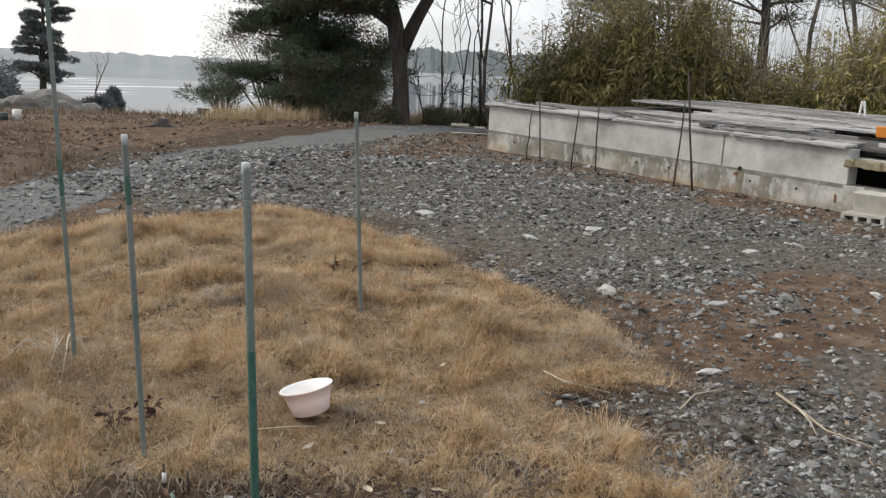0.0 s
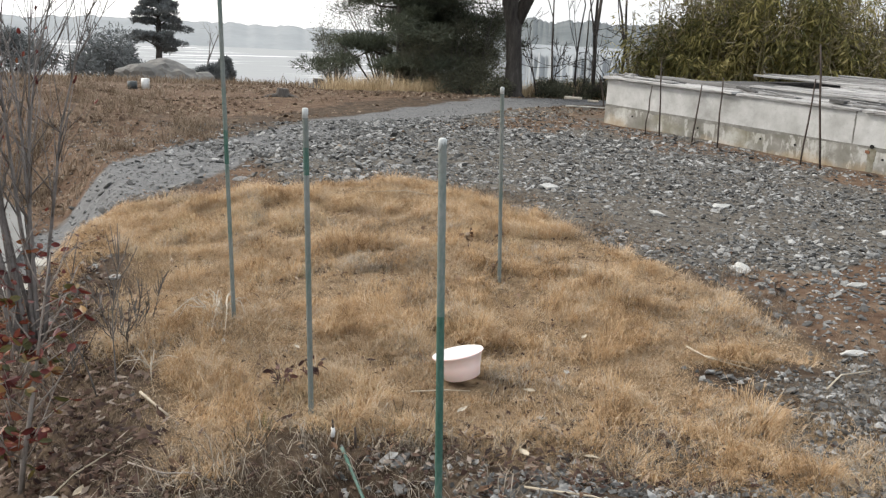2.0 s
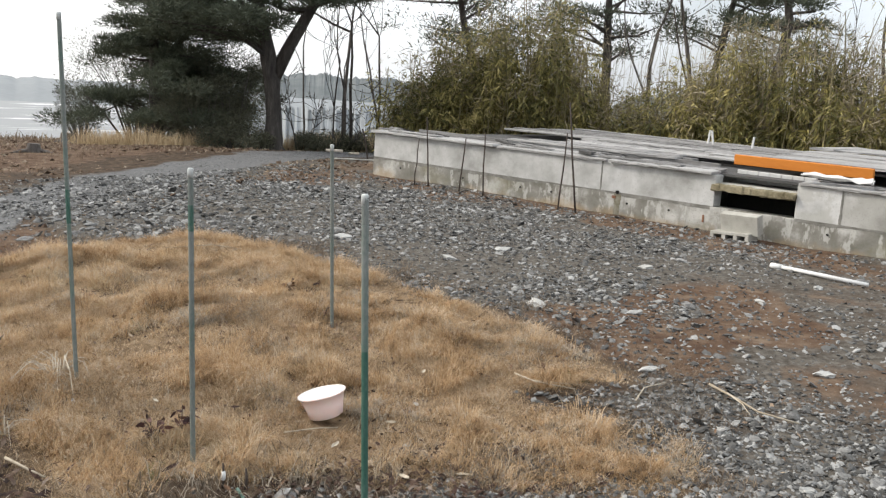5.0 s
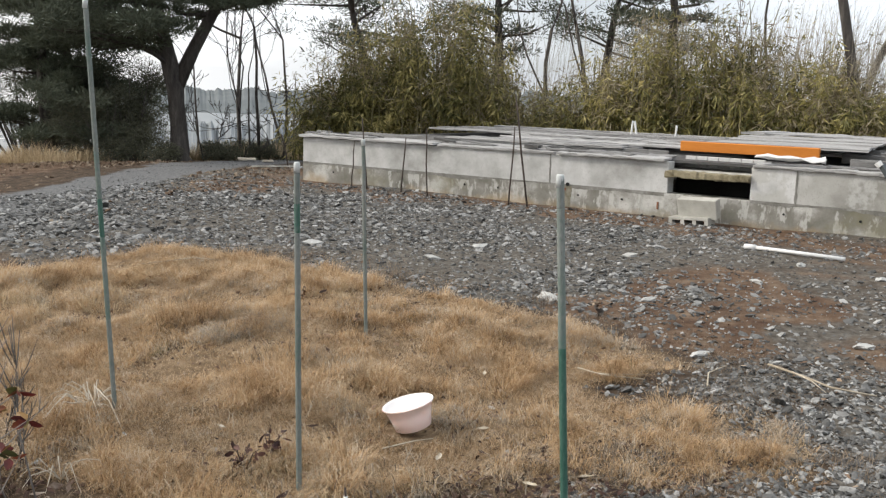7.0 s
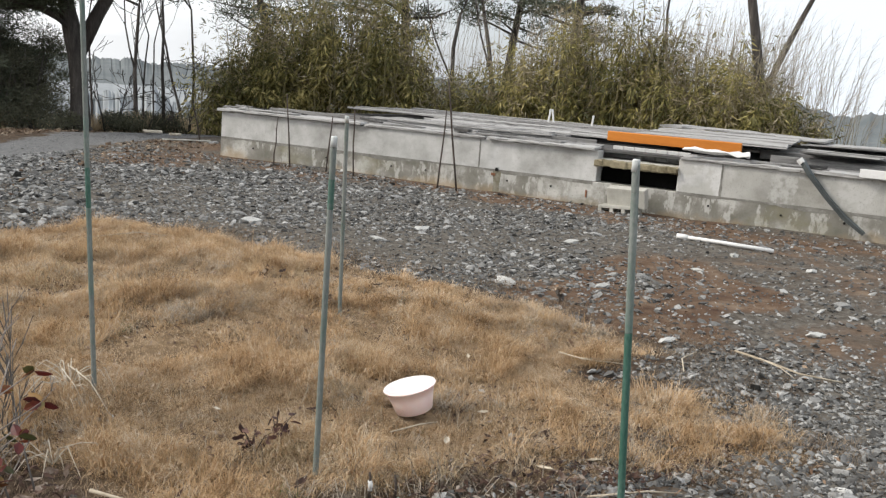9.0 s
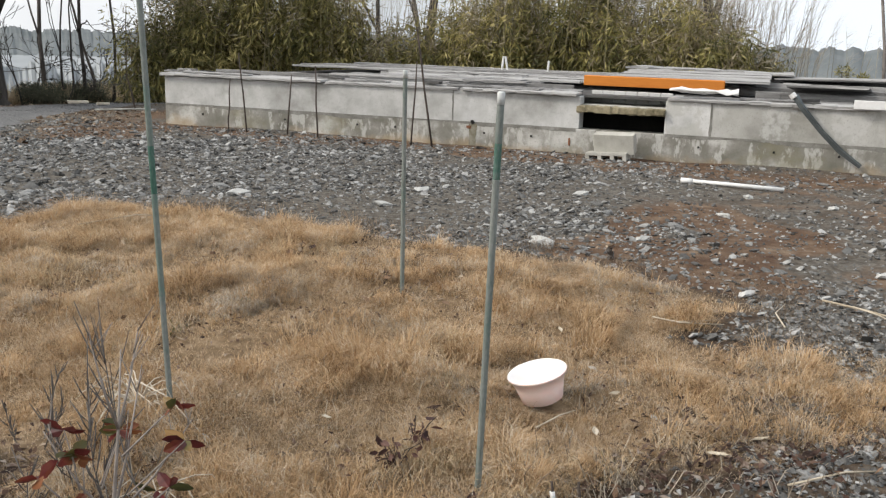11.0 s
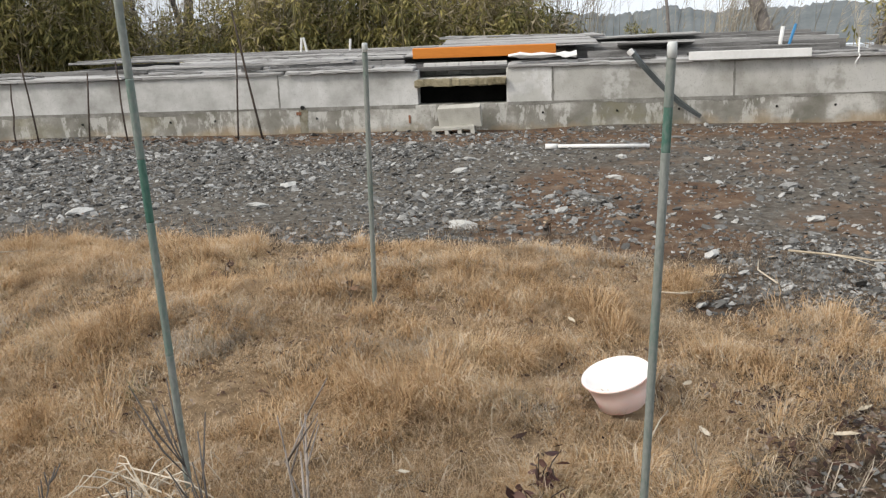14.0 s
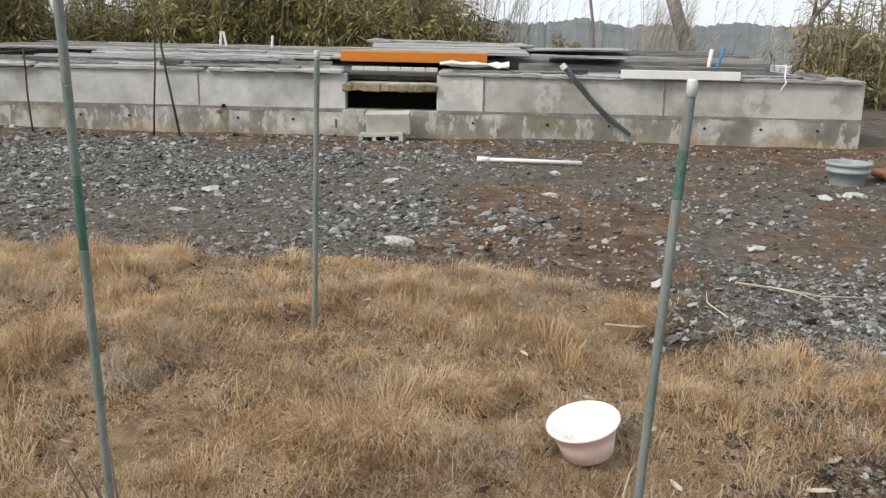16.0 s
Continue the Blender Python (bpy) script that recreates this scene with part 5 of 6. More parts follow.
for x, y in rock_pts:
    rock(float(x), float(y), rr.choice((0.02, 0.024, 0.028, 0.034, 0.045)), rr.choice(ROCK_MESHES), "angular grey rock lying on the gravel")
for x, y, s in ((3.335, 2.75, 0.05), (4.30, 3.45, 0.045), (4.57, 5.32, 0.055), (3.975, 3.975, 0.07), (5.6, 4.17, 0.05), (4.02, 2.12, 0.045), (5.35, 3.1, 0.05), (5.9, 2.4, 0.04), (6.1, 3.0, 0.045), (5.2, 5.3, 0.06), (4.4, 6.4, 0.07), (5.5, 1.25, 0.05), (2.0, 1.75, 0.025), (2.9, 2.1, 0.03), (2.6, 1.6, 0.03), (5.6, 1.0, 0.06)):
    rock(x, y, s, pale_mesh, "pale whitish rock lying on the gravel")


# ---- trees and thickets ----
def leaf_cloud(name, centres, radii, per, length, width, mat, seed, parent, label="", up=0.3, droop=0.0):
    """Many small pointed leaves or needle tufts round the centres, in one mesh."""
    rng = np.random.default_rng(seed)
    centres, radii = np.asarray(centres, float), np.asarray(radii, float)
    n = len(centres) * per
    d = rng.normal(0, 1, (n, 3))
    d /= np.linalg.norm(d, axis=1)[:, None]
    rr_ = rng.random(n) ** 0.45
    c = np.repeat(centres, per, 0) + d * rr_[:, None] * np.repeat(radii, per, 0)
    dirn = d * (1, 1, 0.6) + (0, 0, up) - np.array((0, 0, 1)) * droop + rng.normal(0, 0.45, (n, 3))
    dirn /= np.linalg.norm(dirn, axis=1)[:, None]
    side = np.cross(dirn, rng.normal(0, 1, (n, 3)))
    side /= np.linalg.norm(side, axis=1)[:, None]
    L, W = length * rng.uniform(0.6, 1.3, n)[:, None], width * rng.uniform(0.7, 1.3, n)[:, None]
    v = np.stack([c, c + dirn * L * 0.4 + side * W / 2, c + dirn * L * 0.4 - side * W / 2, c + dirn * L], 1).reshape(-1, 3)
    b = np.arange(n)[:, None] * 4
    f = np.concatenate([b + np.array([[0, 1, 2]]), b + np.array([[1, 3, 2]])])
    ob = fast_mesh(name, v, f, mat, parent=parent)
    if label:
        ob["label"] = label
    return ob


def grow(bag, tips, rng, p, d, length, r, depth, wander=0.25, split=(2, 3), shrink=0.66, sides=6, up=0.12, thin=0.006):
    """A limb that wanders, tapers and branches; its tips are collected."""
    pts, rad = [p], [r]
    steps = 4 if depth > 1 else 3
    for k in range(steps):
        d = (d + Vector([rng.gauss(0, wander) for _ in range(3)]) * 0.5 + Vector((0, 0, up)) * 0.5).normalized()
        pts.append(pts[-1] + d * length / steps)
        rad.append(max(thin, r * (1 - 0.4 * (k + 1) / steps)))
    bag.add(*tube(pts, rad, sides))
    if depth == 0:
        tips.append(pts[-1])
        return
    for k in range(rng.randint(*split)):
        start = pts[rng.choice((2, steps - 1, steps))] if k else pts[-1]
        nd = (d + Vector([rng.gauss(0, 0.55) for _ in range(3)])).normalized()
        grow(bag, tips, rng, start, nd, length * shrink * rng.uniform(0.8, 1.2), rad[-1] * (0.9 if k == 0 else 0.65), depth - 1, wander, split, shrink, max(3, sides - 1), up, thin)


def pine(x, y, h, lean, r, seed, limbs, low, label, spread=1.0, mat="needles", fork=None, group="pine trees", per=36, needle=(0.15, 0.027)):
    rng = random.Random(seed)
    z = gz(x, y) - 0.1
    e = root("pine_tree", x, y, z)
    bag, cs, rs = Bag(), [], []
    if fork:
        pts, fpts = [Vector(q) for q in fork[0]], [Vector(q) for q in fork[1]]
        fine = [pts[0].lerp(pts[1], q) for q in (0, 0.3, 0.6)] + [pts[1].lerp(pts[2], q) for q in (0, 0.5)] + [pts[2].lerp(pts[3], q) for q in (0, 0.5)] + pts[3:]
        girth = [1.75, 1.35, 1.12, 1.0, 0.94, 0.9, 0.98, 1.02, 0.74, 0.6, 0.42, 0.12]
        bag.add(*tube([q + Vector((rng.gauss(0, 0.02), rng.gauss(0, 0.02), 0)) for q in fine], [r * g for g in girth], 13))
        bag.add(*tube(fpts, [r * 0.9, r * 0.74, r * 0.62, r * 0.5, r * 0.12], 9))
        for an in (0.3, 1.7, 2.9, 4.1, 5.2):
            bag.add(*tube([(0, 0, 0.34), (math.cos(an) * r, math.sin(an) * r, 0.16), (math.cos(an) * r * 2.4, math.sin(an) * r * 2.4, -0.02)], [r * 0.5, r * 0.42, r * 0.15], 6))
    else:
        pts = [Vector((lean[0] * t ** 1.3 + rng.gauss(0, 0.04) * (0 < t < 1), lean[1] * t ** 1.3 + rng.gauss(0, 0.04) * (0 < t < 1), h * t)) for t in (0, 0.15, 0.3, 0.45, 0.6, 0.75, 0.9, 1)]
        bag.add(*tube(pts, [r * 1.35, r, r * 0.92, r * 0.8, r * 0.66, r * 0.5, r * 0.3, r * 0.12], 10))
    for k in range(limbs):
        t = low + (1 - low) * (k + rng.random()) / limbs
        src = fpts if fork and k % 2 else pts
        i = min(len(src) - 2, int(t * (len(src) - 1)))
        p = src[i].lerp(src[i + 1], t * (len(src) - 1) - i)
        an = rng.uniform(0, 2 * math.pi)
        ln = spread * h * (0.32 - 0.2 * (t - low)) * rng.uniform(0.7, 1.3)
        if fork:
            # the thicker stem keeps its boughs on the sheltered side, the leaning arm bears short ones
            an, ln = (an, ln * 0.5) if src is fpts else (rng.uniform(1.4, 4.2), ln)
        tip = p + Vector((math.cos(an) * ln, math.sin(an) * ln, ln * rng.uniform(-0.05, 0.3)))
        mid = p.lerp(tip, 0.5) + Vector((rng.gauss(0, 0.1), rng.gauss(0, 0.1), rng.gauss(0.05, 0.1))) * ln
        bag.add(*tube([p, mid, tip], [r * 0.3, r * 0.18, r * 0.05], 5))
        for q in range(6):
            s = rng.uniform(0.35, 1.08)
            c = (p.lerp(mid, s * 2) if s < 0.5 else mid.lerp(tip, s * 2 - 1)) + Vector((rng.gauss(0, 0.16), rng.gauss(0, 0.16), rng.uniform(0, 0.1))) * ln
            cs.append(c)
            w = ln * rng.uniform(0.16, 0.34)
            rs.append((w, w, w * rng.uniform(0.28, 0.45)))
    bag.make("trunk", "pine_bark", e, "dark furrowed trunk and limbs", True)
    leaf_cloud("crown", cs, rs, per * 2, *needle, mat, seed, e, "flat clumps of dark needles", 0.5)
    return tagged(e, label, "pine tree", group)


def bare_tree(x, y, h, lean, r, seed, label, depth=4, mat="pine_bark", name="bare_tree", group="leafless trees"):
    rng = random.Random(seed)
    e = root(name, x, y, gz(x, y) - 0.08)
    bag, tips = Bag(), []
    d = Vector((lean[0], lean[1], 1)).normalized()
    grow(bag, tips, rng, Vector((0, 0, 0)), d, h * 0.5, r, depth, 0.16, (2, 3), 0.62, 7, 0.15, 0.005)
    bag.make("trunk", mat, e, "", True)
    return tagged(e, label, "tree", group)


def bush(x, y, w, h, seed, mat, label, n=20, per=420, length=0.04, name="bush", group="bushes"):
    rng = random.Random(seed)
    e = root(name, x, y, gz(x, y) - 0.03)
    bag, cs, rs = Bag(), [], []
    for k in range(n):
        an, q = rng.uniform(0, 2 * math.pi), rng.random() ** 0.6
        c = Vector((math.cos(an) * w * q, math.sin(an) * w * q, h * rng.uniform(0.3, 1) * (1 - 0.45 * q * q)))
        bag.add(*tube([(c.x * 0.2, c.y * 0.2, 0), (c.x * 0.6, c.y * 0.6, c.z * 0.6), tuple(c)], [0.02, 0.014, 0.005], 4))
        cs.append(c)
        s = w * rng.uniform(0.22, 0.42)
        rs.append((s, s, min(s, h * 0.3)))
    bag.make("stem", "bark", e)
    leaf_cloud("foliage", cs, rs, per, length * 1.5, length * 0.3, mat, seed, e, "", 0.2)
    return tagged(e, label, "bush", group)


pine(9.56, 14.36, 5.6, (0, 0), 0.15, 31, 56, 0.44, "large dark black pine with a forked trunk beside the yard", 1.0, fork=(((0, 0, 0), (0.02, -0.02, 0.55), (-0.02, 0.02, 1.1), (-0.02, 0.02, 1.62), (-0.2, 0.17, 2.35), (-0.3, 0.26, 3.1), (-0.42, 0.35, 4.3), (-0.5, 0.42, 5.6)), ((-0.01, 0.01, 1.4), (0.2, -0.17, 2.0), (0.5, -0.43, 2.75), (0.72, -0.62, 3.5), (1.25, -1.05, 5.0))), per=140, needle=(0.12, 0.018))
pine(8.75, 16.8, 4.6, (-0.3, 0.4), 0.10, 32, 58, 0.06, "dense dark pine with low branches at the field's edge", 0.85, per=150, needle=(0.11, 0.016))
pine(9.9, 17.9, 5.0, (-0.3, 0.2), 0.11, 33, 50, 0.1, "dark bushy pine behind the large one", 0.8, per=150, needle=(0.11, 0.016))
pine(21.5, 15.4, 6.6, (0.2, 0.3), 0.15, 34, 34, 0.40, "tall black pine with layered flat crowns behind the bamboo", 1.0)
pine(21.7, 10.5, 6.0, (-0.1, 0.1), 0.16, 35, 26, 0.42, "straight tall pine standing behind the bamboo", 0.8)
pine(19.5, 18.0, 6.0, (-1.2, 0.6), 0.14, 36, 32, 0.38, "leaning black pine with spreading flat crowns", 1.1)
pine(22.5, 13.0, 6.4, (0.6, -0.7), 0.13, 37, 28, 0.42, "tall wind-bent pine among the leafless trees", 1.0)
pine(15.3, 5.0, 4.35, (0.35, -1.6), 0.07, 39, 14, 0.9, "slender leaning pine with a small tuft at its top", 0.4, per=60)
# this pine's needle colour has the shore haze painted in
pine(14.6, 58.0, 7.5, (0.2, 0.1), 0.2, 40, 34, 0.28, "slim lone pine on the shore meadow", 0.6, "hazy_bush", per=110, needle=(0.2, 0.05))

for x, y, h, ln, r, sd in ((11.02, 14.36, 3.6, (-0.03, 0.04), 0.021, 51), (11.1, 14.3, 3.3, (0.05, -0.04), 0.019, 52), (11.25, 14.15, 5.0, (0.0, 0.02), 0.034, 53), (11.56, 13.85, 4.6, (0.06, -0.02), 0.028, 54), (15.2, 17.4, 5.6, (-0.05, 0.1), 0.035, 64), (14.4, 19.6, 5.4, (0.05, -0.1), 0.03, 63),
                           (10.2, 14.45, 1.3, (-0.1, 0.1), 0.016, 65), (10.45, 14.5, 1.0, (0.2, -0.1), 0.014, 66), (10.7, 14.6, 1.1, (-0.15, 0.0), 0.014, 151), (10.85, 14.2, 0.8, (0.2, -0.2), 0.012, 152), (11.4, 14.1, 0.9, (0.25, -0.1), 0.012, 153), (11.7, 14.2, 1.2, (-0.2, 0.1), 0.014, 154),
                           (20.2, 11.9, 7.0, (0.05, 0.1), 0.08, 55), (19.6, 12.9, 6.4, (-0.08, 0.0), 0.07, 56), (15.6, 19.4, 6.5, (0.0, 0.1), 0.06, 57), (22.5, 8.4, 6.5, (0.0, -0.1), 0.06, 58)):
    bare_tree(x, y, h, ln, r, sd, "dark leafless tree with fine twigs against the sky")
bare_tree(13.3, 4.12, 11.0, (0.0, -0.02), 0.085, 59, "grey bare trunk rising out of the bamboo", 0)
bare_tree(13.05, 1.88, 7.0, (0.0, 0.03), 0.026, 67, "slender bare trunk rising behind the foundation", 0, "pale_bark")
bush(13.1, 2.3, 0.25, 1.05, 107, "bamboo_leaf", "small olive shrub behind the foundation", 12, 90)
bare_tree(12.9, 0.3, 5.6, (0.1, 0.36), 0.12, 60, "leaning grey-brown bare trunk behind the foundation", 0, "pale_bark")
bare_tree(12.6, -0.6, 2.6, (0.1, -0.3), 0.06, 61, "short leaning reddish stem behind the foundation", 2, "pale_bark")
bare_tree(17.2, 57.0, 3.4, (0.0, 0.0), 0.09, 62, "small hazy bare tree on the shore meadow", 4, "pale_bark")


def thicket(name, line, width, height, culms, sprays, seed, label, top_noise=0.5, dry=0.1):
    """Bamboo: arching culms and drooping sprays of narrow leaves along a line."""
    rng = random.Random(seed)
    e = root(name, line[0][0], line[0][1], 0)
    e.matrix_basis = Matrix()
    bag, cs, low_c, dry_c = Bag(), [], [], []
    per_culm = max(1, sprays // culms)
    for k in range(culms):
        t = (k + rng.random()) / culms
        s = t * (len(line) - 1)
        i = min(len(line) - 2, int(s))
        a, b = line[i], line[i + 1]
        x, y, hh = (a[j] + (b[j] - a[j]) * (s - i) for j in range(3))
        off = rng.uniform(-width / 2, width / 2)
        x += off
        h = hh * height * (1 + top_noise * noise.noise((t * 9, seed, off)) + 0.35 * noise.noise((t * 31, seed, 4))) * rng.uniform(0.6, 1.12)
        lx, ly = rng.gauss(-0.05, 0.16), rng.gauss(-0.08, 0.18)
        z = gz(x, y) - 0.05
        pts = [Vector((x + lx * q * q * h * 0.4, y + ly * q * q * h * 0.4, z + h * (q - 0.1 * q ** 3))) for q in (0, 0.3, 0.6, 0.85, 1)]
        bag.add(*tube(pts, [0.014, 0.013, 0.011, 0.008, 0.004], 4))
        for m in range(per_culm):
            q = min(rng.uniform(0.05, 1.02), rng.uniform(0.3, 1.1))
            j = min(3, int(q * 4))
            c = pts[j].lerp(pts[j + 1], q * 4 - j) + Vector((rng.gauss(0, 0.16), rng.gauss(0, 0.18), rng.gauss(0, 0.08)))
            (dry_c if rng.random() < dry + 0.55 * q * q else cs if q > 0.5 else low_c).append(c)
    bag.make("culm_cluster", "culm", e)
    leaf_cloud("leaf_mass", cs, [(0.09, 0.09, 0.16)] * len(cs), 17, 0.13, 0.018, "bamboo_leaf", seed, e, "olive and yellow-green bamboo leaves", 0.0, 0.75)
    leaf_cloud("low_leaf_mass", low_c, [(0.10, 0.10, 0.13)] * len(low_c), 14, 0.16, 0.028, "bamboo_leaf", seed + 2, e, "broad drooping yellow-green bamboo leaves", 0.0, 0.9)
    leaf_cloud("dry_leaf_mass", dry_c, [(0.09, 0.09, 0.2)] * len(dry_c), 13, 0.17, 0.016, "bamboo_dry", seed + 1, e, "withered tan bamboo leaves", 0.0, 0.4)
    return tagged(e, label, "bamboo", "bamboo thickets", "stuff")


thicket("bamboo_thicket", [(12.0, 13.4, 0.52), (12.4, 12.8, 0.8), (12.9, 12.0, 1.04), (13.3, 11.0, 1.0), (13.5, 10.2, 0.7)], 1.6, 3.0, 150, 3900, 71, "dense olive green bamboo thicket behind the foundation")
thicket("bamboo_thicket", [(13.6, 10.0, 0.5), (13.8, 9.2, 0.5), (13.8, 8.5, 0.75)], 1.0, 2.6, 60, 1000, 72, "low sparse bamboo between two thickets")
thicket("bamboo_thicket", [(13.6, 8.4, 0.9), (13.5, 7.2, 1.0), (13.4, 6.0, 0.95), (13.2, 4.8, 0.8), (13.0, 4.1, 0.62), (12.9, 3.5, 0.36)], 1.3, 2.55, 190, 4600, 73, "wide yellow-green bamboo thicket along the deck's back edge")
thicket("bamboo_thicket", [(12.6, -0.9, 0.7), (12.6, -1.8, 0.8), (12.8, -3.2, 0.75), (12.8, -4.5, 0.6)], 1.4, 2.1, 90, 1000, 74, "ragged bamboo and weeds beyond the wall's end", dry=0.55)


def reeds(name, n, y0, y1, x0, x1, h0, h1, seed, label):
    rng = random.Random(seed)
    bag = Bag()
    for k in range(n):
        x, y = rng.uniform(x0, x1), y0 + (y1 - y0) * rng.random()
        h = rng.uniform(h0, h1)
        z = gz(x, y)
        ly = -rng.gauss(0.06, 0.1) * h
        lx = rng.gauss(0, 0.3)
        pts = [Vector((x + lx * q * q, y + ly * q * q, z + h * q)) for q in (0, 0.4, 0.75, 1)]
        pts[3].z -= 0.12 * abs(ly)
        bag.add(*tube(pts, [0.0045, 0.004, 0.003, 0.0015], 3))
        for m in range(rng.randint(10, 18)):
            q = rng.uniform(0.55, 1)
            j = 2 if q > 0.75 else 1
            p = pts[j].lerp(pts[j + 1], (q - (0.4, 0.75)[j - 1]) / (0.35, 0.25)[j - 1])
            tip = p + Vector((rng.gauss(0, 0.06), -rng.uniform(0.03, 0.22), rng.uniform(0.02, 0.22)))
            w = Vector((0.0035, 0.0025, 0))
            bag.add([tuple(p - w), tuple(p + w), tuple(tip)], [(0, 1, 2)])
    ob = bag.make(name, "reed")
    return tagged(ob, label, "reeds", kind="stuff")


reeds("reed_bed", 820, 8.2, 4.0, 13.2, 14.6, 1.5, 2.7, 81, "tall pale withered reeds leaning over the bamboo")
reeds("reed_clump", 90, 4.4, 2.9, 13.0, 13.6, 1.2, 2.4, 85, "tall dry reeds at the thicket's end")
reeds("twiggy_reeds", 60, 1.25, 0.6, 12.8, 13.3, 1.0, 1.8, 84, "thin dry twigs round a leaning trunk")
reeds("sparse_reeds", 120, 3.2, -4.0, 13.2, 15.0, 0.8, 1.6, 82, "thin scattered dry reeds behind the foundation")
reeds("shrub_reeds", 220, 15.5, 9.0, 14.0, 16.5, 1.5, 3.2, 83, "thin grey undergrowth between the thickets")

for x, y, w, h, sd, mt, lb in ((9.05, 14.75, 0.6, 0.5, 91, "bush", "low dark evergreen bush under the pines"), (9.0, 16.0, 0.8, 1.1, 92, "bush", "dark green bush at the field's edge"), (10.5, 14.5, 0.5, 0.3, 93, "bush", "low olive scrub under the large pine"),
                               (11.3, 14.4, 0.55, 0.3, 94, "bush", "low green scrub beside the wall"), (8.75, 20.0, 0.6, 1.4, 95, "grey_bush", "rounded dark evergreen in front of the water"), (11.9, 15.2, 0.7, 0.4, 96, "bush", "dark undergrowth below the leafless trees"),
                               (13.4, 15.2, 0.9, 0.5, 97, "bush", "dim undergrowth behind the wall"), (9.9, 16.6, 1.2, 1.9, 99, "bush", "tall dark evergreen undergrowth between the pines"), (9.6, 18.4, 1.3, 2.4, 108, "bush", "dense dark evergreen behind the pines"), (9.0, 15.6, 1.0, 1.4, 98, "bush", "dark undergrowth round the pine trunk"), (9.6, 15.7, 0.7, 2.0, 110, "bush", "dark shaded evergreen behind the forked pine"), (9.1, 18.2, 1.4, 2.9, 109, "bush", "tall dark evergreen filling the gap between the pines")):
    bush(x, y, w, h, sd, mt, lb)
# shore trees look hazy through their leaf colour alone
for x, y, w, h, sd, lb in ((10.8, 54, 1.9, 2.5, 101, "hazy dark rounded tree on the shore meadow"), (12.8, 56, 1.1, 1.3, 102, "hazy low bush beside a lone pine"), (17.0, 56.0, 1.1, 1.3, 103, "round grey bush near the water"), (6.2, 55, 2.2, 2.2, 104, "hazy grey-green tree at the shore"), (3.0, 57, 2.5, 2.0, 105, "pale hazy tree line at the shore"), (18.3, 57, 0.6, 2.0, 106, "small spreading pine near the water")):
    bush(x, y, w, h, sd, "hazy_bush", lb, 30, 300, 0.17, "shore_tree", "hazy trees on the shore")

def outcrop(x, y, w, d, h, seed, label):
    bm = bmesh.new()
    bmesh.ops.create_icosphere(bm, subdivisions=4, radius=1)
    for v in bm.verts:
        n = v.co.copy()
        v.co *= 1 + 0.28 * noise.noise(n * 1.4 + Vector((seed, 0, 0))) + 0.12 * noise.noise(n * 4 + Vector((0, seed, 0))) + 0.05 * noise.noise(n * 11 + Vector((0, seed, 2)))
        v.co = Vector((v.co.x * w, v.co.y * d, v.co.z * h))
    ob = part("rock_outcrop", bm, "haze_tinted_rock")
    ob.matrix_basis = pose(x, y, gz(x, y) - 0.1, 0, 0, -14)
    return tagged(ob, label, "rock", "rock outcrops on the shore")


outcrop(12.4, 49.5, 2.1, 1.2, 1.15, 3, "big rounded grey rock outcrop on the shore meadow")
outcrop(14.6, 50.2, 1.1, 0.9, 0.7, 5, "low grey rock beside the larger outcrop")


# ---- shrubs and plants on the bank ----
def leaf_pair(bag, p, d, size, rng):
    """A small folded leaf at p along d."""
    d = d.normalized()
    s = d.cross(Vector((rng.gauss(0, 1), rng.gauss(0, 1), rng.gauss(0, 1)))).normalized()
    n = d.cross(s)
    q = [p, p + d * size * 0.35 + s * size * 0.26 + n * size * 0.06, p + d * size * 0.75 + s * size * 0.2 + n * size * 0.05, p + d * size,
         p + d * size * 0.75 - s * size * 0.2 + n * size * 0.05, p + d * size * 0.35 - s * size * 0.26 + n * size * 0.06]
    bag.add([tuple(v) for v in q], [(0, 1, 2, 3), (0, 3, 4, 5)])


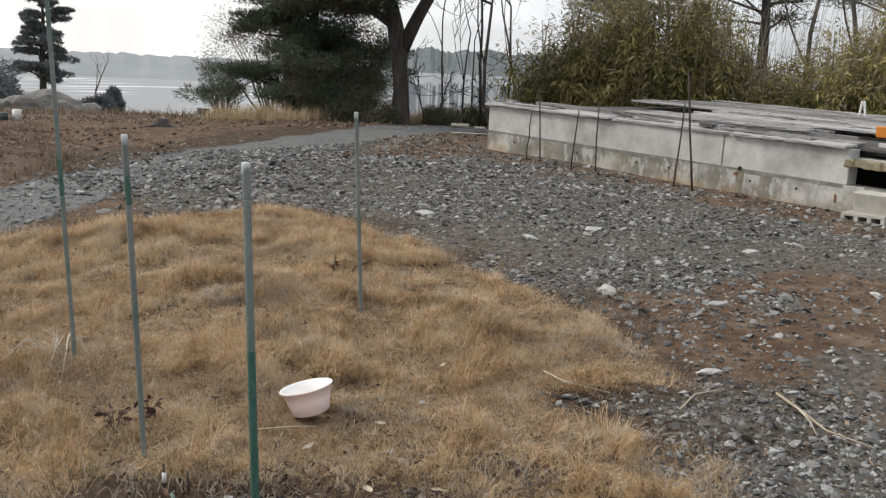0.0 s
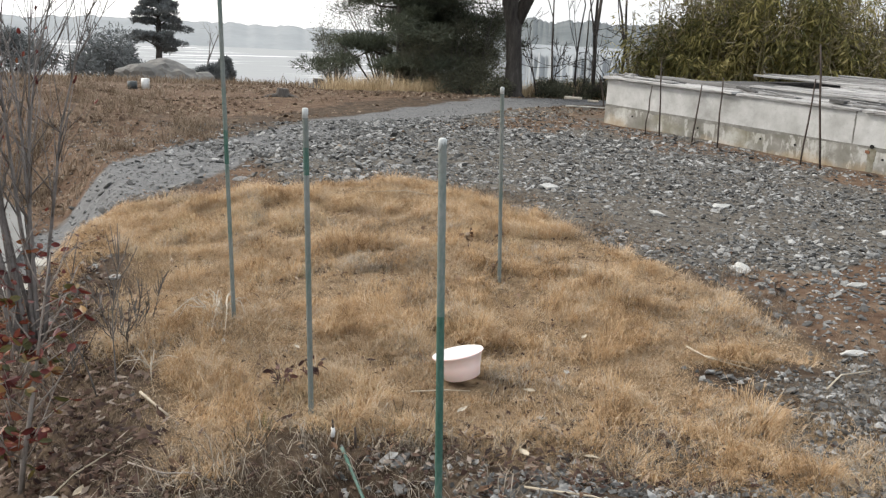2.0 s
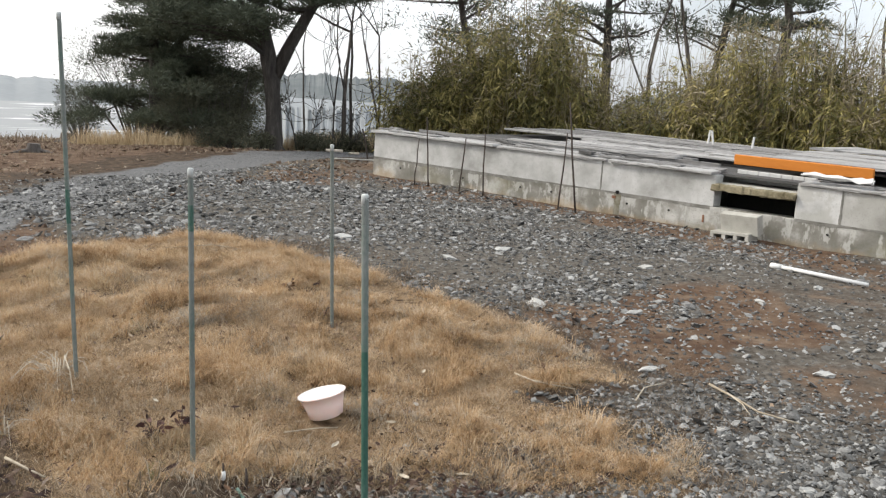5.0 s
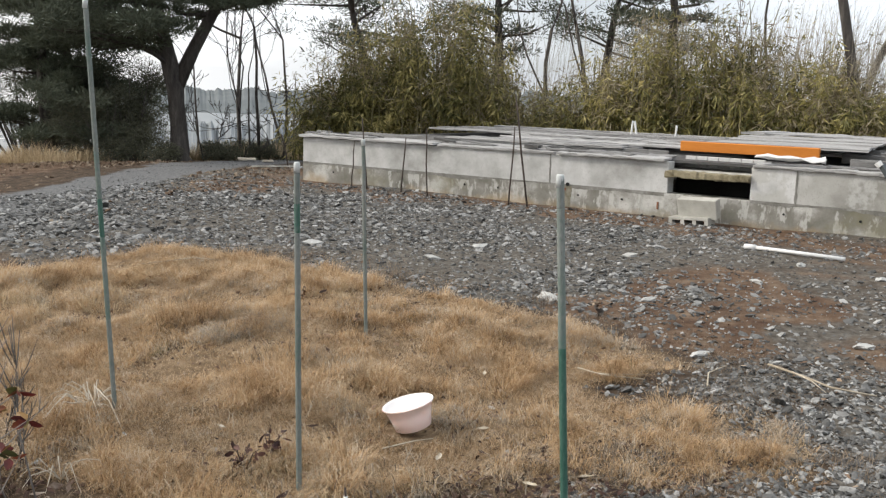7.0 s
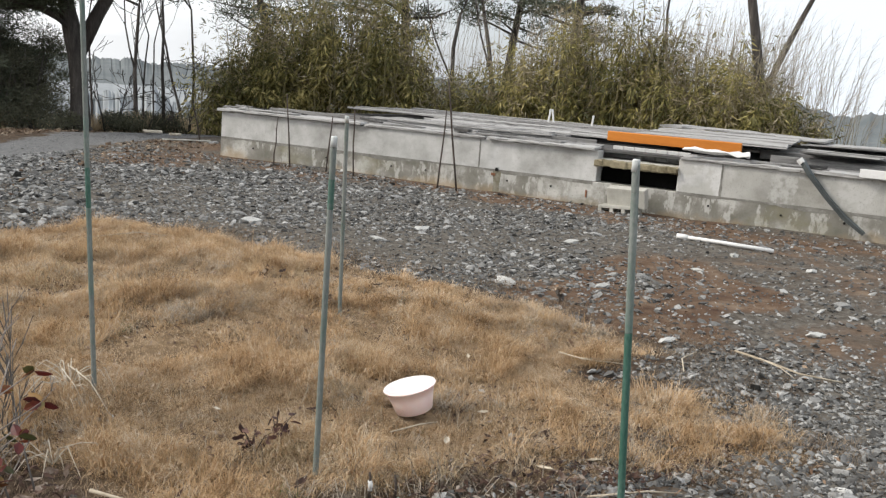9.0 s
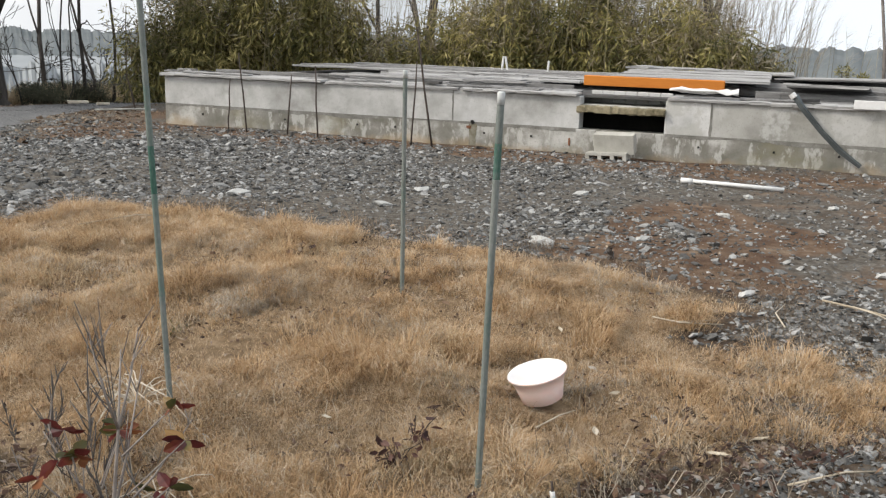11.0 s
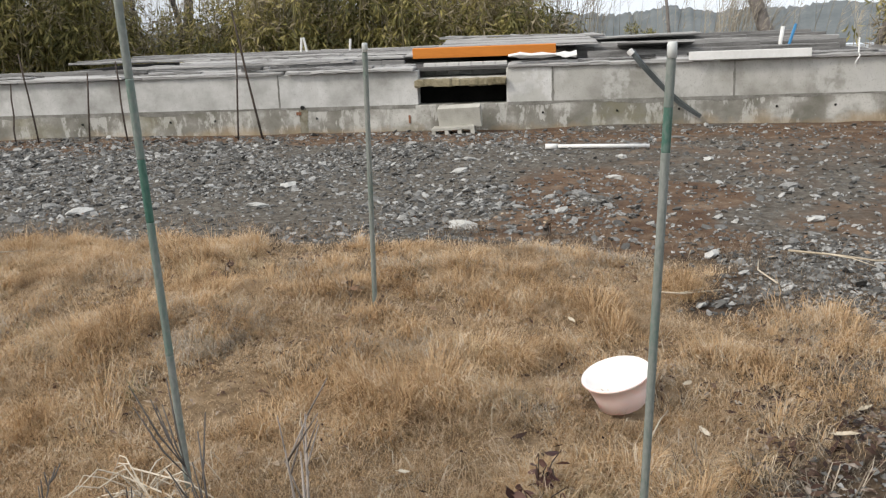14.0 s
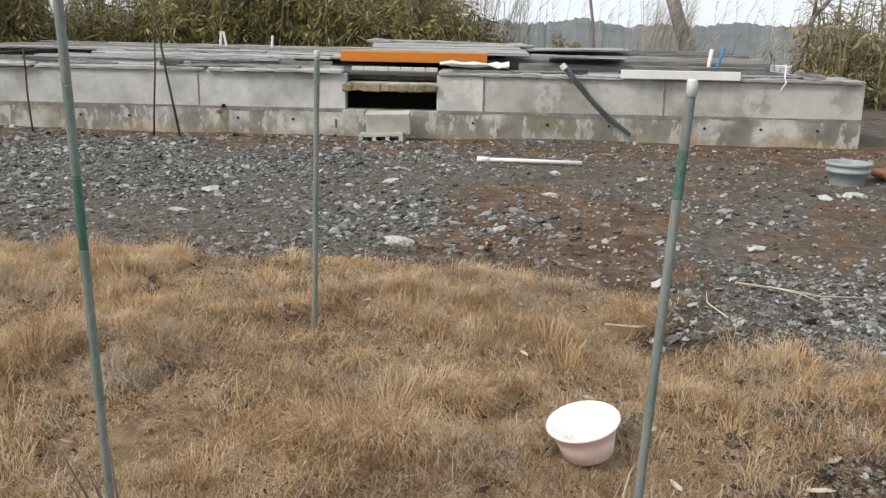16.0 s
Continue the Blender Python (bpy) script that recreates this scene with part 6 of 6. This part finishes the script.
def shrub(x, y, stems, height, spread, r, seed, label, leaves=0, leaf_z=(0, 1), mat="pale_bark", depth=2, leaf_size=0.045, group="bare shrubs on the bank", way=(0, 0)):
    rng = random.Random(seed)
    e = root("shrub", x, y, gz(x, y) - 0.03)
    tw, lf = Bag(), Bag()
    for k in range(stems):
        an = 2 * math.pi * k / stems + rng.uniform(-0.5, 0.5)
        out = spread * rng.uniform(0.2, 1)
        d = Vector((math.cos(an) * out + way[0], math.sin(an) * out + way[1], 1)).normalized()
        tips = []
        h = height * rng.uniform(0.65, 1.05)
        base = Vector((math.cos(an) * 0.04, math.sin(an) * 0.04, 0))
        pts, p, rad = [base], base, [r]
        for q in range(6):
            d = (d + Vector((rng.gauss(0, 0.07), rng.gauss(0, 0.07), 0.06))).normalized()
            p = p + d * h / 6
            pts.append(p)
            rad.append(max(0.0016, r * (1 - 0.85 * (q + 1) / 6)))
        tw.add(*tube(pts, rad, 6))
        for q in range(rng.randint(11, 17)):
            i = rng.randint(2, 5)
            nd = (d + Vector((rng.gauss(0, 0.5), rng.gauss(0, 0.5), rng.uniform(0, 0.4)))).normalized()
            st = pts[i].lerp(pts[i + 1], rng.random())
            ln = h * rng.uniform(0.12, 0.3)
            mid, tip = st + nd * ln * 0.5, st + nd * ln + Vector((0, 0, ln * 0.2))
            tw.add(*tube([st, mid, tip], [rad[i] * 0.5, 0.0022, 0.0012], 4))
            if depth > 1:
                for m in range(2):
                    nd2 = (nd + Vector((rng.gauss(0, 0.5), rng.gauss(0, 0.5), 0.3))).normalized()
                    tw.add(*tube([mid, mid + nd2 * ln * 0.45], [0.0018, 0.001], 3))
            if rng.random() < 0.85 and leaves:
                leaf_pair(lf, tip, nd, leaf_size * rng.uniform(0.4, 0.8), rng)
    for k in range(leaves):
        p = Vector((rng.gauss(0, 0.14) + way[0] * 0.2, rng.gauss(0, 0.14), height * rng.uniform(*leaf_z)))
        leaf_pair(lf, p, Vector((rng.gauss(0, 1), rng.gauss(0, 1), rng.uniform(-0.7, 0.5))), leaf_size * rng.uniform(0.6, 1.3), rng)
        tw.add(*tube([(p.x * 0.5, p.y * 0.5, max(0, p.z - 0.06)), tuple(p)], [0.0016, 0.001], 3))
    tw.make("stem", mat, e, "", True)
    if lf.v:
        lf.make("foliage", "red_leaf", e, "dark red and bronze leaves")
    return tagged(e, label, "shrub", group)


shrub(0.29, 4.98, 13, 2.0, 0.22, 0.013, 111, "tall bare shrub with upright grey stems and some dark leaves", 130, (0.03, 0.3), "shrub_bark", way=(-0.08, 0.08))


def leafy_shrub(x, y, seed, label):
    """A pale leaning stem with side twigs and clusters of oval red and olive leaves round its lower half."""
    rng = random.Random(seed)
    z = gz(x, y) - 0.03
    e = root("shrub", x, y, z)
    tw, red, olive = Bag(), Bag(), Bag()
    main = [Vector(q) for q in ((0, 0, 0), (0.02, 0.0, 0.17), (0.05, 0.0, 0.34), (0.09, 0.01, 0.58), (0.12, 0.01, 0.78), (0.15, 0.02, 0.95))]
    tw.add(*tube(main, [0.0115, 0.0105, 0.0085, 0.0052, 0.003, 0.0014], 8))
    sides = [(2, (0.19, -0.03, 0.27)), (3, (0.22, -0.05, 0.16)), (1, (0.15, 0.05, 0.3)), (2, (-0.15, 0.02, 0.22)), (3, (-0.12, 0.06, 0.24)), (4, (0.1, 0.02, 0.2)), (4, (-0.07, 0.0, 0.22)), (1, (-0.1, -0.06, 0.14)), (3, (0.16, 0.04, 0.3))]
    for i, d in sides:
        st, d = main[i], Vector(d)
        mid, tip = st + d * 0.5 + Vector((0, 0, -0.02)), st + d
        tw.add(*tube([st, mid, tip], [0.004, 0.0026, 0.0012], 5))
        for m in range(4):
            p = st.lerp(tip, rng.uniform(0.35, 1))
            tw.add(*tube([p, p + Vector((rng.gauss(0, 0.03), rng.gauss(0, 0.03), rng.uniform(0.03, 0.1)))], [0.002, 0.001], 3))
    for k in range(54):
        h = rng.uniform(0.15, 0.66) if k % 3 else rng.uniform(0.5, 0.82)
        an = rng.uniform(0, 2 * math.pi)
        rad = rng.uniform(0.03, 0.2)
        c = Vector((0.05 * h / 0.3 - 0.05 + math.cos(an) * rad, math.sin(an) * rad * 0.8, h))
        tw.add(*tube([(c.x * 0.4, c.y * 0.4, max(0.0, h - 0.08)), tuple(c)], [0.0025, 0.0015], 4))
        for m in range(rng.randint(3, 6)):
            a2 = rng.uniform(0, 2 * math.pi)
            leaf_pair(olive if rng.random() < 0.3 else red, c, Vector((math.cos(a2), math.sin(a2), rng.uniform(-0.5, 0.5))), rng.uniform(0.038, 0.062), rng)
    tw.make("stem", "twig", e, "", True)
    red.make("foliage", "red_leaf", e, "dark red and bronze leaves")
    olive.make("foliage", "olive_leaf", e, "olive and yellowish leaves")
    return tagged(e, label, "shrub", "bare shrubs on the bank")


leafy_shrub(0.07, 3.79, 112, "pale thin-stemmed shrub with dark red leaves round its foot")
shrub(-0.12, 4.25, 2, 0.35, 0.4, 0.004, 113, "low plant with dark red leaves on the bank", 26, (0.1, 0.9), "rusty_rod", 1, 0.055)
shrub(0.42, 3.93, 2, 0.58, 0.2, 0.0038, 114, "bare forked twigs standing at the mound's edge", 0, (0.1, 0.8), "bark", 1, way=(-0.1, 0.32))
shrub(0.58, 4.28, 4, 0.3, 0.8, 0.0028, 119, "tangled dry twigs at the foot of a garden pole", 0, (0.1, 0.9), "bark", 1)
shrub(0.72, 4.62, 3, 0.24, 0.9, 0.003, 120, "low dry twigs in the grass beside bleached straw", 0, (0.1, 0.9), "bark", 1)
shrub(0.30, 4.20, 2, 0.46, 0.3, 0.0036, 115, "thin bare twigs at the edge of the grass", 0, (0.1, 0.9), "bark", 1, way=(-0.2, 0.3))
shrub(-0.05, 5.5, 3, 0.4, 0.5, 0.004, 117, "small dry twigs on the grassy bank", 8, (0.1, 0.9), "dead_stem", 1)


def withered(x, y, seed, size, label, mat="red_leaf", n=16):
    rng = random.Random(seed)
    e = root("withered_plant", x, y, gz(x, y))
    st, lf = Bag(), Bag()
    for k in range(n // 3):
        tip = Vector((rng.gauss(0, size), rng.gauss(0, size), rng.uniform(0.05, 0.13)))
        st.add(*tube([(0, 0, 0), tuple(tip * 0.6 + Vector((0, 0, 0.02))), tuple(tip)], [0.0022, 0.0018, 0.001], 4))
        for m in range(3):
            leaf_pair(lf, tip * rng.uniform(0.6, 1), Vector((rng.gauss(0, 1), rng.gauss(0, 1), -0.3)), 0.036 * rng.uniform(0.6, 1.2), rng)
    st.make("stem", "rusty_rod", e)
    lf.make("foliage", mat, e)
    return tagged(e, label, "plant", "withered plants in the grass")


withered(0.97, 3.5, 121, 0.035, "withered dark red plant in the dry grass", "maroon_leaf", 30)
withered(1.08, 3.49, 122, 0.025, "small withered purple-brown plant", "maroon_leaf", 18)
withered(2.63, 4.82, 123, 0.035, "curled dark brown leaves in the grass", "brown_leaf", 12)
withered(2.42, 4.25, 124, 0.03, "dark dead leaf beside a garden pole", "brown_leaf", 9)
withered(3.72, 3.5, 125, 0.03, "dark dead stub among the stones", "brown_leaf", 9)
withered(0.75, 2.75, 126, 0.05, "tangle of grey dead stems at the mound's edge", "brown_leaf", 18)


def straw_plant(x, y, seed, n, label):
    rng = random.Random(seed)
    e = root("straw_plant", x, y, gz(x, y))
    bag = Bag()
    for k in range(n):
        an, ln = rng.uniform(0, 2 * math.pi), rng.uniform(0.08, 0.21)
        pts = [Vector((math.cos(an) * ln * q, math.sin(an) * ln * q, 0.085 * math.sin(q * 2.9) * rng.uniform(0.4, 1) * ln / 0.14)) for q in (0, 0.25, 0.5, 0.75, 1)]
        bag.add(*tube(pts, [0.0021, 0.0021, 0.002, 0.0015, 0.0008], 4))
    bag.make("blade", "bleached", e)
    return tagged(e, label, "dry plant", "dry straw plants")


straw_plant(1.07, 4.50, 131, 18, "pale bleached straw plant with arching blades")
straw_plant(1.0, 4.43, 132, 14, "bleached drooping straw beside a garden pole")
straw_plant(0.62, 4.05, 133, 10, "bleached straw blades on the mound's edge")
straw_plant(0.15, 3.15, 134, 6, "pale dead straw hanging over the bank")


def stick(pts, r, mat, label, name="stick", group="dead sticks on the ground", forks=()):
    e = new(name)
    w = [Vector((x, y, gz(x, y) + dz)) for x, y, dz in pts]
    v, f = tube(w, [r * (1 - 0.4 * i / max(1, len(w) - 1)) for i in range(len(w))], 7)
    from_arrays("stick_body", v, f, mat, e, "", True)
    for fk in forks:
        w = [Vector((x, y, gz(x, y) + dz)) for x, y, dz in fk]
        v, f = tube(w, [r * 0.7, r * 0.5, r * 0.25][:len(w)], 6)
        from_arrays("side_twig", v, f, mat, e, "", True)
    return tagged(e, label, name, group)


stick([(3.34, 2.41, 0.02), (3.24, 2.22, 0.03), (3.17, 2.08, 0.03), (3.18, 1.89, 0.02)], 0.006, "dead_stem", "long pale forked branch lying on the gravel", forks=[[(3.27, 2.28, 0.03), (3.2, 2.17, 0.03), (3.13, 2.09, 0.015)]])
stick([(0.95, 2.92, 0.05), (0.94, 2.67, 0.03), (0.92, 2.4, 0.02)], 0.006, "pole_green", "short green broken pole end lying on the ground", "pole_piece")
stick([(0.50, 3.74, 0.03), (0.52, 3.62, 0.03), (0.54, 3.50, 0.02)], 0.006, "dead_stem", "short pale stick on the bank")
stick([(2.65, 3.08, 0.04), (2.65, 2.96, 0.04), (2.75, 2.79, 0.03)], 0.004, "dead_stem", "thin pale twig at the edge of the grass", forks=[[(2.65, 2.98, 0.04), (2.72, 2.88, 0.04), (2.84, 2.82, 0.02)]])
stick([(2.9, 2.55, 0.015), (3.05, 2.6, 0.02), (3.2, 2.57, 0.015)], 0.004, "dead_stem", "thin bleached twig on the gravel")
stick([(0.05, 3.5, 0.03), (0.2, 3.42, 0.05), (0.38, 3.35, 0.02)], 0.004, "dead_stem", "thin bleached twig in the leaf litter")
stick([(1.35, 2.45, 0.02), (1.5, 2.3, 0.02), (1.55, 2.2, 0.02)], 0.004, "dead_stem", "thin bent twig near the gravel's edge")
stick([(2.6, 6.2, 0.06), (2.85, 6.0, 0.06), (3.05, 5.95, 0.05)], 0.004, "dead_stem", "thin pale twig in the dry grass")
stick([(0.33, 3.2, 0.02), (0.4, 3.05, 0.03), (0.5, 3.02, 0.02), (0.56, 2.9, 0.01)], 0.003, "twig", "thin root hanging at the bank's edge")


stick([(1.08, 4.56, 0.05), (1.0, 4.4, 0.045), (0.91, 4.2, 0.03)], 0.0026, "bleached", "bleached straw stalk lying across the grass")
stick([(1.1, 4.54, 0.06), (1.04, 4.36, 0.055), (0.97, 4.18, 0.03)], 0.0026, "bleached", "pale bent stalk lying across the grass")
stick([(1.36, 3.2, 0.05), (1.5, 3.16, 0.045), (1.58, 3.13, 0.04)], 0.0028, "dead_stem", "thin pale straw lying beside the bowl")


def stub(x, y, h, sleeve, label):
    """A thin dark stem stump, with a white sleeve where it has one."""
    e = root("stub", x, y, gz(x, y) - 0.02)
    v, f = tube([(0, 0, 0), (0.004, 0, h * 0.6), (0.002, 0.004, h)], [0.006, 0.005, 0.0035], 7)
    from_arrays("stem", v, f, "rusty_rod", e, "", True)
    if sleeve:
        v, f = tube([(0.003, 0, h * 0.45), (0.004, 0, h * 0.62), (0.003, 0.002, h * 0.74)], [0.0078, 0.0074, 0.007], 9)
        from_arrays("sleeve", v, f, "white", e, "white plastic sleeve", True)
    return tagged(e, label, "stem stub", "cut stem stubs at the mound's edge")


stub(0.965, 3.03, 0.11, True, "thin dark cut stem with a white sleeve")
stub(1.02, 2.97, 0.1, False, "thin dark cut stem beside dead leaves")


def pale_leaf(x, y, size, rz, mat, label, name="dead_leaf", lift=0.02):
    rng = random.Random(int(x * 977 + y * 131))
    bm = bmesh.new()
    n = 7
    rows = []
    for i in range(n):
        t = i / (n - 1)
        w = size * 0.18 * math.sin(math.pi * min(0.98, t * 0.94 + 0.03))
        c = size * 0.3 * (t - 0.5) ** 2
        rows.append([bm.verts.new(((t - 0.5) * size, s * w, c + abs(s) * w * 0.45 + 0.004 * rng.random())) for s in (-1, 0, 1)])
    for a, b in zip(rows, rows[1:]):
        for k in range(2):
            bm.faces.new((a[k], b[k], b[k + 1], a[k + 1]))
    o = part(name, bm, mat)
    o.matrix_basis = pose(x, y, gz(x, y) + lift, rng.uniform(-15, 15), rng.uniform(-15, 15), rz)
    return tagged(o, label, "leaf", "single fallen leaves")


for x, y, s, rz, mt, lb in ((1.5, 2.66, 0.085, 70, "dead_stem", "large bleached curled leaf at the grass edge"), (1.25, 2.52, 0.07, 10, "brown_leaf", "brown curled leaf on the ground"), (1.7, 2.55, 0.06, 120, "dead_stem", "pale dead leaf near the gravel"),
                            (2.35, 3.4, 0.05, 30, "dead_stem", "small bleached leaf in the grass"), (0.95, 2.98, 0.06, 80, "brown_leaf", "dark brown leaf lying in the grass"), (1.15, 2.9, 0.05, 60, "brown_leaf", "reddish brown leaf lying in the grass"),
                            (0.2, 3.3, 0.08, 40, "dead_stem", "wide pale leaf on the bank"), (0.45, 3.1, 0.07, 100, "brown_leaf", "brown leaf under the mound's edge"), (1.1, 2.25, 0.07, 20, "dead_stem", "pale folded leaf on the gravel"),
                            (0.62, 4.2, 0.05, 0, "pale_rock", "whitish dry leaf in the grass"), (1.8, 3.05, 0.05, 140, "dead_stem", "bleached leaf near the bowl"), (2.0, 3.7, 0.045, 10, "brown_leaf", "small brown leaf in the grass"),
                            (2.9, 4.9, 0.1, 20, "bank_leaf", "dark curled leaf lying in the grass"), (2.95, 5.22, 0.07, 70, "bank_leaf", "dark curled leaf lying in the grass"), (1.73, 4.25, 0.07, 160, "bank_leaf", "dark bent leaf lying in the grass"), (2.42, 4.87, 0.08, 50, "brown_leaf", "reddish brown leaf standing in the grass"), (0.88, 3.23, 0.08, 10, "bank_leaf", "dark brown leaf below a garden pole"), (1.24, 2.99, 0.05, 80, "brown_leaf", "rusty brown oval leaf in the grass"),
                            (1.81, 3.55, 0.05, 40, "bank_leaf", "small dark leaf near the bowl"), (1.37, 3.55, 0.05, 120, "bank_leaf", "small dark leaf in the grass"), (1.02, 3.68, 0.07, 30, "brown_leaf", "grey-brown curled leaf in the grass"), (1.49, 5.03, 0.07, 95, "bank_leaf", "dark leaf on the far grass"), (3.13, 4.39, 0.07, 140, "bank_leaf", "dark leaf beside a garden pole"), (1.75, 3.99, 0.05, 15, "brown_leaf", "small brown leaf in the grass"),
                            (0.95, 4.14, 0.05, 65, "pale_rock", "whitish dry leaf in the grass"), (1.24, 3.27, 0.045, 150, "bleached", "bleached curled leaf in the grass"), (1.49, 3.04, 0.06, 20, "bleached", "bleached leaf near the bowl"), (1.17, 3.84, 0.04, 100, "bleached", "small pale leaf in the grass")):
    pale_leaf(x, y, s, rz, mt, lb)

for x, y, s in ((0.87, 2.98, 0.018), (1.30, 3.30, 0.016), (0.62, 4.43, 0.022), (1.15, 3.05, 0.014), (2.1, 3.2, 0.014), (1.75, 2.9, 0.018), (5.58, 1.08, 0.05)):
    rock(x, y, s, pale_mesh, "small white stone or shell on the ground")


# ---- farther small things ----
def plank(x, y, l, w, h, rz, mat, label, tilt=0.0, lift=0.0):
    o = part("plank", box_bm(-l / 2, l / 2, -w / 2, w / 2, 0, h, 0.006, 0.004, random.Random(int(x * 31 + y)), 3), mat)
    o.matrix_basis = pose(x, y, gz(x, y) + 0.01 + lift, tilt, 0, rz)
    return tagged(o, label, "plank", "loose planks in the yard")


plank(8.77, 11.24, 0.68, 0.05, 0.018, -33, "block", "narrow weathered lath on the ground by the wall's end", lift=0.02)
plank(9.12, 11.05, 0.2, 0.07, 0.03, 20, "old_wood", "short grey plank end beside a leaning rod")
plank(9.95, 13.1, 0.3, 0.2, 0.035, -40, "bleached", "pale board lying under the pine", lift=0.02)
plank(10.1, 12.75, 0.17, 0.12, 0.03, -30, "bleached", "small pale board near the pine")
plank(11.8, 22.6, 0.8, 0.1, 0.45, 25, "pale_rock", "pale board leaning at the field's edge", 25)
for x, y, lb in ((9.12, 11.3, "thin leaning rod beyond the wall's end"),):
    e = root("rod", x, y, gz(x, y))
    v, f = tube([(0, 0, -0.05), (-0.04, 0.03, 0.25), (-0.09, 0.07, 0.5)], 0.012, 6)
    from_arrays("rod_shaft", v, f, "rusty_rod", e)
    tagged(e, lb, "rod", "rods along the foundation wall")

e = root("metal_can", 3.65, 16.4, gz(3.65, 16.4))
v, f = tube([(0, 0, 0), (0, 0, 0.17)], 0.07, 14)
from_arrays("can_body", v, f, "white", e, "", True)
v, f = tube([(-0.2, 0.05, 0), (-0.2, 0.05, 0.12)], 0.08, 10)
from_arrays("can_body", v, f, "steel", e, "", True)
tagged(e, "white can beside a darker one on the field", "can")


def stump(x, y, r, h, seed, label):
    rng = random.Random(seed)
    e = root("stump", x, y, gz(x, y) - 0.03)
    bag = Bag()
    bag.add(*tube([(0, 0, 0), (rng.gauss(0, 0.02), 0, h * 0.6), (rng.gauss(0, 0.03), 0, h)], [r * 1.3, r, r * 0.9], 9))
    for k in range(5):
        an = rng.uniform(0, 6.28)
        bag.add(*tube([(0, 0, h * 0.4), (math.cos(an) * r * 2, math.sin(an) * r * 2, h * 0.3), (math.cos(an) * r * 3.5, math.sin(an) * r * 3.5, 0.02)], [r * 0.4, r * 0.25, r * 0.1], 5))
    bag.make("stump_wood", "bark", e)
    return tagged(e, label, "stump", "tree stumps")


stump(7.0, 17.0, 0.12, 0.22, 141, "dark tree stump with roots on the brown field")
stump(5.2, 14.2, 0.10, 0.16, 142, "dark uprooted stump on the brown field")
stump(3.76, 3.52, 0.018, 0.09, 143, "small dark cut stem among the stones")
stump(5.45, 2.25, 0.015, 0.07, 144, "small broken stem on the brown earth")
